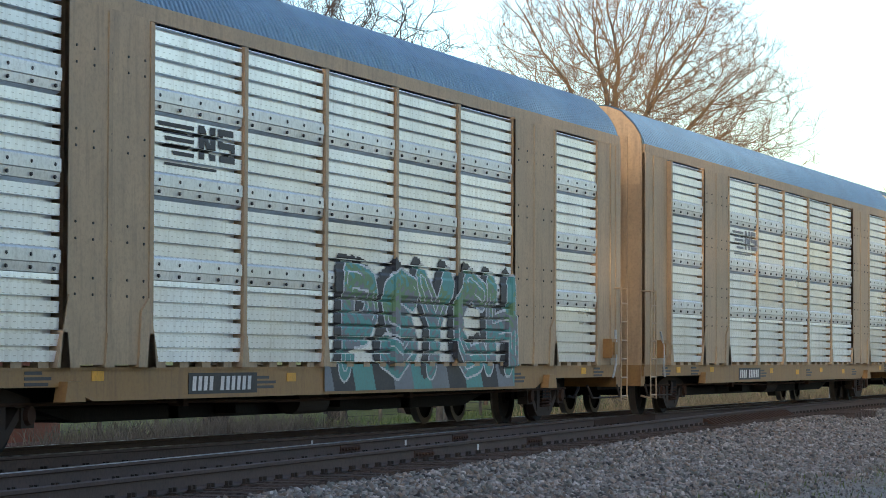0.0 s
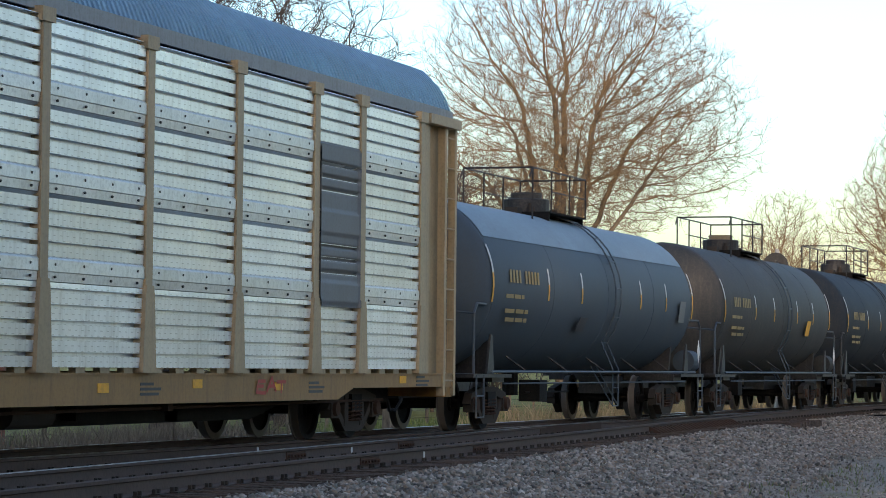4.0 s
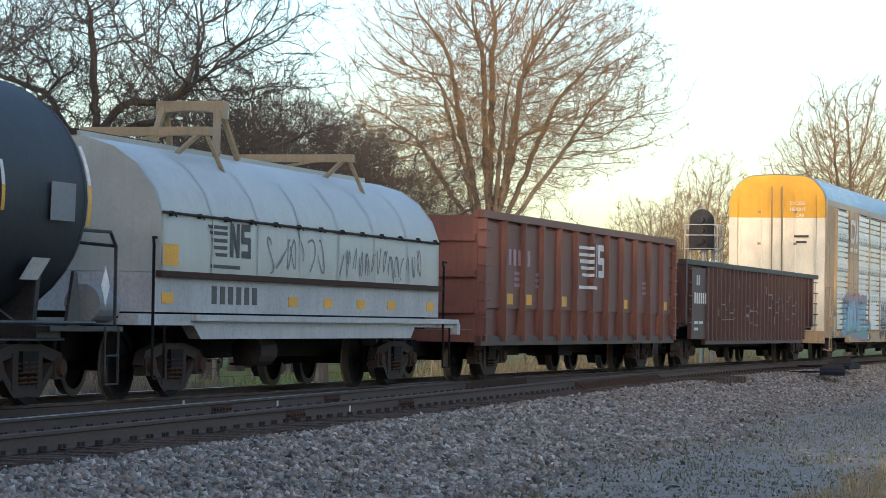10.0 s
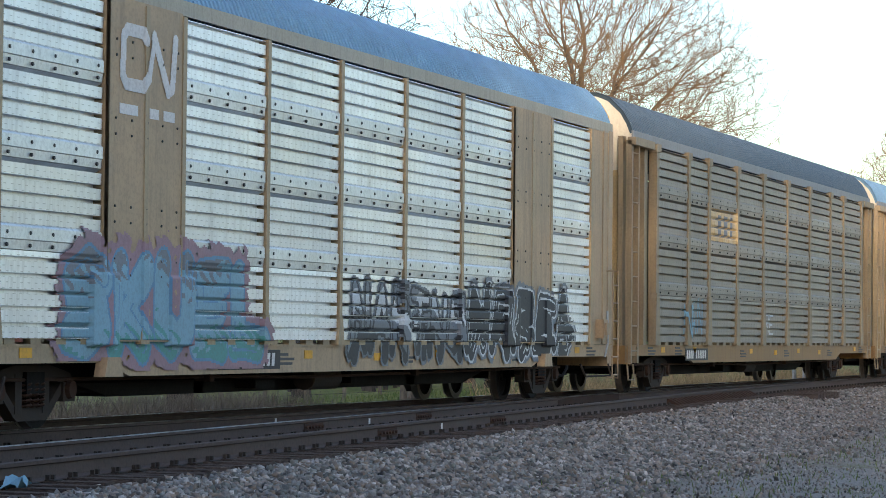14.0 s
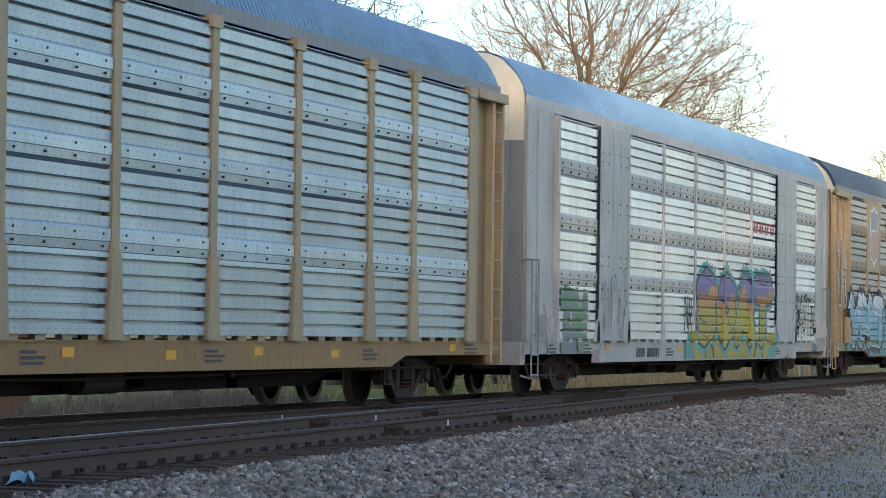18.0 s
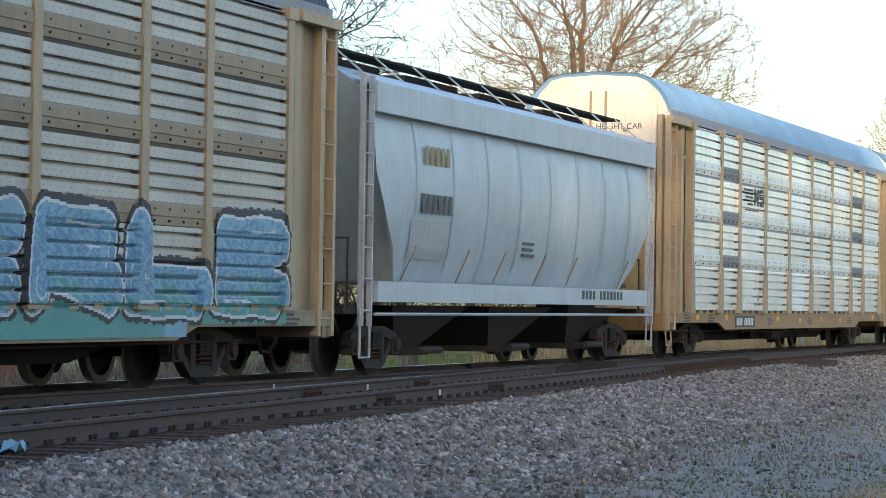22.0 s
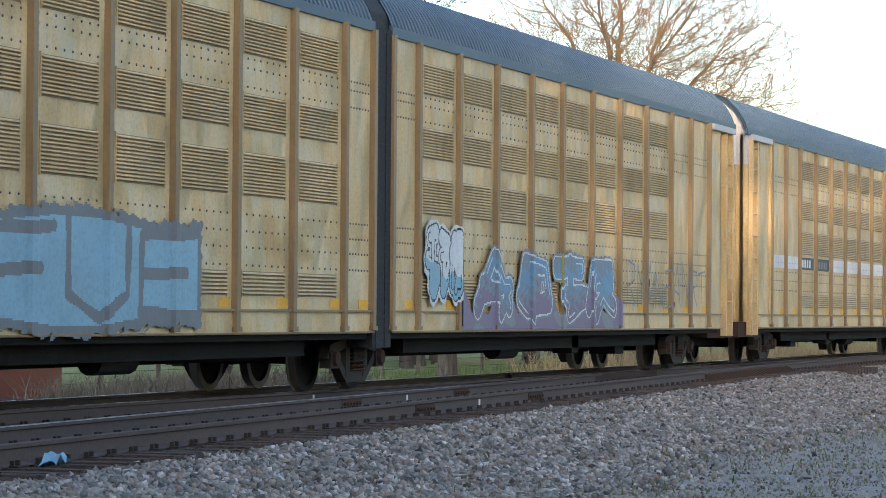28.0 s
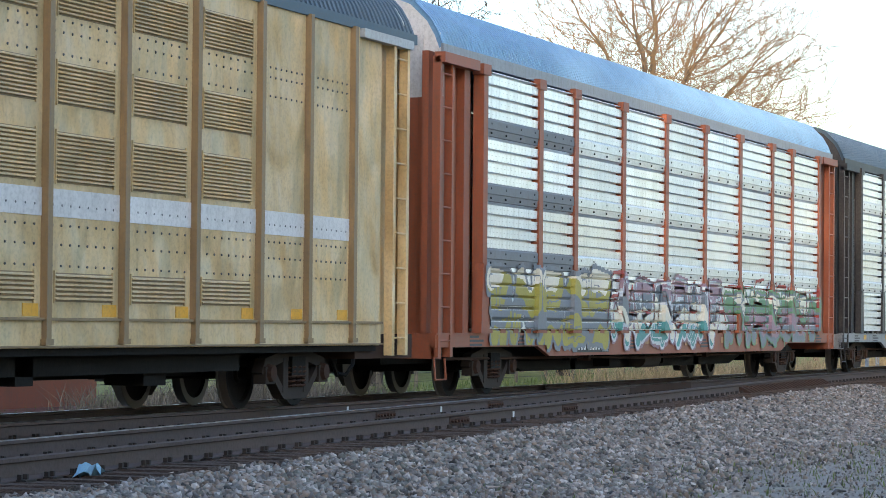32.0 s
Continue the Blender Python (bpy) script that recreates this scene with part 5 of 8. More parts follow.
def rack_articulated(name, label, x0, c):
    """Two tall bodies that share a truck, sided with tan panels and pressed louvres."""
    car = thing(name, label, "autorack", group="freight train cars")
    L = 45.0
    mid, turn = 22.97, 45.94
    lefts = MAX_POSTS
    for unit in (0, 1):
        f = (lambda v: v) if unit == 0 else (lambda v: turn - v)
        body = sorted((f(2.5), f(22.62)))
        part("side_wall", MESHES.setdefault(("amwall", unit, c["frame"]), Shape().box(body[0], 0.0, 0.80, body[1], 0.05, 5.0).box(body[0], 2.99, 0.80, body[1], 3.04, 5.0).mesh("side_wall", PAL[c["frame"]])), car)
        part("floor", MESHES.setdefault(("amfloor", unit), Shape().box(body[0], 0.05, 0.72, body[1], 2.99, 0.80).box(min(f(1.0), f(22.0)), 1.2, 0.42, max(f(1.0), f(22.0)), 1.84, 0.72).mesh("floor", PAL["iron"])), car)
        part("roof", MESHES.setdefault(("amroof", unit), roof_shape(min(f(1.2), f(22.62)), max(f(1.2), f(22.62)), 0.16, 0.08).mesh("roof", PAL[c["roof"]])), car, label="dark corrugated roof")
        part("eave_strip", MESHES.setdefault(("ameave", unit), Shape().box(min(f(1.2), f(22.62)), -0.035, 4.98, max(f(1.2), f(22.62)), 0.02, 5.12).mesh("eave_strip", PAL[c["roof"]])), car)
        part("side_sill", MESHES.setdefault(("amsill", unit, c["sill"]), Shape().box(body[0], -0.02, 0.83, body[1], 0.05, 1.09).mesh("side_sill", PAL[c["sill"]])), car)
        # lip and flange in darker ochre, which paints in the shadow line
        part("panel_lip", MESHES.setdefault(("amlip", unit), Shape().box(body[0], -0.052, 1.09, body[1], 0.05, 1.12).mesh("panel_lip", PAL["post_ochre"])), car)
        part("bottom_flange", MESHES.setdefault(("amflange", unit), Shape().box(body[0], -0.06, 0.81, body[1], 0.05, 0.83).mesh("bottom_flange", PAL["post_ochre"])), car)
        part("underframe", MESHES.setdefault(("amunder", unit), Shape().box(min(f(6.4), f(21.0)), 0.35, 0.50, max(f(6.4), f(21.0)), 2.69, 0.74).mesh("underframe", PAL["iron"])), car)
        for k, v in enumerate(lefts):
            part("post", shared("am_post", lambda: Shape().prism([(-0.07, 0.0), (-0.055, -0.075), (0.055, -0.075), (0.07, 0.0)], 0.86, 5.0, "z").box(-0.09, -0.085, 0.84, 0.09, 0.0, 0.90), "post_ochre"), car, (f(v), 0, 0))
        for a, b in zip(lefts[2:-2], lefts[3:-1]):
            w = round(b - a - 0.44, 2)
            for z, h in LOUVRES:
                slats = part("louvre", shared(("louvre", w, h), lambda: louvre_shape(w, h), c["frame"]), car, (min(f(a), f(b)) + 0.22, -0.004, z), "pressed steel louvre")
                # dark backing sheet paints the shade between the slats
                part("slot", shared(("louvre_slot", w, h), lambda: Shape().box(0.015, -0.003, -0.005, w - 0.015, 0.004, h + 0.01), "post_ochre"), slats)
        for a, b in zip(lefts, lefts[1:]):
            w = round(b - a - 0.2, 2)
            part("rivets", shared(("am_rivets", w), lambda: rivet_row(0.08, w, (1.66, 1.88, 2.08, 2.29, 3.87, 4.10, 4.22), w / 8, 0.0, 0.015), "darkbars"), car, (min(f(a), f(b)) + 0.1, 0, 0))
            if c.get("stripe"):
                part("stripe", shared(("am_stripe", w), lambda: plate(w + 0.06, 0.29), "white"), car, (min(f(a), f(b)) + 0.07, -0.002, 2.17), "white painted stripe")
            part("reflector", shared("am_reflector", lambda: plate(0.34, 0.13), "mark"), car, (max(f(a), f(b)) - 0.46, -0.001, 1.135))
        s = 1 if unit == 0 else -1
        part("corner_wall", MESHES.setdefault(("amcorner", unit, c["frame"]), Shape().box(f(1.45), 0.12, 0.9, f(3.6), 0.2, 5.0).box(f(3.45), -0.05, 0.9, f(3.6), 0.12, 5.0).mesh("corner_wall", PAL[c["frame"]])), car)
        part("corner_wall", MESHES.setdefault(("amcorner_far", unit, c["frame"]), Shape().box(f(1.45), 2.84, 0.9, f(3.6), 2.92, 5.0).mesh("corner_wall", PAL[c["frame"]])), car)
        part("ladder", shared("rack_ladder", lambda: ladder_shape(0.62, 4.3, 9, 0.10, 0.10), c["frame"]), car, (min(f(1.55), f(2.17)), 0.04, 0.66), "tall steel ladder")
        part("ladder_bracket", shared(("am_bracket", unit), lambda: Shape().box(0, -0.1, 4.88, s * 1.9, 0.05, 5.0), "lightgrey"), car, (f(1.5), 0, 0))
        part("end_platform", shared(("am_platform", unit), lambda: Shape().box(0, 0.1, 0.62, s * 2.2, 2.94, 0.95), "rust"), car, (f(0.95), 0, 0))
        end_doors(car, f(1.45), s, c["end"], c["end_top"], 4.35)
        truck(car, f(4.6))
        part("brake_gear", MESHES.setdefault(("ambrake", unit), Shape().rod((f(7), 0.8, 0.52), (f(19), 0.8, 0.5), 0.03).box(f(8.5) - 0.3, 0.5, 0.35, f(8.5) + 0.3, 1.0, 0.72).box(f(12) - 0.2, 0.35, 0.4, f(12) + 0.2, 0.7, 0.72).rod((f(15), 0.6, 0.5), (f(16), 0.6, 0.5), 0.16, 12).mesh("brake_gear", PAL["iron"])), car)
    part("bellows", Shape().box(22.60, -0.03, 0.60, turn - 22.60, 3.04, 5.05).box(mid - 0.26, -0.04, 0.60, mid - 0.10, 0.1, 5.0).box(mid + 0.10, -0.04, 0.60, mid + 0.26, 0.1, 5.0).prism(outline(5.0), 22.62, turn - 22.62).mesh("bellows", PAL["rubber"]), car, label="black rubber bellows between the two bodies")
    truck(car, mid)
    couplers(car, L)
    CARS.append((car, x0, L))
    return car, (lambda x, z: np.where(np.min(np.abs(x[..., None] - np.array([v for v in lefts] + [turn - v for v in lefts])), axis=-1) < 0.085, 0.085, 0.05) * 1.0)


CARS = []


# -- tank cars --
def tank_shape(a, b, r=1.5, z=2.47, n=40, lo=0, hi=360):
    head = 0.62
    prof = [(a + head * (1 - math.cos(t)), r * math.sin(t)) for t in [math.radians(k) for k in (4, 15, 28, 42, 56, 70, 82, 90)]]
    prof += [(b - p, q) for p, q in [(s - a, q) for s, q in prof][::-1]]
    return Shape().turned(prof, (0, 1.52, z), "x", n)


def saddle_shape():
    s = Shape().prism([(0.35, 0.85), (2.69, 0.85), (2.75, 1.55), (2.45, 1.35), (1.9, 1.05), (1.14, 1.05), (0.59, 1.35), (0.29, 1.55)], -0.06, 0.06)
    return s.box(-0.35, 0.15, 0.82, 0.35, 2.89, 0.95)


def tank_car(label, x0, L, a, b, c):
    """A tank on saddles and stub sills with walkways, ladder, manway platform and safety stripes."""
    car = thing("tank_car", label, "tank car", group="freight train cars")
    mid = (a + b) / 2
    part("tank", MESHES.setdefault(("tank", round(b - a, 2), c["paint"]), tank_shape(a, b).mesh("tank", PAL[c["paint"]], 50)), car)
    for x in [a + 0.65, mid - 3.6, mid + 0.3, mid + 4.0, b - 0.65]:
        part("weld_seam", shared("weld_seam", lambda: Shape().turned([(-0.012, 1.49), (-0.012, 1.504), (0.012, 1.504), (0.012, 1.49)], (0, 1.52, 2.47), "x", 40), c["paint"]), car, (x, 0, 0))
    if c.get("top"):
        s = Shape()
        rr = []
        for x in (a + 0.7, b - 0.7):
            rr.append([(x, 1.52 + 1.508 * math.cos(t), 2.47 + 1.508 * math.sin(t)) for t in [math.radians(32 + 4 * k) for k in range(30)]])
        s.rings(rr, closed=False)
        part("pale_top", s.mesh("pale_top", PAL[c["top"]], 50), car, label="paler upper part of the tank")
    for x, sg in ((a + 1.35, 1), (b - 1.35, -1)):
        part("saddle", shared("saddle", saddle_shape, c.get("under", "black")), car, (x, 0, 0))
        part("sill_platform", shared(("sill_platform", sg), lambda: Shape().box(-1.9 if sg > 0 else -0.3, 0.0, 0.90, 0.3 if sg > 0 else 1.9, 3.04, 0.96).box(-2.0, 1.25, 0.55, 2.0, 1.79, 0.9), c.get("under", "black")), car, (x, 0, 0))
        truck(car, x + sg * 0.15)
        xe = x - sg * 1.75
        part("end_handrail", shared(("end_handrail", sg), lambda: Shape().path([(0, 0.05, 0.95), (0, 0.05, 1.95), (sg * 0.18, 0.05, 2.12), (sg * 0.9, 0.12, 2.12)], 0.022).path([(0, 0.05, 0.95), (0, 2.99, 0.95)], 0.02).path([(0, 0.05, 1.95), (0, 1.2, 2.05), (0, 2.99, 1.95)], 0.022), c.get("rail", "black")), car, (xe, 0, 0))
        part("corner_step", shared("corner_step", lambda: Shape().path([(0, 0, 0.95), (0, 0, 0.25), (0.42, 0, 0.25), (0.42, 0, 0.95)], 0.018).rod((0, 0, 0.6), (0.42, 0, 0.6), 0.016), c.get("rail", "black")), car, (xe if sg > 0 else xe - 0.42, 0.0, 0))
        part("corner_bracket", shared("corner_bracket", lambda: Shape().prism([(-0.22, 0.9), (0.22, 0.9), (0.10, 1.6), (0.0, 1.62)], -0.02, 0.02, "y"), "black"), car, (x - sg * 0.6, 0.12, 0))
    part("side_rail", MESHES.setdefault(("siderail", round(b - a, 2), c.get("rail", "black")), Shape().rod((a + 0.4, -0.02, 1.0), (b - 0.4, -0.02, 1.0), 0.024, 8).rod((a + 1.2, 0.02, 0.80), (b - 1.2, 0.02, 0.80), 0.014, 6).mesh("side_rail", PAL[c.get("rail", "black")])), car, label="long side handrail")
    for x in np.linspace(a + 2.6, b - 2.6, 5):
        part("rail_bracket", shared("rail_bracket", lambda: Shape().rod((0, 0.0, 1.0), (-0.10, 0.36, 1.27), 0.018, 5), "black"), car, (float(x), 0, 0))
    # ladder up the barrel
    arc = [(0, 1.52 - 1.58 * math.cos(t), 2.47 + 1.58 * math.sin(t)) for t in [math.radians(k) for k in range(-35, 86, 10)]]
    rail = c.get("rail", "black")
    lad = part("ladder", shared("ladder_brace", lambda: Shape().rod((-0.75, 0.25, 1.1), (0.0, 0, 0.35), 0.014, 5), rail), car, (mid + 0.55, 0, 0), "steel ladder curving over the barrel")
    part("ladder_brace", shared("ladder_brace", lambda: Shape(), rail), lad, (0.42, 0, 0))
    for dx in (0.0, 0.42):
        part("stile", shared("tank_stile", lambda: Shape().path([(0, 0.0, 0.35), (0, 0.0, 1.05)] + arc, 0.016, 5), rail), lad, (dx, 0, 0))
    for _, y, z in [(0, 0, 0.35), (0, 0, 0.7)] + arc[::2]:
        part("rung", shared("tank_rung", lambda: Shape().rod((0, 0, 0), (0.42, 0, 0), 0.014, 5), rail), lad, (0, y, z))
    part("walkway", shared("tank_walkway", lambda: Shape().box(-0.9, 0.85, 4.0, 1.6, 2.19, 4.03).box(-0.9, 0.9, 3.85, -0.84, 2.1, 4.0).box(1.54, 0.9, 3.85, 1.6, 2.1, 4.0), "iron"), car, (mid, 0, 0))
    part("manway", shared("manway", lambda: Shape().turned([(0, 0.01), (0, 0.45), (0.34, 0.45), (0.36, 0.42), (0.36, 0.01)], (0, 0, 0), "y", 20), "black"), car, (mid - 0.3, 1.52, 3.94), turn=Matrix.Rotation(radians(90), 4, "X"))
    part("valve_housing", shared("valve_housing", lambda: Shape().rod((0, 1.52, 3.92), (0, 1.52, 4.38), 0.30, 16).rod((0, 1.52, 4.38), (0, 1.52, 4.42), 0.32, 16, 0.29), c.get("dome", "black")), car, (mid - 0.3, 0, 0))
    for dx, y, h, r in ((-0.75, 1.3, 0.25, 0.08), (0.55, 1.7, 0.30, 0.10), (0.85, 1.3, 0.20, 0.12)):
        part("valve", shared(("valve", h), lambda: Shape().rod((0, 0, 0), (0, 0, h * 0.7), r, 10).rod((0, 0, h * 0.7), (0, 0, h), r * 0.6, 8), "iron_grey"), car, (mid + dx, y, 3.95))
    part("gauge_box", shared("gauge_box", lambda: Shape().box(-0.15, -0.12, 0, 0.15, 0.13, 0.17), "iron_grey"), car, (mid - 1.15, 1.52, 3.93))
    hr = Shape()
    for x in (-2.2, -0.9, 0.4, 1.6):
        for y in (0.85, 2.19):
            hr.rod((x, y, 4.0 if x > -1 else 3.8), (x, y, 4.78), 0.018, 5)
    for y in (0.85, 2.19):
        hr.path([(-2.4, y, 4.6), (-2.2, y, 4.78), (1.6, y, 4.78)], 0.018, 5)
        hr.rod((-0.9, y, 4.4), (1.6, y, 4.4), 0.014, 5)
    hr.rod((1.6, 0.85, 4.78), (1.6, 2.19, 4.78), 0.018, 5).rod((-2.2, 0.85, 4.78), (-2.2, 2.19, 4.78), 0.018, 5)
    part("platform_rail", MESHES.setdefault(("platrail", c.get("plat", "black")), hr.mesh("platform_rail", PAL[c.get("plat", "black")])), car, (mid, 0, 0))
    # stripes that follow the barrel
    for i, x in enumerate(c.get("stripes", (a + 0.55, a + 4.0, a + 6.3, b - 5.2, b - 3.0, b - 0.55))):
        lo, hi = (-12, 26) if i in (0, 5) else (-8, 14)
        cut = lo + (hi - lo) * 0.5
        for e0, e1, mm, lab in ((lo, cut, "mark", "yellow lower half of a safety stripe"), (cut, hi, "bars", "white upper half of a safety stripe")):
            st = shared(("safety_stripe", e0, e1), lambda: Shape().rings([[(0.0, 1.52 - 1.507 * math.cos(t), 2.47 + 1.507 * math.sin(t)), (0.09, 1.52 - 1.507 * math.cos(t), 2.47 + 1.507 * math.sin(t))] for t in [math.radians(e0 + (e1 - e0) * k / 5) for k in range(6)]], closed=False), mm)
            part("safety_stripe", st, car, (x, 0, 0), lab)
    k = c.get("ink", "goldbars")
    part("number", shared("tank_number", lambda: char_bars(10, 1.9, 0.22, 0.0), k), car, (a + 1.55, -0.005 + 0.012, 2.52), turn=Matrix.Rotation(radians(-4), 4, "X"))
    for dz, w in ((-0.22, 1.1), (-0.47, 1.4), (-0.62, 1.3)):
        part("stencil", shared(("tank_stencil", w), lambda: Shape().box(0, -0.004, 0, w * 0.4, 0, 0.07).box(w * 0.46, -0.004, 0, w * 0.8, 0, 0.07).box(w * 0.85, -0.004, 0, w, 0, 0.07), k), car, (a + 1.35, 0.045 if dz < -0.3 else 0.02, 2.47 + dz), turn=Matrix.Rotation(radians(8 if dz < -0.3 else 2), 4, "X"))
    for x, z, w, h, m in c.get("plates", ()):
        part("data_panel", shared(("data_panel", w, h), lambda: plate(w, h), m), car, (x, 1.52 - math.sqrt(max(0.01, 1.515 ** 2 - (z + h / 2 - 2.47) ** 2)) - 0.004, z), turn=Matrix.Rotation(math.asin((z + h / 2 - 2.47) / 1.52) * -1, 4, "X"))
    part("brake_cylinder", shared("brake_cylinder", lambda: Shape().turned([(0, 0.05), (0.03, 0.24), (0.7, 0.24), (0.73, 0.05)], (0, 0.35, 1.24), "x", 18).rod((0.73, 0.35, 1.24), (0.95, 0.35, 1.24), 0.04), c["paint"] if c["paint"] != "tank_black" else "grey"), car, (b + 0.05, 0, 0))
    part("placard", shared("placard", lambda: Shape().prism([(0, -0.25), (0.13, 0), (0, 0.25), (-0.13, 0)], -0.004, 0.004, "y"), "bars"), car, (b - 0.1, -0.03, 1.45), "white diamond placard")
    part("outlet", shared("outlet", lambda: Shape().rod((0, 1.52, 1.0), (0, 1.52, 0.55), 0.15, 12).rod((0, 1.2, 0.6), (0, 0.9, 0.58), 0.05).rod((-1.5, 0.8, 0.62), (1.5, 0.8, 0.62), 0.02).box(-1.2, 0.6, 0.45, -0.7, 1.0, 0.85), "iron"), car, (mid - 1.3, 0, 0))
    couplers(car, L)
    CARS.append((car, x0, L))
    return car


# -- open and covered cars --
def gondola_red(x0, L):
    car = thing("gondola", "deep oxide-red gondola with upright side stakes and rusty streaks", "gondola car", group="freight train cars")
    a, b = 1.2, L - 0.65
    w = b - a
    for nm, q in (("side_plate", (a, 0.08, 0.72, b, 0.16, 3.0)), ("side_plate", (a, 2.88, 0.72, b, 2.96, 3.0)), ("end_plate", (a, 0.16, 0.95, a + 0.08, 2.88, 3.0)), ("end_plate", (b - 0.08, 0.16, 0.95, b, 2.88, 3.0)), ("floor", (a, 0.16, 0.72, b, 2.88, 0.94))):
        part(nm, Shape().box(*q).mesh(nm, PAL["oxide"]), car)
    for y in (0.05, 2.99):
        part("top_chord", shared(("g_chord", y), lambda: Shape().box(a - 0.04, y - 0.09, 2.96, b + 0.04, y + 0.09, 3.10), "oxide"), car)
        part("bottom_sill", shared(("g_sill", y), lambda: Shape().box(a, y - 0.06, 0.66, b, y + 0.06, 0.84), "maroon"), car)
    n = 12
    for i in range(n + 1):
        x = a + 0.12 + (w - 0.24) * i / n
        part("stake", shared("g_stake", lambda: Shape().prism([(-0.08, 0.10), (0.08, 0.10), (0.05, -0.07), (-0.05, -0.07)], 1.30, 2.96, "z").prism([(-0.07, 0.10), (0.07, 0.10), (0.05, -0.08), (-0.05, -0.08)], 0.74, 1.32, "z"), "oxide"), car, (x, 0, 0))
        part("far_stake", shared("g_far_stake", lambda: Shape().box(-0.07, 2.94, 0.74, 0.07, 3.07, 2.96), "oxide"), car, (x, 0, 0))
        if i < n:
            part("side_panel", shared("g_panel", lambda: Shape().box(0.05, 0.03, 1.34, (w - 0.24) / n - 0.05, 0.08, 2.9), "oxide"), car, (x, 0, 0))
    for i in range(3):
        part("end_rib", shared("g_end_rib", lambda: Shape().box(-0.10, 0.1, -0.06, 0.0, 2.94, 0.06), "oxide"), car, (a, 0, 1.3 + 0.65 * i))
    for x in (a - 0.02, b - 0.40):
        grabs(car, "g_grab", 0.42, 1.9, 7, "oxide", (x, 0.0, 0.85))
    for i in (1, 2, 4, 8, 11):
        x = a + 0.12 + (w - 0.24) * i / n
        part("reflector", shared("g_reflector", lambda: plate(0.5, 0.2), "mark"), car, (x + 0.3, 0.026, 1.42))
    horse_bars(car, lambda x, z: np.where(np.abs(((x - a - 0.12) / (w - 0.24) * n + 0.5) % 1 - 0.5) * (w - 0.24) / n < 0.12, 0.085, -0.022), a + 7.3, 1.75, 2.5, 1.0, "bars")
    part("number", shared("g_number", lambda: char_bars(6, 2.1, 0.30, 0.0), "pink_spray"), car, (a + 1.6, 0.02, 2.15), "faded white number")
    for x in (a + 2.4, a + 4.0, a + 13.6):
        part("stencil", shared("g_stencil", lambda: Shape().box(0, 0, 0, 0.45, 0.006, 0.07).box(0, 0, 0.12, 0.38, 0.006, 0.18).box(0, 0, 0.23, 0.42, 0.006, 0.29), "pink_spray"), car, (x, 0.02, 1.75))
    part("underframe", Shape().box(0.9, 1.2, 0.45, L - 0.5, 1.84, 0.75).box(5, 0.6, 0.45, 6.2, 1.2, 0.72).box(9, 0.5, 0.42, 10.2, 1.0, 0.70).mesh("underframe", PAL["iron"]), car)
    truck(car, a + 1.9)
    truck(car, b - 1.9)
    couplers(car, L)
    CARS.append((car, x0, L))
    return car


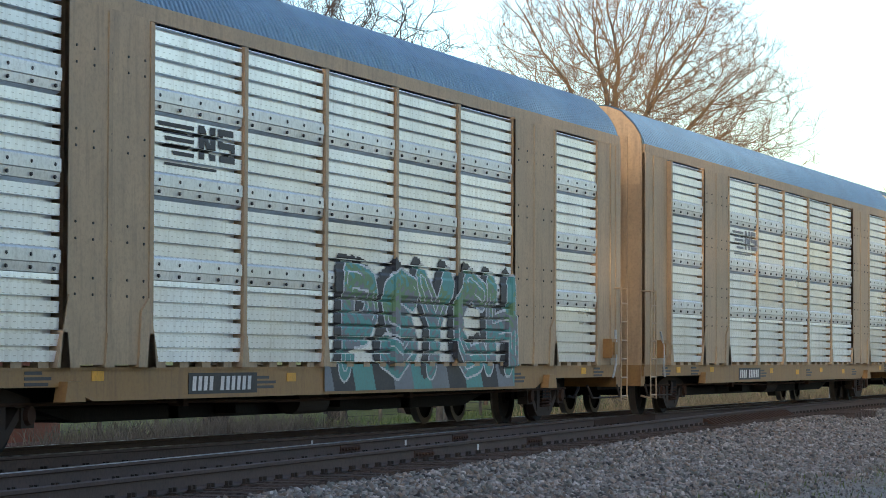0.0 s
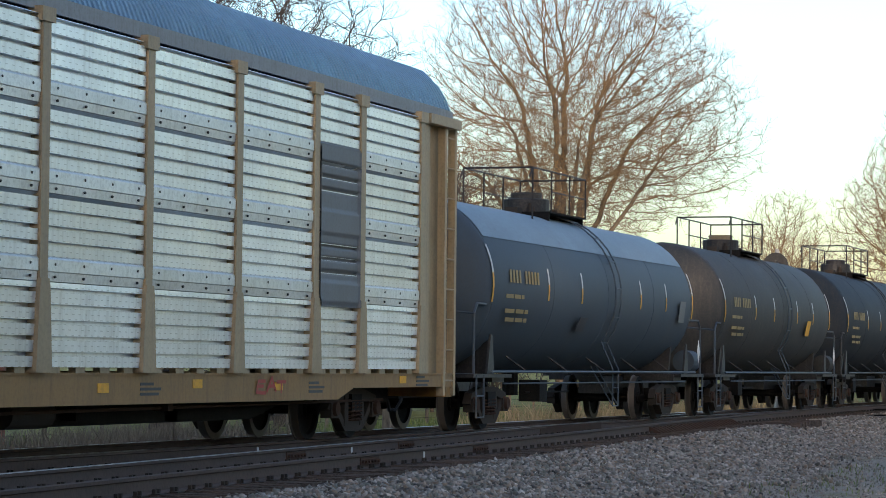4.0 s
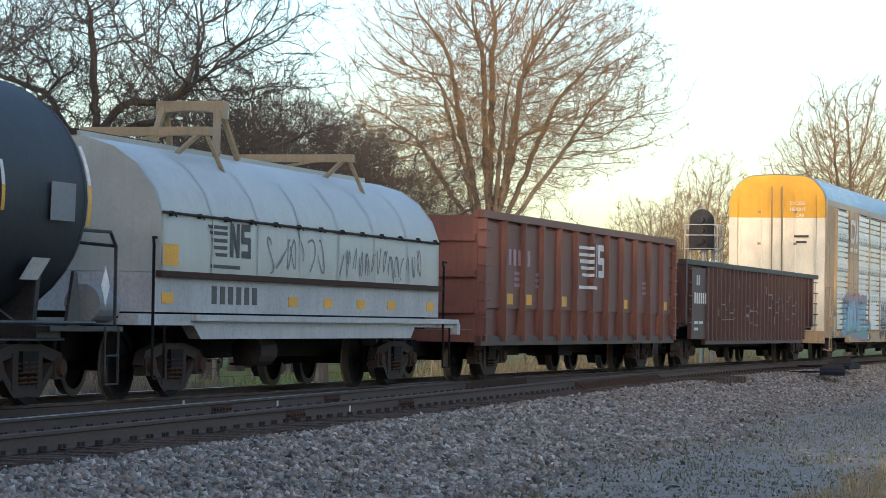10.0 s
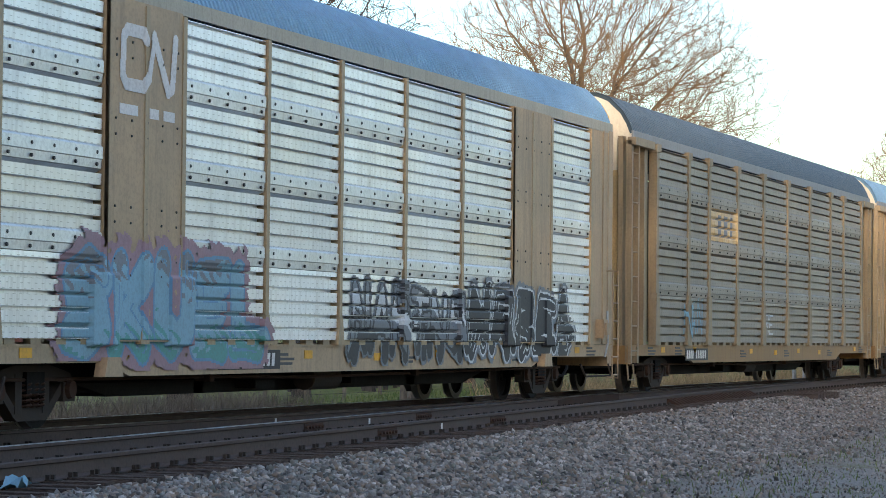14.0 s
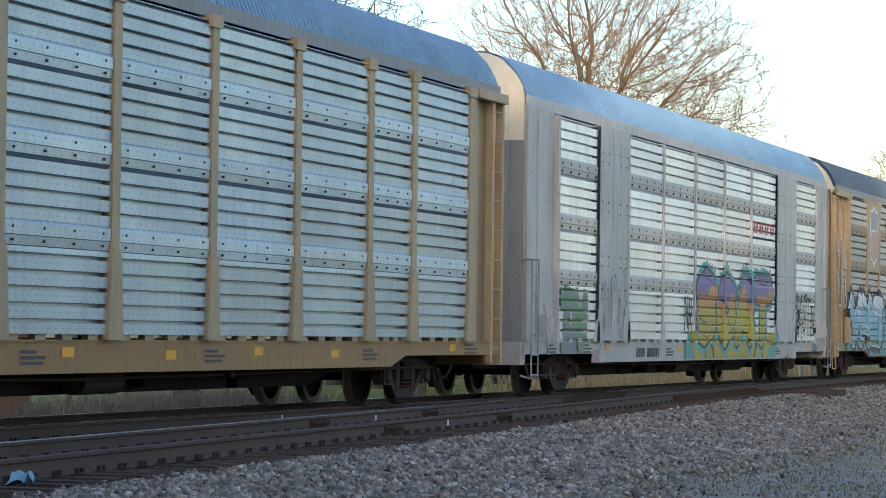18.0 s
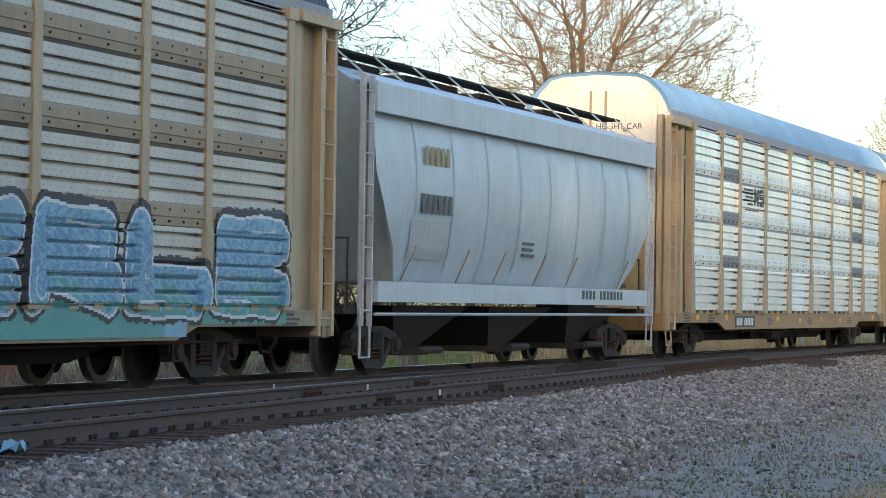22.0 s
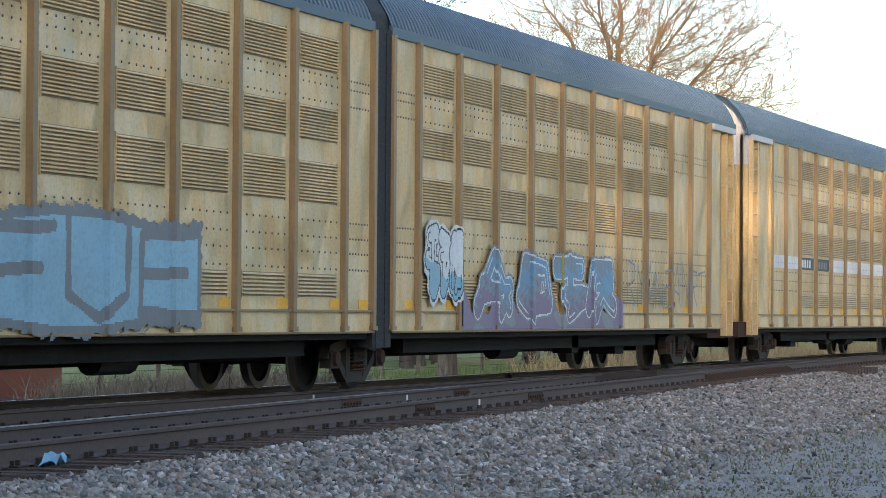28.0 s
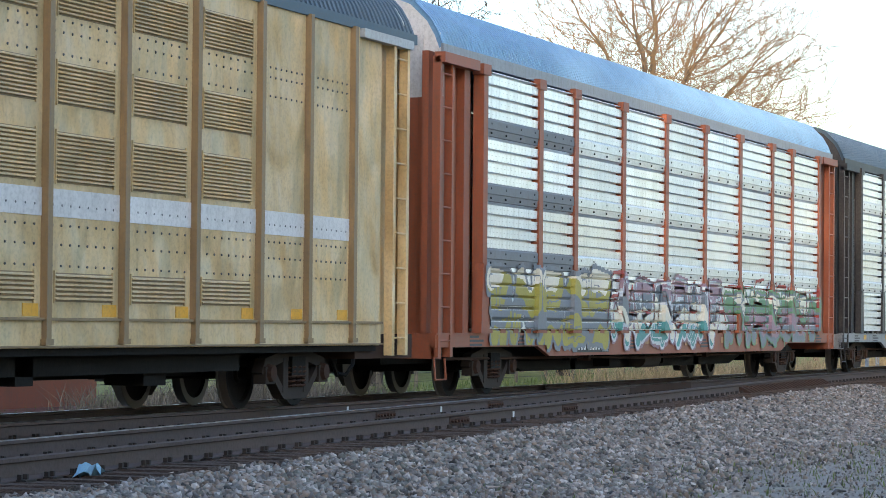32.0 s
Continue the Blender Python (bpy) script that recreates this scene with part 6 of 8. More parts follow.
def gondola_dark(x0, L):
    car = thing("gondola", "low dark maroon mill gondola with many close-set ribs and white scrawls", "gondola car", group="freight train cars")
    a, b = 0.65, L - 0.85
    zt, zb = 2.58, 0.66
    ia, ib = a + 2.7, b - 2.6
    for y in (0.10, 2.88):
        part("side_plate", Shape().prism([(a, 1.12), (ia - 0.5, 1.05), (ia, zb), (ib, zb), (ib + 0.5, 1.05), (b, 1.12), (b, zt), (a, zt)], y, y + 0.06, "y").mesh("side_plate", PAL["maroon"]), car)
    for x in (a, b - 0.08):
        part("end_plate", Shape().box(x, 0.16, 1.0, x + 0.08, 2.88, zt).mesh("end_plate", PAL["maroon"]), car)
    part("floor", Shape().box(a, 0.16, 1.05, b, 2.88, 1.15).mesh("floor", PAL["maroon"]), car)
    for y in (0.06, 2.98):
        part("top_chord", shared(("k_chord", y), lambda: Shape().box(a - 0.05, y - 0.10, zt - 0.02, b + 0.05, y + 0.10, zt + 0.10), "black"), car)
        part("bottom_sill", shared(("k_sill", y), lambda: Shape().prism([(ia - 0.05, zb - 0.05), (ib + 0.05, zb - 0.05), (ib, zb + 0.10), (ia, zb + 0.10)], y - 0.05, y + 0.05, "y"), "maroon"), car)
    n = 26
    for i in range(n + 1):
        x = ia + (ib - ia) * i / n
        part("rib", shared("k_rib", lambda: Shape().prism([(-0.09, 0.11), (0.09, 0.11), (0.05, -0.05), (-0.05, -0.05)], zb + 0.05, zt, "z"), "maroon"), car, (x, 0, 0))
        if i < n and i % 2 == 0:
            part("far_rib", shared("k_far_rib", lambda: Shape().box(-0.08, 2.93, zb + 0.05, 0.08, 3.08, zt), "maroon"), car, (x, 0, 0))
        if i < n:
            part("corrugation", shared("k_corr", lambda: [s := Shape(), [s.box(0.1, 0.07, zb + 0.2 + k * 0.3, (ib - ia) / n - 0.1, 0.11, zb + 0.34 + k * 0.3) for k in range(6)], s][2], "maroon"), car, (x, 0, 0))
        if i % 3 == 1:
            part("reflector", shared("k_reflector", lambda: plate(0.34, 0.14), "mark"), car, (x + 0.15, 0.07, 0.78))
    for x in (a + 0.1, ib + 0.9, ib + 1.7):
        part("end_stake", shared("k_stake", lambda: Shape().box(-0.09, -0.02, 1.1, 0.09, 0.11, zt), "maroon"), car, (x, 0, 0))
    part("number_panel", shared("k_panel", lambda: Shape().box(0, 0.0, 0.75, 2.2, 0.1, 2.5), "maroon"), car, (a + 0.85, 0, 0))
    part("number", shared("k_number", lambda: char_bars(6, 1.6, 0.27, 0.0), "bars"), car, (a + 1.15, -0.002, 1.62), "white number")
    part("stencil", shared("k_stencil", lambda: Shape().box(0, -0.004, 0, 0.5, 0, 0.07).box(0.6, -0.004, 0, 1.1, 0, 0.07).box(0.0, -0.004, -0.16, 0.5, 0, -0.09).box(0.25, -0.004, 0.95, 0.42, 0, 1.2).box(0.5, -0.004, 0.95, 0.67, 0, 1.2), "white_spray"), car, (a + 1.15, -0.002, 1.12))
    grabs(car, "k_grab", 0.4, 1.3, 5, "maroon", (a + 0.25, 0.02, 1.15))
    grabs(car, "k_grab", 0.4, 1.3, 5, "maroon", (b - 0.5, 0.02, 1.15))
    part("underframe", Shape().box(0.7, 1.2, 0.48, L - 0.7, 1.84, 1.05).mesh("underframe", PAL["iron"]), car)
    rel = lambda x, z: np.where(np.abs(((x - ia) / (ib - ia) * n + 0.5) % 1 - 0.5) * (ib - ia) / n < 0.1, 0.05, -0.06)
    for k, (x, w, h) in enumerate(((5.2, 2.2, 0.5), (9.0, 1.8, 0.6), (12.2, 2.2, 0.9), (15.0, 2.0, 0.9))):
        tag(car, rel, 20 + k, (x, 1.15, x + w, 1.15 + h), 2, 0.011, "grey_spray", "thin pale scrawled graffiti")
    for i in range(11):
        x = ia + (ib - ia) * (i * 2.4) / n
        part("chalk_streak", shared("streak", lambda: Shape().box(0, -0.056, 0, 0.035, -0.05, 0.22), "grey_spray"), car, (x - 0.03, 0, 0.95 + (i * 0.37) % 1.2))
    truck(car, a + 1.75)
    truck(car, b - 1.75)
    couplers(car, L)
    CARS.append((car, x0, L))
    return car


def coil_car(x0, L):
    car = thing("coil_car", "pale grey coil car under a rounded sheet-metal cover", "coil car", group="freight train cars")
    a, b = 1.0, L - 1.6
    hood = [(-0.02, 1.67), (-0.02, 2.42), (0.10, 2.75), (0.34, 3.06), (0.66, 3.28), (1.05, 3.40), (1.52, 3.44), (1.99, 3.40), (2.38, 3.28), (2.70, 3.06), (2.94, 2.75), (3.06, 2.42), (3.06, 1.67)]
    part("cover", Shape().prism(hood, a, b).mesh("cover", PAL["cover"], 35), car, label="rounded pale cover with rust streaks")
    for i in range(8):
        x = a + 0.05 + (b - a - 0.1) * i / 7
        part("cover_rib", shared("c_rib", lambda: Shape().rings([[(s, y + (y - 1.52) * 0.010, z + 0.012) for y, z in hood] for s in (-0.02, 0.02)], closed=False), "cover"), car, (x, 0, 0))
    part("cover_seam", shared("c_seam", lambda: Shape().rod((a, -0.05, 2.43), (b, -0.05, 2.40), 0.018, 6), "iron_grey"), car)
    for i in range(13):
        part("clamp", shared("c_clamp", lambda: Shape().box(-0.03, -0.07, -0.035, 0.03, -0.02, 0.035).rod((0, -0.07, 0.02), (0.09, -0.08, -0.04), 0.012, 5), "iron_grey"), car, (a + 0.3 + i * (b - a - 0.6) / 12, 0, 2.42))
    for x in (a + 3.2, b - 3.0):
        part("lifting_frame", shared("c_lift", lambda: Shape().box(-0.08, 0.55, 3.62, 0.08, 2.49, 3.74).rod((0.0, 0.62, 3.66), (0.25, 0.42, 3.05), 0.035, 4).rod((0.0, 2.42, 3.66), (0.25, 2.62, 3.05), 0.035, 4).rod((-0.5, 0.9, 3.3), (0, 0.7, 3.66), 0.04, 4).rod((-0.5, 2.1, 3.3), (0, 2.3, 3.66), 0.04, 4).rod((-0.05, 1.0, 3.66), (-0.05, 2.0, 3.5), 0.03, 4), "tan"), car, (x, 0, 0), "steel lifting bracket")
    part("lifting_arch", Shape().rod((a + 4.6, 1.0, 3.42), (a + 4.9, 1.1, 4.15), 0.06, 6).rod((a + 4.6, 2.04, 3.42), (a + 4.9, 1.94, 4.15), 0.06, 6).rod((a + 5.5, 1.0, 3.42), (a + 5.0, 1.1, 4.15), 0.05, 6).rod((a + 5.5, 2.04, 3.42), (a + 5.0, 1.94, 4.15), 0.05, 6).prism([(1.0, 3.98), (1.2, 4.08), (1.52, 4.1), (1.84, 4.08), (2.04, 3.98), (2.04, 4.24), (1.0, 4.24)], a + 4.85, a + 5.1).mesh("lifting_arch", PAL["tan"]), car, label="rusty tan lifting arch")
    part("lifting_arch", Shape().box(a - 0.2, 1.3, 3.40, a + 3.0, 1.7, 3.52).mesh("lifting_arch", PAL["rust"]), car)
    part("roof_strip", Shape().box(a + 0.3, 1.25, 3.43, b - 0.2, 1.79, 3.50).mesh("roof_strip", PAL["cover"]), car)
    part("trough", Shape().prism([(0.0, 1.15), (0.0, 1.6), (0.04, 1.66), (3.0, 1.66), (3.04, 1.6), (3.04, 1.15)], a - 0.15, b + 0.1).mesh("trough", PAL["lightgrey"]), car)
    part("trough_rim", Shape().box(a - 0.1, -0.08, 1.60, b + 0.1, 0.0, 1.68).mesh("trough_rim", PAL["rust"]), car)
    part("side_beam", Shape().prism([(a + 1.1, 1.12), (b - 1.0, 1.12), (b - 1.4, 0.80), (a + 1.6, 0.80)], 0.024, 0.2, "y").mesh("side_beam", PAL["lightgrey"]), car)
    part("side_sill", Shape().box(a - 0.6, 0.02, 0.98, b + 0.8, 0.3, 1.125).mesh("side_sill", PAL["lightgrey"]), car)
    part("side_rail", Shape().box(a + 1.2, -0.06, 1.04, b + 1.2, 0.016, 1.12).mesh("side_rail", PAL["lightgrey"]), car)
    part("underframe", Shape().box(0.7, 1.2, 0.5, L - 0.7, 1.84, 1.0).box(a, 0.2, 0.95, b, 2.84, 1.15).mesh("underframe", PAL["iron"]), car)
    part("air_tank", shared("c_tank", lambda: Shape().turned([(0, 0.05), (0.05, 0.23), (0.75, 0.23), (0.8, 0.05)], (0, 0.5, 0.62), "x", 18), "iron_grey"), car, (a + 4.6, 0, 0))
    part("walkway", Shape().box(b + 0.1, 0.0, 0.98, L - 0.35, 3.04, 1.06).box(L - 0.5, -0.05, 0.86, L - 0.3, 0.1, 1.06).mesh("walkway", PAL["lightgrey"]), car)
    part("walkway", Shape().box(0.35, 0.0, 0.98, a, 3.04, 1.06).mesh("walkway", PAL["lightgrey"]), car)
    for i, x in enumerate((a + 0.1, a + 5.0, a + 6.6, a + 8.2, a + 9.8, b - 0.6)):
        part("reflector", shared("c_reflector", lambda: plate(0.4, 0.14) if True else None, "mark"), car, (x, -0.002, 1.26))
    part("label_patch", shared("c_patch", lambda: plate(0.55, 0.28), "mark"), car, (a + 0.05, -0.024, 1.75))
    part("number", shared("c_number", lambda: char_bars(6, 1.9, 0.24, 0.0), "darkbars"), car, (a + 1.9, -0.002, 1.27))
    flat = lambda x, z: np.where(z > 1.66, 0.02, 0.0) + 0 * x
    horse_bars(car, flat, a + 1.6, 1.72, 1.75, 0.66)
    tag(car, flat, 31, (a + 3.9, 1.75, a + 6.6, 2.40), 6, 0.0168, "grey_spray", "grey outlined graffiti letters")
    tag(car, flat, 32, (a + 7.2, 1.75, a + 11.6, 2.2), 14, 0.0165, "grey_spray", "thin grey scrawled graffiti")
    for x in (0.75, L - 1.3):
        part("handrail", shared("c_handrail", lambda: Shape().path([(0, 0, 0.95), (0, 0, 2.0), (0.1, 0.05, 2.1), (0.5, 0.1, 2.1)], 0.02), "iron"), car, (x, -0.03, 0))
        part("step", shared("c_step", lambda: Shape().path([(0, 0, 0.98), (0, 0, 0.3), (0.4, 0, 0.3), (0.4, 0, 0.98)], 0.018), "iron"), car, (x, -0.03, 0))
    truck(car, a + 1.45)
    truck(car, b - 1.2)
    couplers(car, L)
    CARS.append((car, x0, L))
    return car


def hopper_car(x0, L):
    car = thing("covered_hopper", "curved-sided pale grey covered hopper with rust stains", "hopper car", group="freight train cars")
    a, b = 1.3, L - 0.6
    side = [(0.28, 1.40), (0.10, 1.9), (0.02, 2.5), (0.0, 3.0), (0.04, 3.5), (0.12, 3.9), (0.30, 4.25), (0.75, 4.55), (1.52, 4.66)]
    prof = side + [(3.04 - y, z) for y, z in side[::-1][1:]]
    ends = []
    for x, k in ((a, 0.0), (a + 0.02, 0.0), (b - 0.02, 0.0), (b, 0.0)):
        ends.append([(x + ((1.6 * max(0, (2.9 - z) / 1.5)) if x < L / 2 else -(1.6 * max(0, (2.9 - z) / 1.5))), y, z) for y, z in prof])
    part("body", Shape().rings(ends).mesh("body", PAL["hopper"], 40), car, label="curved grey steel body")
    part("top_chord", Shape().box(a - 0.05, -0.03, 3.85, b + 0.05, 0.10, 4.28).prism([(0.10, 4.28), (-0.03, 4.28), (0.25, 4.42), (0.4, 4.40)], a - 0.05, b + 0.05).mesh("top_chord", PAL["hopper"]), car)
    for i in range(1, 9):
        x = a + (b - a) * i / 9
        part("side_seam", shared("h_seam", lambda: Shape().rings([[(s, y - 0.012, z) for y, z in side[:6]] for s in (-0.025, 0.025)], closed=False), "hopper"), car, (x, 0, 0))
    for x in (a + 1.9, a + 4.6, a + 6.6, a + 9.0, a + 11.1, b - 1.8):
        part("rust_streak", shared("h_streak", lambda: Shape().rod((0, 0.265, 1.42), (0.16, 0.075, 1.95), 0.014, 5), "sill_ochre"), car, (x, 0, 0), "short rusty weld streak")
    part("side_sill", Shape().box(a + 0.2, 0.02, 1.10, b - 0.1, 0.20, 1.40).mesh("side_sill", PAL["hopper"]), car)
    part("running_rail", shared("h_rail", lambda: Shape().rod((a, 0.0, 0.92), (b, 0.0, 0.92), 0.025), "lightgrey"), car)
    run = Shape().box(a - 0.3, 0.75, 4.78, b + 0.2, 1.15, 4.82)
    part("running_board", run.mesh("running_board", PAL["iron"]), car)
    for i in range(10):
        x = a + 0.2 + i * (b - a - 0.4) / 9
        part("board_bracket", shared("h_bracket", lambda: Shape().rod((0, 0.75, 4.80), (0.04, 0.25, 4.38), 0.016, 5), "hopper"), car, (x, 0, 0))
    for i in range(4):
        part("roof_hatch", shared("h_hatch", lambda: Shape().box(-1.4, 1.25, 4.62, 1.4, 1.85, 4.78), "iron_grey"), car, (a + 2.2 + i * (b - a - 4.4) / 3, 0, 0))
    for i in range(3):
        x = a + 3.4 + i * (b - a - 6.8) / 2
        part("discharge_gate", shared("h_gate", lambda: Shape().rings([[(-1.9, 0.25, 1.05), (1.9, 0.25, 1.05), (1.9, 2.79, 1.05), (-1.9, 2.79, 1.05)], [(-0.5, 0.7, 0.38), (0.5, 0.7, 0.38), (0.5, 2.34, 0.38), (-0.5, 2.34, 0.38)]]).box(-0.6, 0.5, 0.28, 0.6, 2.5, 0.38).rod((-0.55, 0.3, 0.36), (0.55, 0.3, 0.36), 0.06, 8), "iron_grey"), car, (x, 0, 0))
    part("end_slope", Shape().prism([(1.1, 1.0), (3.0, 1.0), (2.9, 1.2), (1.3, 2.9)], 1.2, 1.84, "y").mesh("end_slope", PAL["iron_grey"]), car)
    part("end_slope", Shape().prism([(L - 0.5, 1.0), (L - 2.6, 1.0), (L - 2.4, 1.2), (L - 0.7, 2.9)], 1.2, 1.84, "y").mesh("end_slope", PAL["iron_grey"]), car)
    for x, sg in ((0.75, 1), (L - 0.95, -1)):
        part("ladder", shared("h_ladder", lambda: ladder_shape(0.42, 3.6, 8, 0.045, 0.06), "lightgrey"), car, (x, 0.05, 0.75), "grey end ladder")
        part("end_platform", shared("h_platform", lambda: Shape().box(-0.5, 0.1, 0.92, 0.6, 2.94, 1.04).path([(-0.35, 0.1, 1.0), (-0.35, 0.1, 2.0), (-0.35, 2.94, 2.0), (-0.35, 2.94, 1.0)], 0.02), "iron_grey"), car, (x, 0, 0))
        part("step", shared("h_step", lambda: Shape().path([(0, 0, 1.0), (0, 0, 0.3), (0.42, 0, 0.3), (0.42, 0, 1.0)], 0.02), "lightgrey"), car, (x, 0.03, 0))
        truck(car, x + sg * 1.55)
    bowl = lambda x, z: -np.interp(z, [p[1] for p in side], [p[0] for p in side]) + 0 * x
    sprayed(car, "patch", (a + 1.7, 1.75, a + 3.6, 2.35), lambda x, z: np.zeros(x.shape, int), ["lightgrey"], bowl, "pale repainted patch", 0.05, 0.05, 0.016)
    part("number", shared("h_number", lambda: char_bars(6, 1.6, 0.30, 0.0), "darkbars"), car, (a + 2.05, -0.014, 2.45), "black number")
    part("number", shared("h_number2", lambda: char_bars(5, 1.3, 0.28, 0.0), "goldbars"), car, (a + 2.2, -0.012, 3.2))
    part("stencil", shared("h_stencil", lambda: char_bars(12, 3.0, 0.16, 0.0), "darkbars"), car, (b - 5.2, 0.015, 1.20))
    part("stencil", shared("h_stencil2", lambda: Shape().box(0, 0, 0, 0.7, 0.05, 0.05).box(0, 0, 0.1, 0.6, 0.05, 0.15).box(0, 0, 0.2, 0.7, 0.05, 0.25), "darkbars"), car, (a + 7.7, 0.06, 1.9))
    couplers(car, L)
    CARS.append((car, x0, L))
    return car


# -- bare trees --
def crown_points(rng, n, rx, zc, up, down, lumps, hollow=0.55):
    """Places in a lumpy crown that the twigs reach for, thicker towards its outside."""
    d = rng.normal(size=(n, 3))
    d /= np.linalg.norm(d, axis=1)[:, None]
    out = np.ones(n)
    for _ in range(lumps):
        c = rng.normal(size=3)
        c /= np.linalg.norm(c)
        out += rng.uniform(-0.26, 0.11) * np.clip((d @ c - 0.55) / 0.45, 0, 1)
    r = rng.random(n) ** hollow * out * (1 + 0.05 * rng.normal(size=n))
    p = d * r[:, None]
    return np.stack([p[:, 0] * rx, p[:, 1] * rx, zc + np.where(p[:, 2] > 0, p[:, 2] * up, p[:, 2] * down)], 1)


def grown(seed, rx, zc, up, down, stems, n=2600, step=0.38, kill=0.75, reach=5.0, wild=0.18, lift=0.10, lumps=26, tip=0.009, power=2.35, twigs=3, twig_len=0.8, sag=0.0, girth=0.0):
    """Grows a bare tree towards the places of its crown, then sets fine twigs on its thin branches. Gives rows of start, end, radii and level."""
    rng = np.random.default_rng(seed)
    goal = crown_points(rng, n, rx, zc, up, down, lumps)
    pos, par = [], []
    for line in stems:
        last = -1
        pts = [np.array(p, float) for p in line]
        for i, (p, q) in enumerate(zip(pts, pts[1:])):
            k = max(1, int(np.linalg.norm(q - p) / step))
            for j in range(k if i or not pos else k):
                u = p + (q - p) * j / k + rng.normal(0, 0.035 * (i > 0 or j > 0), 3)
                if last < 0 and pos:
                    last = int(np.argmin(np.linalg.norm(np.array(pos) - u, axis=1)))
                    if np.linalg.norm(pos[last] - u) < step * 0.7:
                        continue
                pos.append(u)
                par.append(last)
                last = len(pos) - 1
    P = np.array(pos)
    par = list(par)
    near = np.full(len(goal), 1e9)
    who = np.zeros(len(goal), int)

    def refresh(lo):
        fresh = P[lo:]
        for k in range(0, len(fresh), 400):
            d = np.linalg.norm(goal[:, None] - fresh[None, k:k + 400], axis=2)
            j = d.argmin(1)
            m = d[np.arange(len(goal)), j]
            better = m < near
            near[better], who[better] = m[better], lo + k + j[better]
    refresh(0)
    for turn in range(150):
        live = (near < reach) & (near > kill)
        if live.sum() < 12 or len(P) > 16000:
            break
        pull = np.zeros((len(P), 3))
        v = goal[live] - P[who[live]]
        np.add.at(pull, who[live], v / np.linalg.norm(v, axis=1)[:, None])
        grow = np.flatnonzero(np.abs(pull).sum(1) > 0)
        d = pull[grow] / np.linalg.norm(pull[grow], axis=1)[:, None] + rng.normal(0, wild, (len(grow), 3)) + np.array([0, 0, lift])
        up_ = np.array([P[i] - P[par[i]] if par[i] >= 0 else (0, 0, 1) for i in grow])
        up_ /= np.linalg.norm(up_, axis=1)[:, None] + 1e-9
        d = d + 0.55 * up_
        d /= np.linalg.norm(d, axis=1)[:, None]
        lo = len(P)
        P = np.concatenate([P, P[grow] + d * step])
        par += list(grow)
        goal_keep = near > kill
        goal, near, who = goal[goal_keep], near[goal_keep], who[goal_keep]
        refresh(lo)
    par = np.array(par)
    N = len(P)
    flow = np.zeros(N)
    tips = np.ones(N, bool)
    tips[par[par >= 0]] = False
    flow[tips] = tip ** power
    for i in range(N - 1, -1, -1):
        if par[i] >= 0:
            flow[par[i]] += flow[i]
    R = flow ** (1 / power)
    has = par >= 0
    seg = [(P[par[i]], P[i], R[par[i]] if R[par[i]] < R[i] * 1.6 else R[i] * 1.25, R[i], 0 if R[i] > 0.045 else 2) for i in np.flatnonzero(has)]
    for line in stems:
        p0 = np.array(line[0], float)
        i = int(np.argmin(np.linalg.norm(P - p0, axis=1)))
        if p0[2] < 0.5:
            j, far = i, 0.0
            while far < 4.0:
                kids = np.flatnonzero(par == j)
                if not len(kids):
                    break
                m = kids[np.argmax(R[kids])]
                far += float(np.linalg.norm(P[m] - P[j]))
                R[m] = max(R[m], girth * (1 - 0.07 * far))
                j = m
            R[i] = max(R[i], girth)
            seg = [(P[par[q]], P[q], R[par[q]] if R[par[q]] < R[q] * 1.6 else R[q] * 1.25, R[q], 0 if R[q] > 0.045 else 2) for q in np.flatnonzero(has)]
            seg.append((P[i] - np.array([0, 0, 0.4]), P[i], R[i] * 1.35, R[i] * 1.05, 0))
    # twigs: short crooked shoots, each with a side shoot
    thin = np.flatnonzero(has & (R < tip * 3.2))
    along = P[thin] - P[par[thin]]
    along /= np.linalg.norm(along, axis=1)[:, None]
    for k in range(twigs):
        m = rng.random(len(thin)) < 0.85
        base, d0 = P[thin[m]], along[m]
        d = d0 + rng.normal(0, 0.62, base.shape) + np.array([0, 0, 0.18 - sag])
        d /= np.linalg.norm(d, axis=1)[:, None]
        ln = twig_len * rng.uniform(0.45, 1.2, len(base))
        p = base
        for j in range(3):
            d = d + rng.normal(0, 0.20, d.shape) + np.array([0, 0, 0.07])
            d /= np.linalg.norm(d, axis=1)[:, None]
            q = p + d * (ln / 3)[:, None]
            r1, r2 = tip * (0.85 - 0.2 * j), tip * (0.65 - 0.2 * j)
            seg += [(x, y, r1, r2, 3) for x, y in zip(p, q)]
            if j < 2:
                e = d + rng.normal(0, 0.75, d.shape)
                e /= np.linalg.norm(e, axis=1)[:, None]
                seg += [(x, y, r2, tip * 0.3, 3) for x, y in zip(q, q + e * (ln * 0.42)[:, None])]
            p = q
    return seg


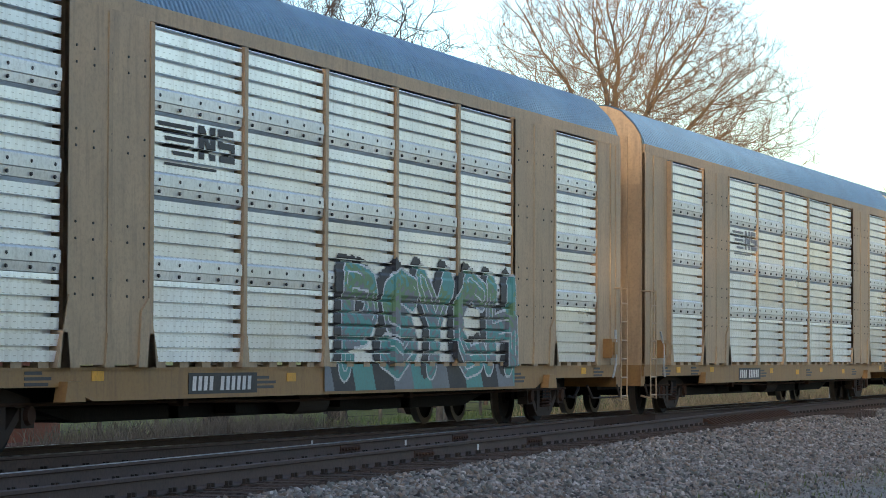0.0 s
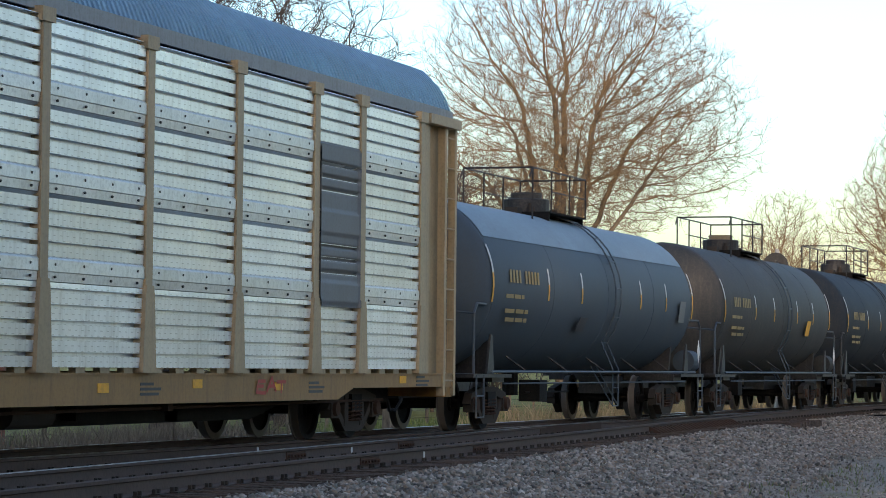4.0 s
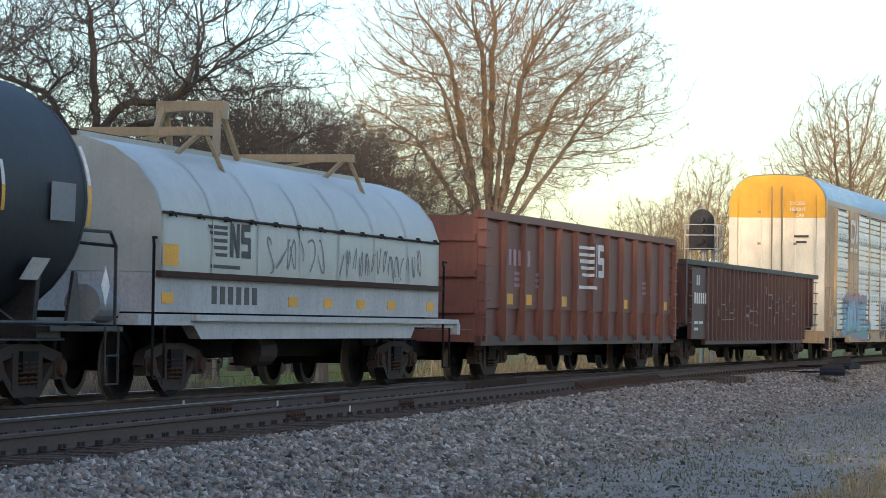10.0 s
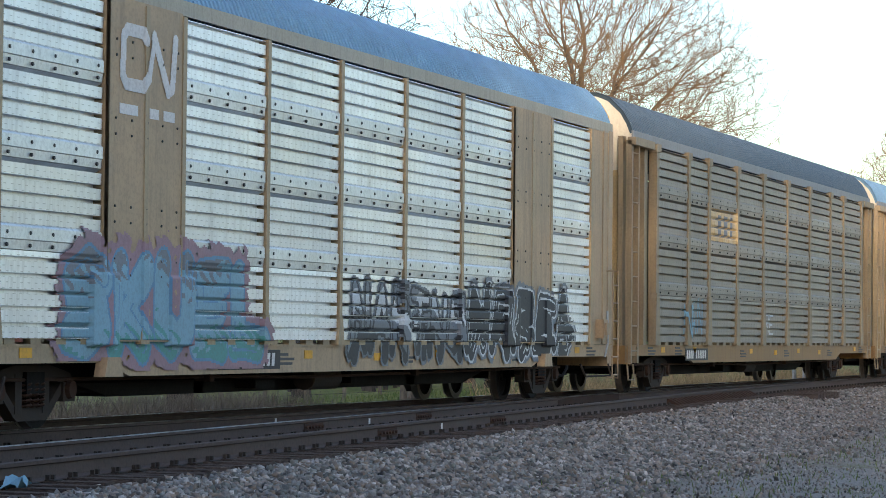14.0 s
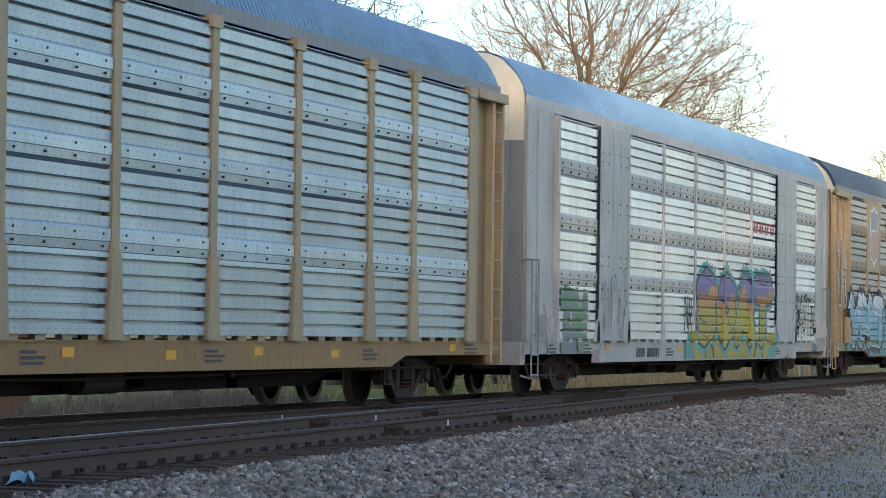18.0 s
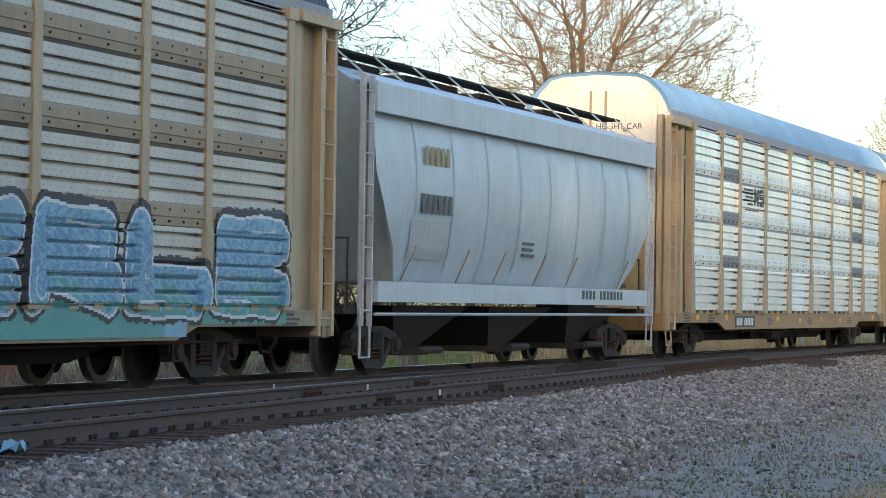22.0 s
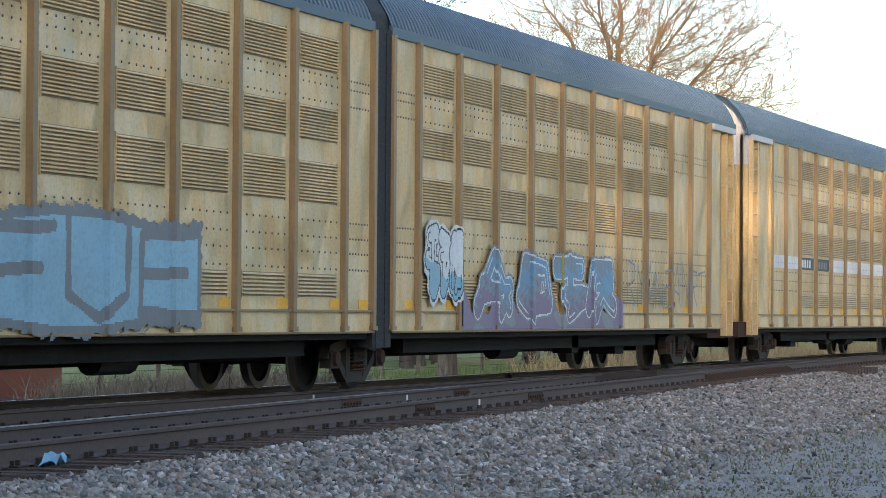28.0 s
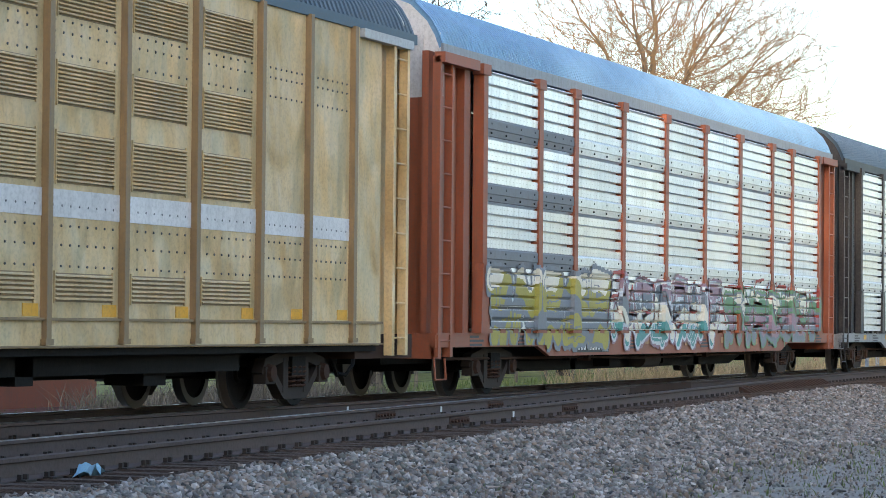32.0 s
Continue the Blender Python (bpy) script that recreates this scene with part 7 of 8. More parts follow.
def skin(seg, sides):
    """Tapered prisms round the segments, all at once."""
    P = np.array([tuple(s[0]) for s in seg])
    Q = np.array([tuple(s[1]) for s in seg])
    R1, R2 = np.array([s[2] for s in seg]), np.array([s[3] for s in seg])
    d = Q - P
    d /= np.linalg.norm(d, axis=1)[:, None] + 1e-9
    ref = np.where(np.abs(d[:, 2:3]) < 0.9, np.array([[0, 0, 1.0]]), np.array([[1.0, 0, 0]]))
    u = np.cross(d, ref)
    u /= np.linalg.norm(u, axis=1)[:, None]
    w = np.cross(d, u)
    a = np.arange(sides) * 2 * math.pi / sides
    ring = u[:, None] * np.cos(a)[None, :, None] + w[:, None] * np.sin(a)[None, :, None]
    v = np.concatenate([P[:, None] + ring * R1[:, None, None], Q[:, None] + ring * R2[:, None, None]], 1)
    i = np.arange(sides)
    f = np.stack([i, (i + 1) % sides, sides + (i + 1) % sides, sides + i], 1)
    f = (np.arange(len(seg))[:, None, None] * 2 * sides + f[None]).reshape(-1, 4)
    return v.reshape(-1, 3), f


TREE_MESHES = {}


def tree(kind, label, x, y, turn, size=1.0, name="bare_tree"):
    spec, bark, twigs = TREES[kind]
    if kind not in TREE_MESHES:
        seg = grown(**spec)
        wood = [s for s in seg if s[4] <= 1]
        fine = [s for s in seg if s[4] > 1]
        me1 = raw_mesh("trunk", *skin(wood, 8), PAL[bark])
        me1.polygons.foreach_set("use_smooth", [True] * len(me1.polygons))
        TREE_MESHES[kind] = (me1, raw_mesh("crown", *skin(fine, 3), PAL[twigs]), len(seg))
    t = thing(name, label, "tree", (x, y, float(bed(x, y)) - 0.05), "bare trees behind the track")
    t.matrix_basis = pose(x, y, float(bed(x, y)) - 0.05, 0, 0, turn) @ Matrix.Diagonal((size, size, size, 1))
    part("trunk", TREE_MESHES[kind][0], t)
    part("crown", TREE_MESHES[kind][1], t, label="bare twiggy crown")
    return t


def fan(seed, n, fork, top, spread, foot=0.0):
    """Main stems that rise from one fork and spread apart."""
    rng = random.Random(seed)
    out = [[(foot, 0, -0.3), (0.05, 0, fork * 0.5), (0, 0.05, fork)]]
    for k in range(n):
        a = 2 * math.pi * (k + rng.uniform(-0.3, 0.3)) / n
        w = spread * (0.35 + 0.65 * ((k * 0.618) % 1))
        h = top * (1.05 - 0.55 * (k * 0.618 % 1))
        out.append([(0, 0.05, fork * rng.uniform(0.75, 1.0)), (w * 0.45 * math.cos(a), w * 0.45 * math.sin(a), fork + h * 0.40), (w * math.cos(a), w * math.sin(a), fork + h)])
    return out


def gnarled(seed, lean):
    """A short stout trunk with a few crooked limbs that leave it nearly level."""
    rng = random.Random(seed)
    out = [[(0, 0, -0.3), (0.1, 0, 2.4), (-0.1, 0.1, 4.6), (0.35 + lean, 0, 6.6), (0.5 + lean, 0.2, 9.2)]]
    for a, z, far, rise in ((2.6, 3.9, 4.4, 3.6), (0.1, 4.4, 4.6, 1.5), (4.3, 4.9, 3.6, 2.6), (1.4, 5.6, 3.4, 2.9), (5.5, 6.2, 3.5, 1.6)):
        a += rng.uniform(-0.3, 0.3)
        c, q = math.cos(a), math.sin(a)
        out.append([(0, 0, z), (c * far * 0.35, q * far * 0.35, z + rise * 0.55), (c * far * 0.65, q * far * 0.65, z + rise * 0.60 + rng.uniform(-0.2, 0.4)), (c * far, q * far, z + rise)])
    return out


TREES = {
    "great": (dict(seed=11, rx=8.8, zc=11.2, up=9.8, down=5.6, stems=fan(3, 12, 5.2, 8.4, 3.9), n=17000, step=0.33, kill=0.38, reach=2.6, wild=0.17, lift=0.15, tip=0.0085, power=2.18, twigs=3, twig_len=0.62), "bark", "twig"),
    "round": (dict(seed=5, rx=6.0, zc=8.8, up=6.6, down=5.0, stems=fan(5, 12, 2.2, 6.6, 3.0), n=7000, step=0.36, kill=0.44, reach=2.8, wild=0.16, lift=0.14, tip=0.0120, power=2.15, twigs=3, twig_len=0.75), "bark", "twig"),
    "old": (dict(seed=23, rx=6.4, zc=8.6, up=4.6, down=4.4, stems=gnarled(4, 0.0), n=4600, step=0.28, kill=0.45, wild=0.34, lift=0.02, tip=0.0088, power=2.05, twigs=3, twig_len=0.62, sag=0.1, girth=0.34), "bark_dark", "twig_dark"),
    "crooked": (dict(seed=29, rx=5.6, zc=7.0, up=5.0, down=4.8, stems=gnarled(9, 1.2), n=2500, step=0.29, kill=0.56, wild=0.38, lift=0.0, tip=0.0092, power=2.05, twigs=3, twig_len=0.62, sag=0.15, girth=0.32), "bark_dark", "twig_dark"),
    "thicket": (dict(seed=31, rx=3.4, zc=4.4, up=4.0, down=4.2, stems=fan(8, 6, 0.8, 3.2, 2.4), n=800, step=0.30, kill=0.60, wild=0.34, lift=0.04, tip=0.0105, twigs=2, twig_len=0.7), "bark_dark", "twig_dark"),
    "slim": (dict(seed=41, rx=3.4, zc=8.0, up=4.6, down=4.2, stems=fan(12, 5, 3.0, 4.6, 1.6), n=1700, step=0.38, kill=0.55, wild=0.18, lift=0.14, tip=0.0115, twigs=3, twig_len=0.8), "bark", "twig"),
}


def build_trees():
    tree("great", "tall many-stemmed bare tree with golden sunlit twigs", 115.9, 31.8, 20)
    for kind, x, y, turn, size in (("old", 62.8, 27.0, 10, 1.0), ("old", 53.0, 27.5, 140, 0.95), ("crooked", 81.6, 31.1, 330, 1.0), ("crooked", 90.0, 34.5, 60, 1.0), ("crooked", 99.0, 35.0, 20, 0.95), ("crooked", 108.0, 37.0, 250, 0.9), ("crooked", 97.0, 36.0, 110, 1.0), ("crooked", 104.0, 32.0, 60, 0.9), ("old", 93.0, 33.0, 40, 0.8), ("old", 103.0, 38.0, 150, 0.9), ("crooked", 114.0, 36.0, 300, 0.8)):
        tree(kind, "gnarled dark bare tree with crooked spreading limbs", x, y, turn, size)
    tree("round", "broad bare tree with a rounded golden crown", 186.0, 26.9, 0, 1.22)
    tree("round", "broad bare tree with a rounded golden crown", 218.0, 24.5, 130, 1.05)
    tree("slim", "wispy bare tree behind the signal", 155.0, 29.9, 75, 0.92)
    tree("round", "smaller bare tree with a rounded crown", 163.0, 35.0, 215, 0.62)
    tree("slim", "slim bare tree at the edge of the trees", 186.0, 35.0, 40, 0.85)
    tree("slim", "slim bare tree at the edge of the trees", 250.0, 50.0, 90, 1.1)
    tree("slim", "slim bare tree at the edge of the trees", 300.0, 40.0, 190, 1.1)
    rng = random.Random(2)
    for i in range(20):
        x = 94 + i * 7.0 + rng.uniform(-2, 2)
        y = 32 + rng.uniform(0, 9) + max(0, x - 120) * 0.05
        tree("thicket", "dense leafless thicket of dark twigs", x, y, rng.uniform(0, 360), rng.uniform(0.85, 1.2) * (0.72 if x > 140 else 1.05), "thicket_tree")
    for i in range(9):
        tree("thicket", "dense leafless thicket of dark twigs", 96 + i * 3.2 + rng.uniform(-1, 1), 33 + rng.uniform(0, 8), rng.uniform(0, 360), rng.uniform(0.95, 1.3), "thicket_tree")
    for i in range(9):
        tree("thicket", "dense leafless thicket of dark twigs", 270 + i * 45, 38 + rng.uniform(0, 25), rng.uniform(0, 360), rng.uniform(1.0, 1.5), "thicket_tree")


def blades(n, xs, ys, h, seed, width=0.012, lean=0.35):
    """Upright grass or reed blades: one slim triangle pair each."""
    rng = np.random.default_rng(seed)
    x, y = rng.uniform(*xs, n), rng.uniform(*ys, n)
    z = bed(x, y) - 0.02
    hh = h * (0.45 + 0.8 * rng.random(n))
    a = rng.uniform(0, 2 * math.pi, n)
    dx, dy = np.cos(a) * width, np.sin(a) * width
    lx, ly = rng.normal(0, lean, n) * hh, rng.normal(0, lean, n) * hh
    p = np.stack([np.stack([x - dx, y - dy, z], 1), np.stack([x + dx, y + dy, z], 1), np.stack([x + lx * 0.4 + dx * .7, y + ly * 0.4 + dy * .7, z + hh * 0.6], 1), np.stack([x + lx * 0.4 - dx * .7, y + ly * 0.4 - dy * .7, z + hh * 0.6], 1), np.stack([x + lx, y + ly, z + hh], 1)], 1)
    k = np.arange(n)[:, None] * 5
    f = np.concatenate([k + np.array([[0, 1, 2]]), k + np.array([[0, 2, 3]]), k + np.array([[3, 2, 4]])], 0)
    return p.reshape(-1, 3), f


def build_growth():
    for name, n, xs, ys, h, seed, mat, w, label in (
            ("dry_grass", 9000, (25, 62), (2.0, 4.9), 0.22, 1, "straw", 0.006, "sunlit dry straw-coloured grass beside the gravel"),
            ("weeds", 2500, (25, 70), (4.6, 9.0), 0.10, 2, "weed", 0.010, "sparse low green weeds in the gravel"),
            ("reeds", 4200, (46.5, 57), (20.8, 24.0), 0.70, 3, "reed", 0.012, "bleached dry reeds beyond the track"),
            ("brush", 5000, (78, 130), (21.0, 25.0), 0.8, 4, "straw", 0.012, "rust-coloured dry brush beyond the track"),
            ("verge_grass", 9000, (40, 140), (23.0, 30.0), 0.22, 6, "weed", 0.012, "green grass beyond the track")):
        v, f = blades(n, xs, ys, h, seed, w)
        tagged(new(name, raw_mesh(name, v, f, PAL[mat])), label, "grass", kind="stuff")
    # an unseen evergreen screen added behind the camera to cast shade over the near part of the train
    rng = np.random.default_rng(12)
    n = 78000
    y = rng.uniform(-66, 42, n)
    wave = 1.1 * np.sin(y * 0.55) + 0.9 * np.sin(y * 1.7 + 1) + 0.7 * np.sin(y * 3.9)
    # top shaped so that dappled sun reaches only the train's upper side
    rise = np.minimum(3.0 + 0.3588 * (13.77 - y), 24.5)
    top = np.where(y > -9.5, 17.0 + wave, rise + 2.4 + 0.35 * wave)
    z = -0.7 + (top + 0.7) * rng.random(n) ** 0.9
    full = (y > -9.5) | (z < rise - 0.9) | (np.sin(y * 3.1 + z) + np.sin(z * 2.5 + y * 1.3) + 0.6 * np.sin(z * 6.1 - y * 2.1) < -0.25)
    y, z = y[full], z[full]
    # openings cut to let sun through to the dry grass and the lawn
    open_ = ((y < -15.2 + 0.5 * np.sin(z * 3)) & (y > -27) & (z > 4.2) & (z < 8.4)) | ((y > 1) & (y < 14) & (z > 9.6 + np.sin(y)) & (z < 13.4 + 0.6 * np.sin(y * 2.3)))
    keep = ~open_ | (rng.random(len(y)) < 0.10)
    y, z = y[keep], z[keep]
    n = len(y)
    x = -20 + rng.normal(0, 1.1, n)
    r = 0.28 + 0.3 * rng.random(n)
    q = rng.normal(size=(n, 2, 3))
    q /= np.linalg.norm(q, axis=2)[:, :, None]
    c = np.stack([x, y, z], 1)
    v = np.stack([c + q[:, 0] * r[:, None], c + q[:, 1] * r[:, None], c - q[:, 0] * r[:, None], c - q[:, 1] * r[:, None]], 1)
    ob = new("windbreak", raw_mesh("windbreak", v.reshape(-1, 3), np.arange(n * 4).reshape(-1, 4), PAL["needles"]))
    tagged(ob, "unseen leafy screen added to shade the near part of the train", "hedge", kind="stuff")


# -- things beside the track --
def build_signal():
    s = thing("railway_signal", "black signal head with a ladder cage on a silver mast", "railway signal", (94.5, 18.55, float(bed(94.5, 18.55))))
    h = 5.9
    part("mast", Shape().rod((0, 0, 0), (0, 0, h - 0.3), 0.07, 10).mesh("mast", PAL["silver"]), s)
    part("foundation", Shape().box(-0.3, -0.3, -0.1, 0.3, 0.3, 0.25).mesh("foundation", PAL["lightgrey"]), s)
    tgt = Shape()
    ring = [(0.42 * math.cos(t), h - 0.85 + 0.42 * math.sin(t)) for t in [math.radians(k) for k in range(0, 181, 15)]]
    tgt.prism([(-0.42, h - 1.8), *[(a, b) for a, b in ring[::-1]], (0.42, h - 1.8)], -0.28, -0.24, "x")
    part("target_plate", tgt.mesh("target_plate", PAL["black"]), s, label="black round-topped target plate")
    part("lamp_box", Shape().box(-0.24, -0.2, h - 1.7, 0.05, 0.2, h - 0.6).mesh("lamp_box", PAL["black"]), s)
    for z in (h - 0.8, h - 1.15, h - 1.5):
        part("hood", shared("hood", lambda: Shape().rod((-0.28, 0, 0), (-0.55, 0, 0), 0.12, 12), "black"), s, (0, 0, z))
    part("ladder", shared("signal_ladder", lambda: ladder_shape(0.4, h - 1.2, 16, 0.03, 0.03), "silver"), s, (0.25, -0.25, 0.0))
    for z in (h - 2.2, h - 1.75, h - 1.3, h - 0.95):
        part("guard_rail", shared("signal_rail", lambda: Shape().path([(-0.35, -0.55, 0), (0.6, -0.55, 0), (0.6, 0.55, 0), (-0.35, 0.55, 0), (-0.35, -0.55, 0)], 0.018, 5), "white"), s, (0, 0, z))
    for x, y in ((-0.35, -0.55), (0.1, -0.55), (0.6, -0.55), (0.6, 0.0), (0.6, 0.55), (-0.35, 0.55)):
        part("guard_post", shared("signal_post", lambda: Shape().rod((0, 0, h - 2.2), (0, 0, h - 0.95), 0.018, 5), "white"), s, (x, y, 0))
    part("platform", Shape().box(-0.35, -0.55, h - 2.24, 0.6, 0.55, h - 2.2).mesh("platform", PAL["silver"]), s)


def build_cabinet():
    c = thing("equipment_cabinet", "cream-painted steel signal cabinet on a gravel pad", "cabinet", (59.5, 7.12, float(bed(59.5, 7.12)) - 0.02))
    part("body", Shape().box(0, -2.2, 0, 1.6, 0, 2.02).mesh("body", PAL["cream"]), c)
    part("lid", Shape().prism([(-2.26, 2.02), (0.05, 2.02), (0.03, 2.10), (-1.1, 2.18), (-2.24, 2.10)], -0.06, 1.66).mesh("lid", PAL["cream"]), c)
    part("door", Shape().box(-0.03, -1.08, 0.12, 0.0, -0.06, 1.92).mesh("door", PAL["cream"]), c)
    part("door", Shape().box(-0.03, -2.14, 0.12, 0.0, -1.12, 1.92).mesh("door", PAL["cream"]), c)
    part("hasp", Shape().rod((-0.06, -0.20, 0.95), (-0.06, -0.20, 1.15), 0.05, 10).path([(-0.06, -0.25, 1.1), (-0.06, -0.12, 0.85), (-0.06, -0.22, 0.8)], 0.018).mesh("hasp", PAL["iron"]), c, label="dark hasp with a hanging padlock")
    part("vent", Shape().box(-0.04, -0.35, 1.72, -0.03, -0.15, 1.80).mesh("vent", PAL["iron"]), c)
    part("antenna", Shape().rod((0.1, -0.1, 2.1), (0.1, -0.1, 2.25), 0.015, 6).mesh("antenna", PAL["lightgrey"]), c)
    part("plinth", Shape().box(-0.15, -2.35, -0.1, 1.75, 0.15, 0.03).mesh("plinth", PAL["lightgrey"]), c)


def build_yard():
    h = thing("shed", "low red-painted shed beyond the track", "shed", (47.0, 27.0, -0.78))
    part("wall", Shape().box(0, 0, 0, 7.5, 5, 2.4).mesh("wall", PAL["orange"]), h)
    part("roof", Shape().prism([(-0.3, 2.4), (5.3, 2.4), (2.5, 3.7)], -0.3, 7.8).mesh("roof", PAL["grey"]), h)
    part("ramp", Shape().box(-1.5, -1.2, 0, 6, -0.2, 0.14).mesh("ramp", PAL["oxide"]), h)
    f = thing("wire_fence", "weathered timber posts with wire mesh at the edge of the lawn", "fence")
    for i in range(24):
        part("post", shared("fence_post", lambda: Shape().rod((0, 0, -0.1), (0, 0, 1.25), 0.06, 7), "bark"), f, (58 + i * 3.2, 29.3, float(bed(60, 29.3))))
    for z in (0.15, 0.4, 0.65, 0.9, 1.15):
        part("wire", Shape().rod((58, 29.24, -0.75 + z), (58 + 23 * 3.2, 29.24, -0.75 + z), 0.008, 4).mesh("wire", PAL["iron_grey"]), f)
    lp = thing("leaning_post", "leaning split timber post beside the track", "post", (72.0, 24.4, float(bed(72, 24.4))))
    part("stem", Shape().rod((0, 0, -0.1), (0.0, 0.0, 1.5), 0.30, 8, 0.24).mesh("stem", PAL["bark"]), lp)
    part("brace", Shape().rod((-0.8, -0.3, -0.1), (-0.2, 0, 1.2), 0.07, 6).mesh("brace", PAL["bark"]), lp)


# -- the train --
OLD = dict(frame="brown", pillar="brown", sill="sill_ochre", sheet="sheet", band="band", roof="roof", eave="brown", end="brown", end_top="brown", plate=8.5)
NEW = dict(frame="weathered", sill="sill_ochre", sheet="sheet", band="band", roof="roof", eave="grey", end="yellow", end_top="cream", plate=7.0)


def build_train():
    car, rel = rack_classic("autorack", "tan-framed autorack with teal graffiti on its galvanised sides", 22.58, OLD)
    horse_bars(car, rel, 7.4, 3.27, 2.35, 0.56)
    piece(car, rel, 3, (13.3, 0.72, 21.2, 2.45), 5, 0.26, ["white_spray", "black_spray", "teal", "green_spray", "grey_spray", "teal", "grey_spray", "teal"], "teal graffiti with white outlines and black shadow", 0.035, 0.0, "PSYCH", (-0.26, 0.06), 0.5)
    sprayed(car, "graffiti_ground", (12.9, 0.64, 21.3, 1.0), lambda x, z: np.array([0, 1, 2, 0, 2, 1])[(((x + z * 0.5) * 1.25) % 6).astype(int)], ["teal", "black_spray", "grey_spray"], rel, "teal, black and grey spray along the sill", lift=0.004)
    car, rel = rack_classic("autorack", "tan-framed autorack with galvanised sides and a faded emblem", 51.4, OLD)
    horse_bars(car, rel, 7.6, 3.27, 2.35, 0.56, "grey_spray")
    car, rel = rack_modern("autorack", "ochre-framed autorack with grey patched panels and red scrawl on the sill", 79.92, dict(NEW, patches=(1, 7)))
    horse_bars(car, rel, 7.4, 3.27, 2.35, 0.56)
    tag(car, rel, 41, (19.3, 0.70, 20.4, 0.9), 3, 0.022, "redbars", "red scrawl on the sill")
    for i in (1, 7):
        a = START + sum(BAYS2[:i]) + 0.12
        sprayed(car, "grey_patch", (a, 1.9, a + 1.68, 4.12), lambda x, z: np.zeros(x.shape, int), ["patch"], rel, "dark grey repainted panel")
    P = lambda a, b: ((b - 1.0, 2.35, 0.5, 0.42, "patch"), (b - 4.1, 2.0, 0.3, 0.25, "darkbars"))
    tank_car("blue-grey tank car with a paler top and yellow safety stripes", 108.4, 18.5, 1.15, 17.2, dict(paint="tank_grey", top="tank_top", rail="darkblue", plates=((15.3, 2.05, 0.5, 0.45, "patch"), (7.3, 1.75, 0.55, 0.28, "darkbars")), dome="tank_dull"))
    tank_car("weathered dark grey tank car with a small yellow label", 126.9, 16.6, 1.0, 15.5, dict(paint="tank_dull", rail="darkblue", plates=((11.4, 1.95, 0.5, 0.4, "mark"),), dome="tan"))
    tank_car("black tank car with gold lettering", 143.5, 16.9, 0.8, 15.4, dict(paint="tank_black", plates=((13.7, 2.1, 0.5, 0.45, "patch"), (12.6, 1.75, 0.4, 0.3, "bars"))))
    tank_car("plain blue-grey tank car", 160.4, 16.9, 0.8, 15.6, dict(paint="tank_grey", rail="darkblue", dome="tank_dull", plates=((13.8, 2.2, 0.5, 0.42, "patch"), (9.4, 2.1, 0.4, 0.3, "goldbars"))))
    tank_car("black tank car with gold lettering and pale panels", 177.3, 16.2, 0.8, 15.4, dict(paint="tank_black", plates=((13.7, 2.2, 0.7, 0.45, "grey_spray"), (10.7, 2.2, 0.75, 0.35, "grey_spray"), (13.4, 1.5, 0.5, 0.3, "bars"))))
    coil_car(193.4, 15.2)
    gondola_red(208.6, 18.9)
    gondola_dark(227.5, 21.9)
    car, rel = rack_classic("autorack", "pale tan autorack with yellow and cream end doors and blue graffiti", 249.5, dict(OLD, frame="weathered", pillar="brown", sill="brown", band="band", end="cream", end_top="bright", eave="pale_tan", split=4.52, sheet="sheet_pale", plate=8.6))
    piece(car, rel, 7, (4.0, 0.70, 10.0, 2.15), 5, 0.25, ["blue_spray", "pink_spray", "grey_spray", "sky_spray", "sky_spray", "sky_spray", "teal"], "pale blue graffiti with darker outlines and a pink cloud", 0.04, 0.16, "SKUEL", None, 0.5)
    logo = [[(6.12, 4.50), (6.05, 4.58), (5.60, 4.58), (5.50, 4.50), (5.48, 4.05), (5.58, 3.95), (6.05, 3.95), (6.22, 4.10), (6.36, 4.56)], [(6.36, 4.56), (6.78, 3.95), (6.90, 4.0), (6.98, 4.58)]]
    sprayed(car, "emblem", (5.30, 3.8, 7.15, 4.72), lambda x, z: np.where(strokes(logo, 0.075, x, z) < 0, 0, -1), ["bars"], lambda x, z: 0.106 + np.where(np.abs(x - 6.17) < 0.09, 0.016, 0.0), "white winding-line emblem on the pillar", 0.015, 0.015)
    part("stencil", Shape().box(5.42, -0.112, 3.60, 5.92, -0.105, 3.72).box(6.26, -0.112, 3.60, 6.52, -0.105, 3.72).box(6.66, -0.112, 3.60, 6.98, -0.105, 3.72).mesh("stencil", PAL["bars"]), car)
    piece(car, rel, 8, (13.2, 0.72, 18.5, 1.95), 6, 0.13, ["black_spray", "grey_spray", "grey_spray", "white_spray", "grey_spray", "black_spray"], "grey graffiti letters with heavy black outlines", 0.055, 0.06)
    piece(car, rel, 9, (18.6, 0.70, 24.8, 2.05), 5, 0.2, ["white_spray", "grey_spray", "black_spray", "black_spray"], "fat black graffiti letters with white edges", 0.035, 0.08, "", None, 0.3)
    for k, (txt, z) in enumerate((("EXCESS", 4.92), ("HEIGHT", 4.73), ("CAR", 4.54))):
        lettering(car, txt, (0.515, 0.75 + 0.06 * len(txt), z + 0.005), 0.145, "bars", FACE_END, "sign_text")
    for y in (0.0, 2.78):
        part("end_post", MESHES.setdefault("endpost", Shape().box(0.55, 0.0, 0.95, 0.67, 0.26, 4.52).mesh("end_post", PAL["cream"])), car, (0, y, 0), "cream corner strip")
        part("end_post", MESHES.setdefault("endpost2", Shape().box(0.55, 0.0, 4.52, 0.67, 0.26, 5.1).mesh("end_post", PAL["bright"])), car, (0, y, 0))
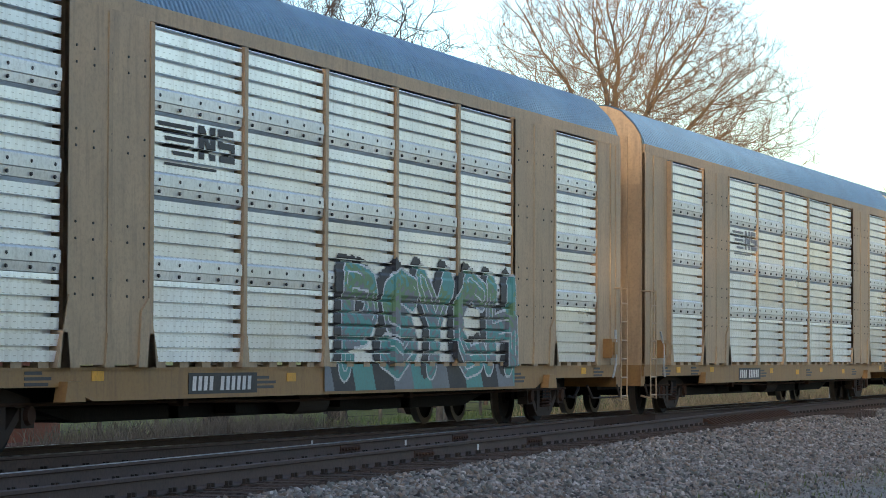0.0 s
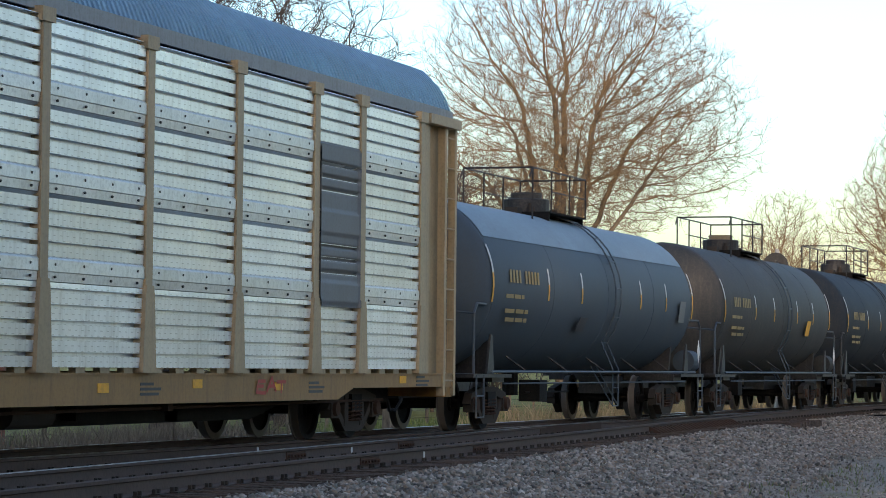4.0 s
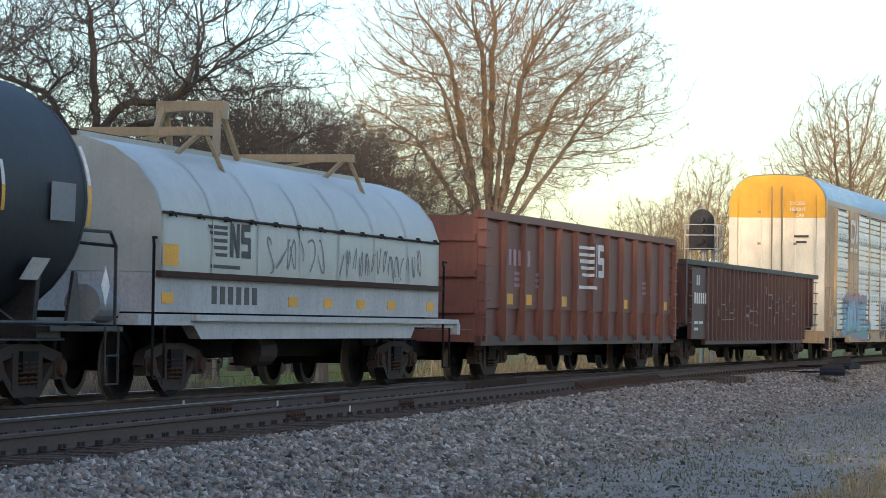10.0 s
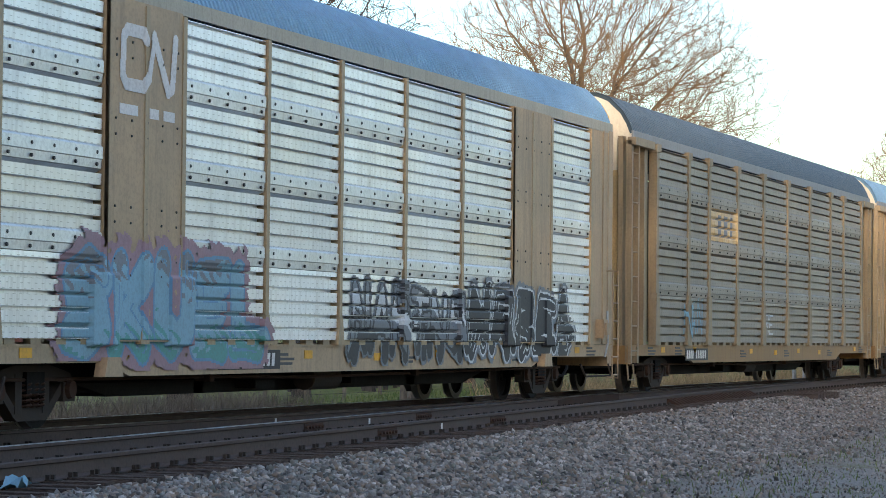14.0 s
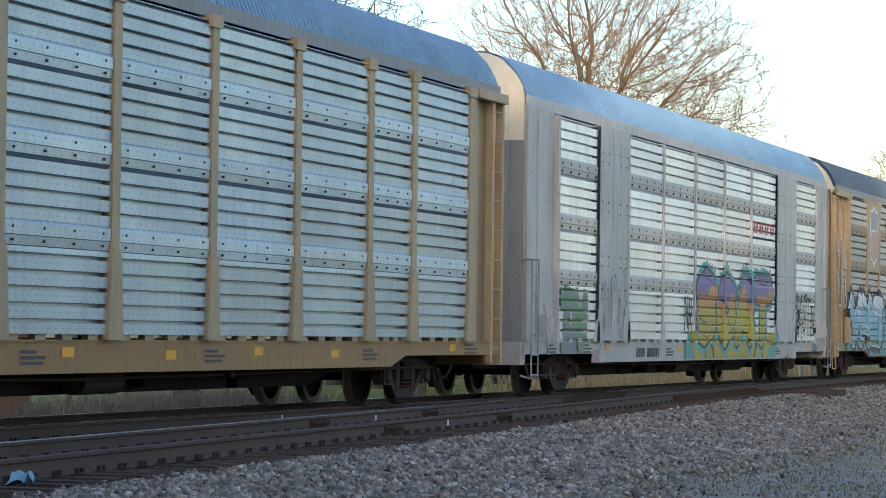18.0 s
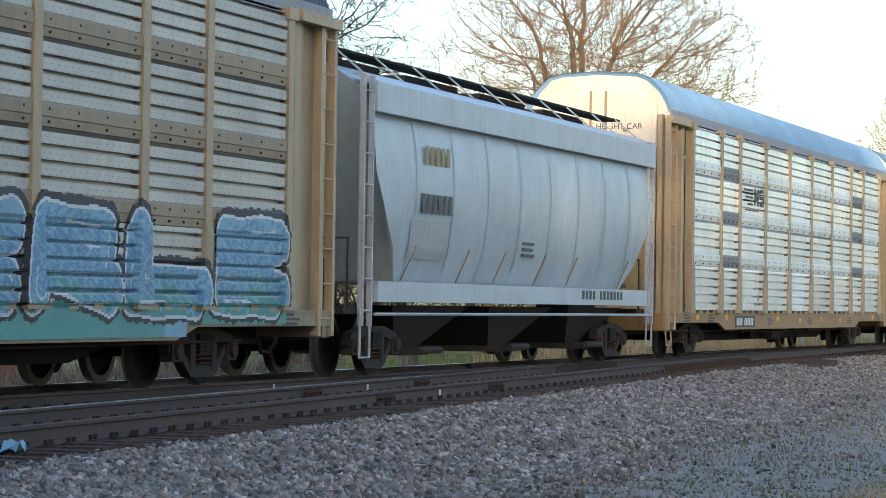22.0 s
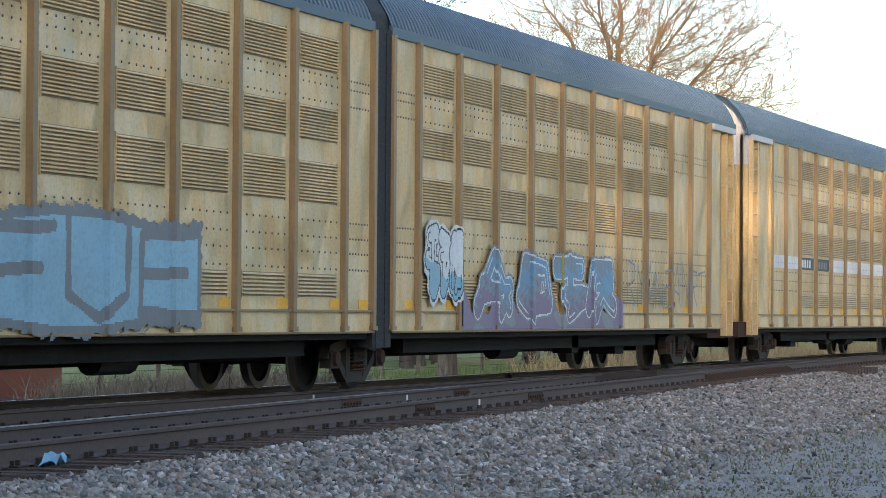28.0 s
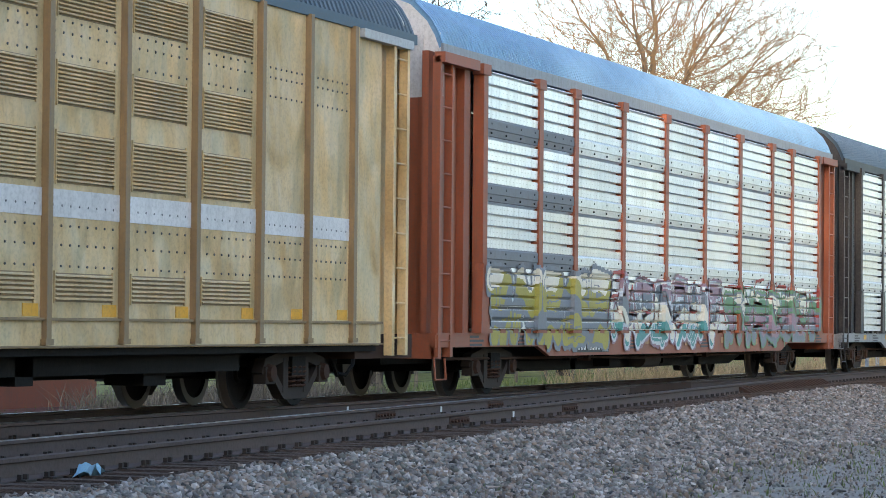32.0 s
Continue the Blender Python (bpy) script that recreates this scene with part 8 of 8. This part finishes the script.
    part("number", MESHES.setdefault("endnum", Shape().box(0.60, 0.58, 3.72, 0.605, 0.92, 3.79).box(0.60, 0.52, 3.90, 0.605, 0.98, 3.97).mesh("number", PAL["darkbars"])), car)
    car, rel = rack_modern("autorack", "dull brown-grey autorack with a faded yellow panel and chalky tags", 278.1, dict(NEW, frame="tan", sheet="sheet_dull", band="sheet_dull", roof="roof_dark", end="yellow", end_top="cream", plate=5.2))
    sprayed(car, "emblem_panel", (7.25, 3.22, 9.8, 3.92), lambda x, z: np.where((np.abs(z - 3.57) < 0.22) & (np.abs((x - 7.9) % 0.62 - 0.2) < 0.17) & (x > 7.75) & (x < 9.4), 1, 0), ["yellow", "grey_spray"], rel, "faded yellow panel with three worn grey blocks")
    tag(car, rel, 51, (4.8, 1.1, 6.6, 1.9), 3, 0.035, "sky_spray", "pale blue graffiti tag")
    tag(car, rel, 52, (13.0, 1.2, 14.0, 1.8), 2, 0.03, "white_spray", "white graffiti tag")
    car, rel = rack_modern("autorack", "yellow-framed autorack with bluish dented galvanised sides", 306.5, dict(NEW, sheet="sheet_blue", band="sheet_blue", plate=5.9))
    sprayed(car, "emblem_panel", (7.3, 3.3, 9.7, 3.9), lambda x, z: np.where((np.abs(z - 3.58) < 0.16) & (np.abs((x - 7.9) % 0.5 - 0.2) < 0.13) & (x > 7.75) & (x < 9.2), 1, 0), ["white_spray", "darkbars"], rel, "white panel with three dark blocks")
    car, rel = rack_classic("autorack", "silver-framed autorack with purple and olive graffiti", 335.1, dict(OLD, frame="silver", pillar="silver", sill="silver", band="band_olive", eave="silver", end="grey", end_top="cream", plate=8.1, board=False, rungs="grey", sheet="sheet_pale"))
    piece(car, rel, 14, (12.9, 0.80, 20.5, 2.58), 4, 0.38, ["black_spray", "teal", "purple", "purple", "orange_spray", "lime", "lime", "lime"], "purple, orange and olive graffiti letters with a teal edge", 0.06, 0.13, "SOAT")
    sprayed(car, "graffiti_ground", (12.2, 0.64, 21.3, 1.22), lambda x, z: np.where(np.abs(x - 16.7) > 3.95 + 0.25 * np.sin(z * 7), 1, np.where((np.abs(np.hypot(x - 14.4, z - 0.55) - 0.42) < 0.06) | (np.abs(np.hypot(x - 19.4, z - 0.55) - 0.45) < 0.06), 2, 0)), ["lime", "teal", "black_spray"], rel, "olive and teal spray along the sill", lift=0.004)
    piece(car, rel, 15, (2.6, 0.72, 4.3, 1.95), 2, 0.13, ["grey_spray", "green_spray", "green_spray", "grey_spray"], "green graffiti", 0.05, 0.1)
    tag(car, rel, 16, (5.3, 1.0, 7.0, 2.3), 4, 0.016, "grey_spray", "thin grey graffiti tag")
    tag(car, rel, 17, (23.3, 1.05, 25.9, 2.15), 5, 0.035, "black_spray", "black graffiti tag")
    tag(car, rel, 18, (11.9, 1.2, 12.6, 2.0), 2, 0.03, "black_spray", "small black graffiti tag")
    sprayed(car, "emblem", (18.3, 3.26, 21.2, 3.78), lambda x, z: np.where((np.abs((x - 18.5 - 0.2 * (z - 3.5)) % 0.60 - 0.26) < 0.20) & (np.abs(z - 3.60) < 0.13) & (x > 18.55) & (x < 20.9) & ~((np.abs((x - 18.5 - 0.2 * (z - 3.5)) % 0.60 - 0.26) < 0.07) & (np.abs(np.abs(z - 3.60) - 0.045) < 0.025)), 0, np.where((np.abs(z - 3.36) < 0.03) & (x > 18.4) & (x < 20.9), 1, -1)), ["redbars", "black_spray"], rel, "small red company lettering as blocks")
    car, rel = rack_modern("autorack", "tan autorack with a shield emblem and a long pale blue graffiti", 363.45, dict(NEW, sheet="sheet_tan", band="tan", frame="weathered", sill="tan", roof="roof_dark", plate=6.6))
    part("emblem_panel", Shape().box(5.30, -0.112, 2.95, 6.98, -0.01, 4.90).mesh("emblem_panel", PAL["weathered"]), car, label="tan painted panel")
    half = [(0.0, 3.06), (0.18, 3.20), (0.46, 3.30), (0.56, 3.55), (0.50, 3.85), (0.60, 4.15), (0.52, 4.50), (0.58, 4.68), (0.30, 4.66), (0.0, 4.80)]
    edge = lambda k: [(6.09 + u * k, 3.95 + (v - 3.95) * k) for u, v in half] + [(6.09 - u * k, 3.95 + (v - 3.95) * k) for u, v in half[-2:0:-1]]
    part("shield", Shape().prism(edge(1.0), -0.118, -0.112, "y").mesh("shield", PAL["white"]), car, label="white-edged shield emblem")
    part("shield_field", Shape().prism([(u, v) for u, v in edge(0.90) if v > 4.1], -0.124, -0.118, "y").mesh("shield_field", PAL["patch_blue"]), car, label="blue upper field")
    for k in range(7):
        u = (k - 3) * 0.13
        part("shield_stripe", Shape().box(6.09 + u - 0.032, -0.123, 3.20 + abs(u) * 0.42, 6.09 + u + 0.032, -0.118, 4.08).mesh("shield_stripe", PAL["faded_red"]), car, label="red stripe")
    sprayed(car, "graffiti_ground", (2.3, 0.64, 26.1, 1.10), lambda x, z: np.where(z < 1.02 + 0.05 * np.sin(x * 4), np.where(np.sin(x * 1.9) * np.sin(x * 0.7 + 1) > 0.62, 1, 0), -1), ["teal", "sky_spray"], rel, "teal spray along the sill", lift=0.004)
    piece(car, rel, 21, (2.35, 0.80, 7.7, 2.35), 3, 0.36, ["white_spray", "black_spray", "white_spray", "sky_spray", "sky_spray", "sky_spray", "teal"], "pale blue graffiti with ragged white tops", 0.035, 0.18, "VME", None, 0.7)
    piece(car, rel, 22, (7.9, 0.82, 25.8, 2.16), 7, 0.33, ["white_spray", "black_spray", "sky_spray", "blue_spray", "sky_spray", "blue_spray", "sky_spray", "teal"], "long blue graffiti with white and black outlines", 0.04, 0.06, "EUMKRLE", (0.03, 0.07), 0.7)
    tag(car, rel, 23, (0.75, 1.6, 1.9, 4.2), 3, 0.025, "white_spray", "white scrawl on the corner")
    lettering(car, "BUILDING AMERICA", (8.15, -0.108, 4.12), 0.46, "patch", FACE_SIDE, "slogan")
    hopper_car(391.9, 18.5)
    for x0, lab, patches in ((410.44, "ochre-framed autorack with pale galvanised sides and grey patches", (1, 7)), (438.7, "ochre-framed autorack with pale galvanised sides and a black emblem", (1, 7))):
        car, rel = rack_modern("autorack", lab, x0, dict(NEW, patches=patches))
        horse_bars(car, rel, 7.4, 3.27, 2.35, 0.56)
        lettering(car, "EXCESS HEIGHT CAR", (0.795, 2.2, 4.72), 0.17, "darkbars", FACE_END, "sign_text")
        if x0 > 430:
            tag(car, rel, 61, (24.4, 1.05, 25.6, 1.6), 3, 0.025, "pink_spray", "faint red graffiti tag")
        tag(car, rel, 62, (18.6, 0.70, 19.5, 0.9), 3, 0.02, "redbars", "red scrawl on the sill")
    MAX = dict(frame="yellow", sill="yellow", roof="roof_dark", end="yellow", end_top="white")
    car, rel = rack_articulated("articulated_autorack", "ochre two-body autorack with louvred sides and grey graffiti", 466.85, MAX)
    piece(car, rel, 71, (7.2, 0.90, 16.6, 2.12), 5, 0.07, ["patch", "patch", "sky_spray", "sky_spray"], "pale blue painted block with dark grey letters", 0.05, 0.06, "CTFUE", None, 0.2, True)
    piece(car, rel, 72, (24.8, 1.3, 26.35, 2.45), 3, 0.17, ["black_spray", "white_spray", "white_spray", "white_spray", "sky_spray"], "white bubble graffiti", 0.03, 0.06)
    sprayed(car, "graffiti_ground", (26.4, 0.84, 35.6, 1.6), lambda x, z: np.where(z < 1.25 + 0.18 * np.sin(x * 2.7) + 0.08 * np.sin(x * 8.1), np.where(np.sin(x * 3.3 + z * 7) * np.sin(z * 5 - x) > 0.5, 1, 0), -1), ["mauve", "grey_spray"], rel, "purple spray along the foot", lift=0.004)
    sprayed(car, "graffiti_cloud", (31.2, 1.55, 33.0, 2.15), lambda x, z: np.where(np.hypot((x - 32.1) / 0.85, (z - 1.85) / 0.27) < 1 + 0.1 * np.sin(x * 9), 0, -1), ["lime"], rel, "yellow sprayed cloud", lift=0.005)
    piece(car, rel, 73, (27.0, 0.95, 35.2, 2.2), 4, 0.20, ["white_spray", "grey_spray", "bluegrey", "blue_spray", "bluegrey", "mauve"], "slate blue graffiti letters with white outlines over purple", 0.025, 0.05, "", None, 0.4)
    tag(car, rel, 74, (35.9, 1.1, 42.0, 2.1), 9, 0.02, "grey_spray", "faint grey graffiti tags")
    car, rel = rack_articulated("articulated_autorack", "ochre two-body autorack with louvred sides and a white stripe", 511.5, dict(MAX, stripe=True))
    part("number_plate", shared("am_board", lambda: plate(1.62, 0.285), "black"), car, (6.76, -0.016, 2.17), "black board with white letters")
    part("number", shared("am_number", lambda: char_bars(4, 1.1, 0.18, 0.0), "bars"), car, (7.0, -0.023, 2.22))
    part("number_plate", shared("am_board", lambda: plate(1.62, 0.285), "black"), car, (8.66, -0.016, 2.17), "black board with scratched white digits")
    part("number", shared("am_number2", lambda: char_bars(6, 1.2, 0.16, 0.0), "grey_spray"), car, (8.8, -0.023, 2.22))
    car, rel = rack_modern("autorack", "orange-framed autorack with many-coloured graffiti along its foot", 556.6, dict(NEW, frame="orange", sill="orange", end="orange", end_top="white", band="band", patches=(0, 1), eave="grey", sheet="sheet_pale", plate=7.2, mark="orange_spray"))
    piece(car, rel, 81, (2.4, 0.72, 9.2, 2.1), 5, 0.22, ["grey_spray", "grey_spray", "cream", "lime", "grey_spray", "lime"], "olive and cream graffiti letters", 0.03, 0.06)
    piece(car, rel, 82, (9.4, 0.72, 17.0, 2.0), 6, 0.19, ["white_spray", "pink_spray", "pink_spray", "grey_spray", "cream", "teal"], "pink, white and teal graffiti letters", 0.05, 0.06)
    tag(car, rel, 84, (9.0, 1.0, 26.0, 2.0), 16, 0.03, "redbars", "red scrawled graffiti lines")
    piece(car, rel, 83, (17.2, 0.72, 26.0, 1.9), 7, 0.18, ["grey_spray", "green_spray", "cream", "green_spray", "pink_spray", "grey_spray"], "green and teal graffiti letters", 0.05, 0.06)
    rack_modern("autorack", "black-framed autorack with grey galvanised sides", 585.05, dict(NEW, frame="black", sill="grey", end="black", end_top="black", sheet="sheet", eave="black", roof="roof_dark"))


TARP = (21.4, 10.65)
JOINTS = [(33.7, 0, "n"), (39.78, 0, "n"), (61.76, 0, "n"), (35.2, 0, "f"), (40.94, 0, "f")]
MARKS = [(37.18, 0, "m"), (38.0, 0, "f"), (36.56, 0, "n")]
build_ground()
build_track()
build_signal()
build_cabinet()
build_yard()
build_train()
build_trees()
build_growth()
build_stones()


def motions():
    """The train rolls past; every wheel turns while it is in sight."""
    for car, x0, L in CARS:
        walk(car, [(t, pose(x0 - s, SIDE, 0)) for t, s in TRAIN])
    ts, ss = [t for t, s in TRAIN], [s for t, s in TRAIN]
    starts = {car.name: x0 for car, x0, L in CARS}
    for wheel, car, x, c, r in WHEELS:
        turn = lambda s: pose(c, 0.80, r, 0, -math.degrees(s / r) % 360, 0)
        at = starts[car.name] + x
        k0, k1 = (int(np.interp(at - far, ss, ts) * FPS) for far in (95.0, 20.0))
        rows = [(k / FPS, turn(float(np.interp(k / FPS, ts, ss)))) for k in range(k0, k1 + 1)]
        if len(rows) > 1:
            walk(wheel, ([(0.0, rows[0][1])] if k0 > 0 else []) + rows + ([(32.0, rows[-1][1])] if k1 < 32 * FPS else []))


motions()
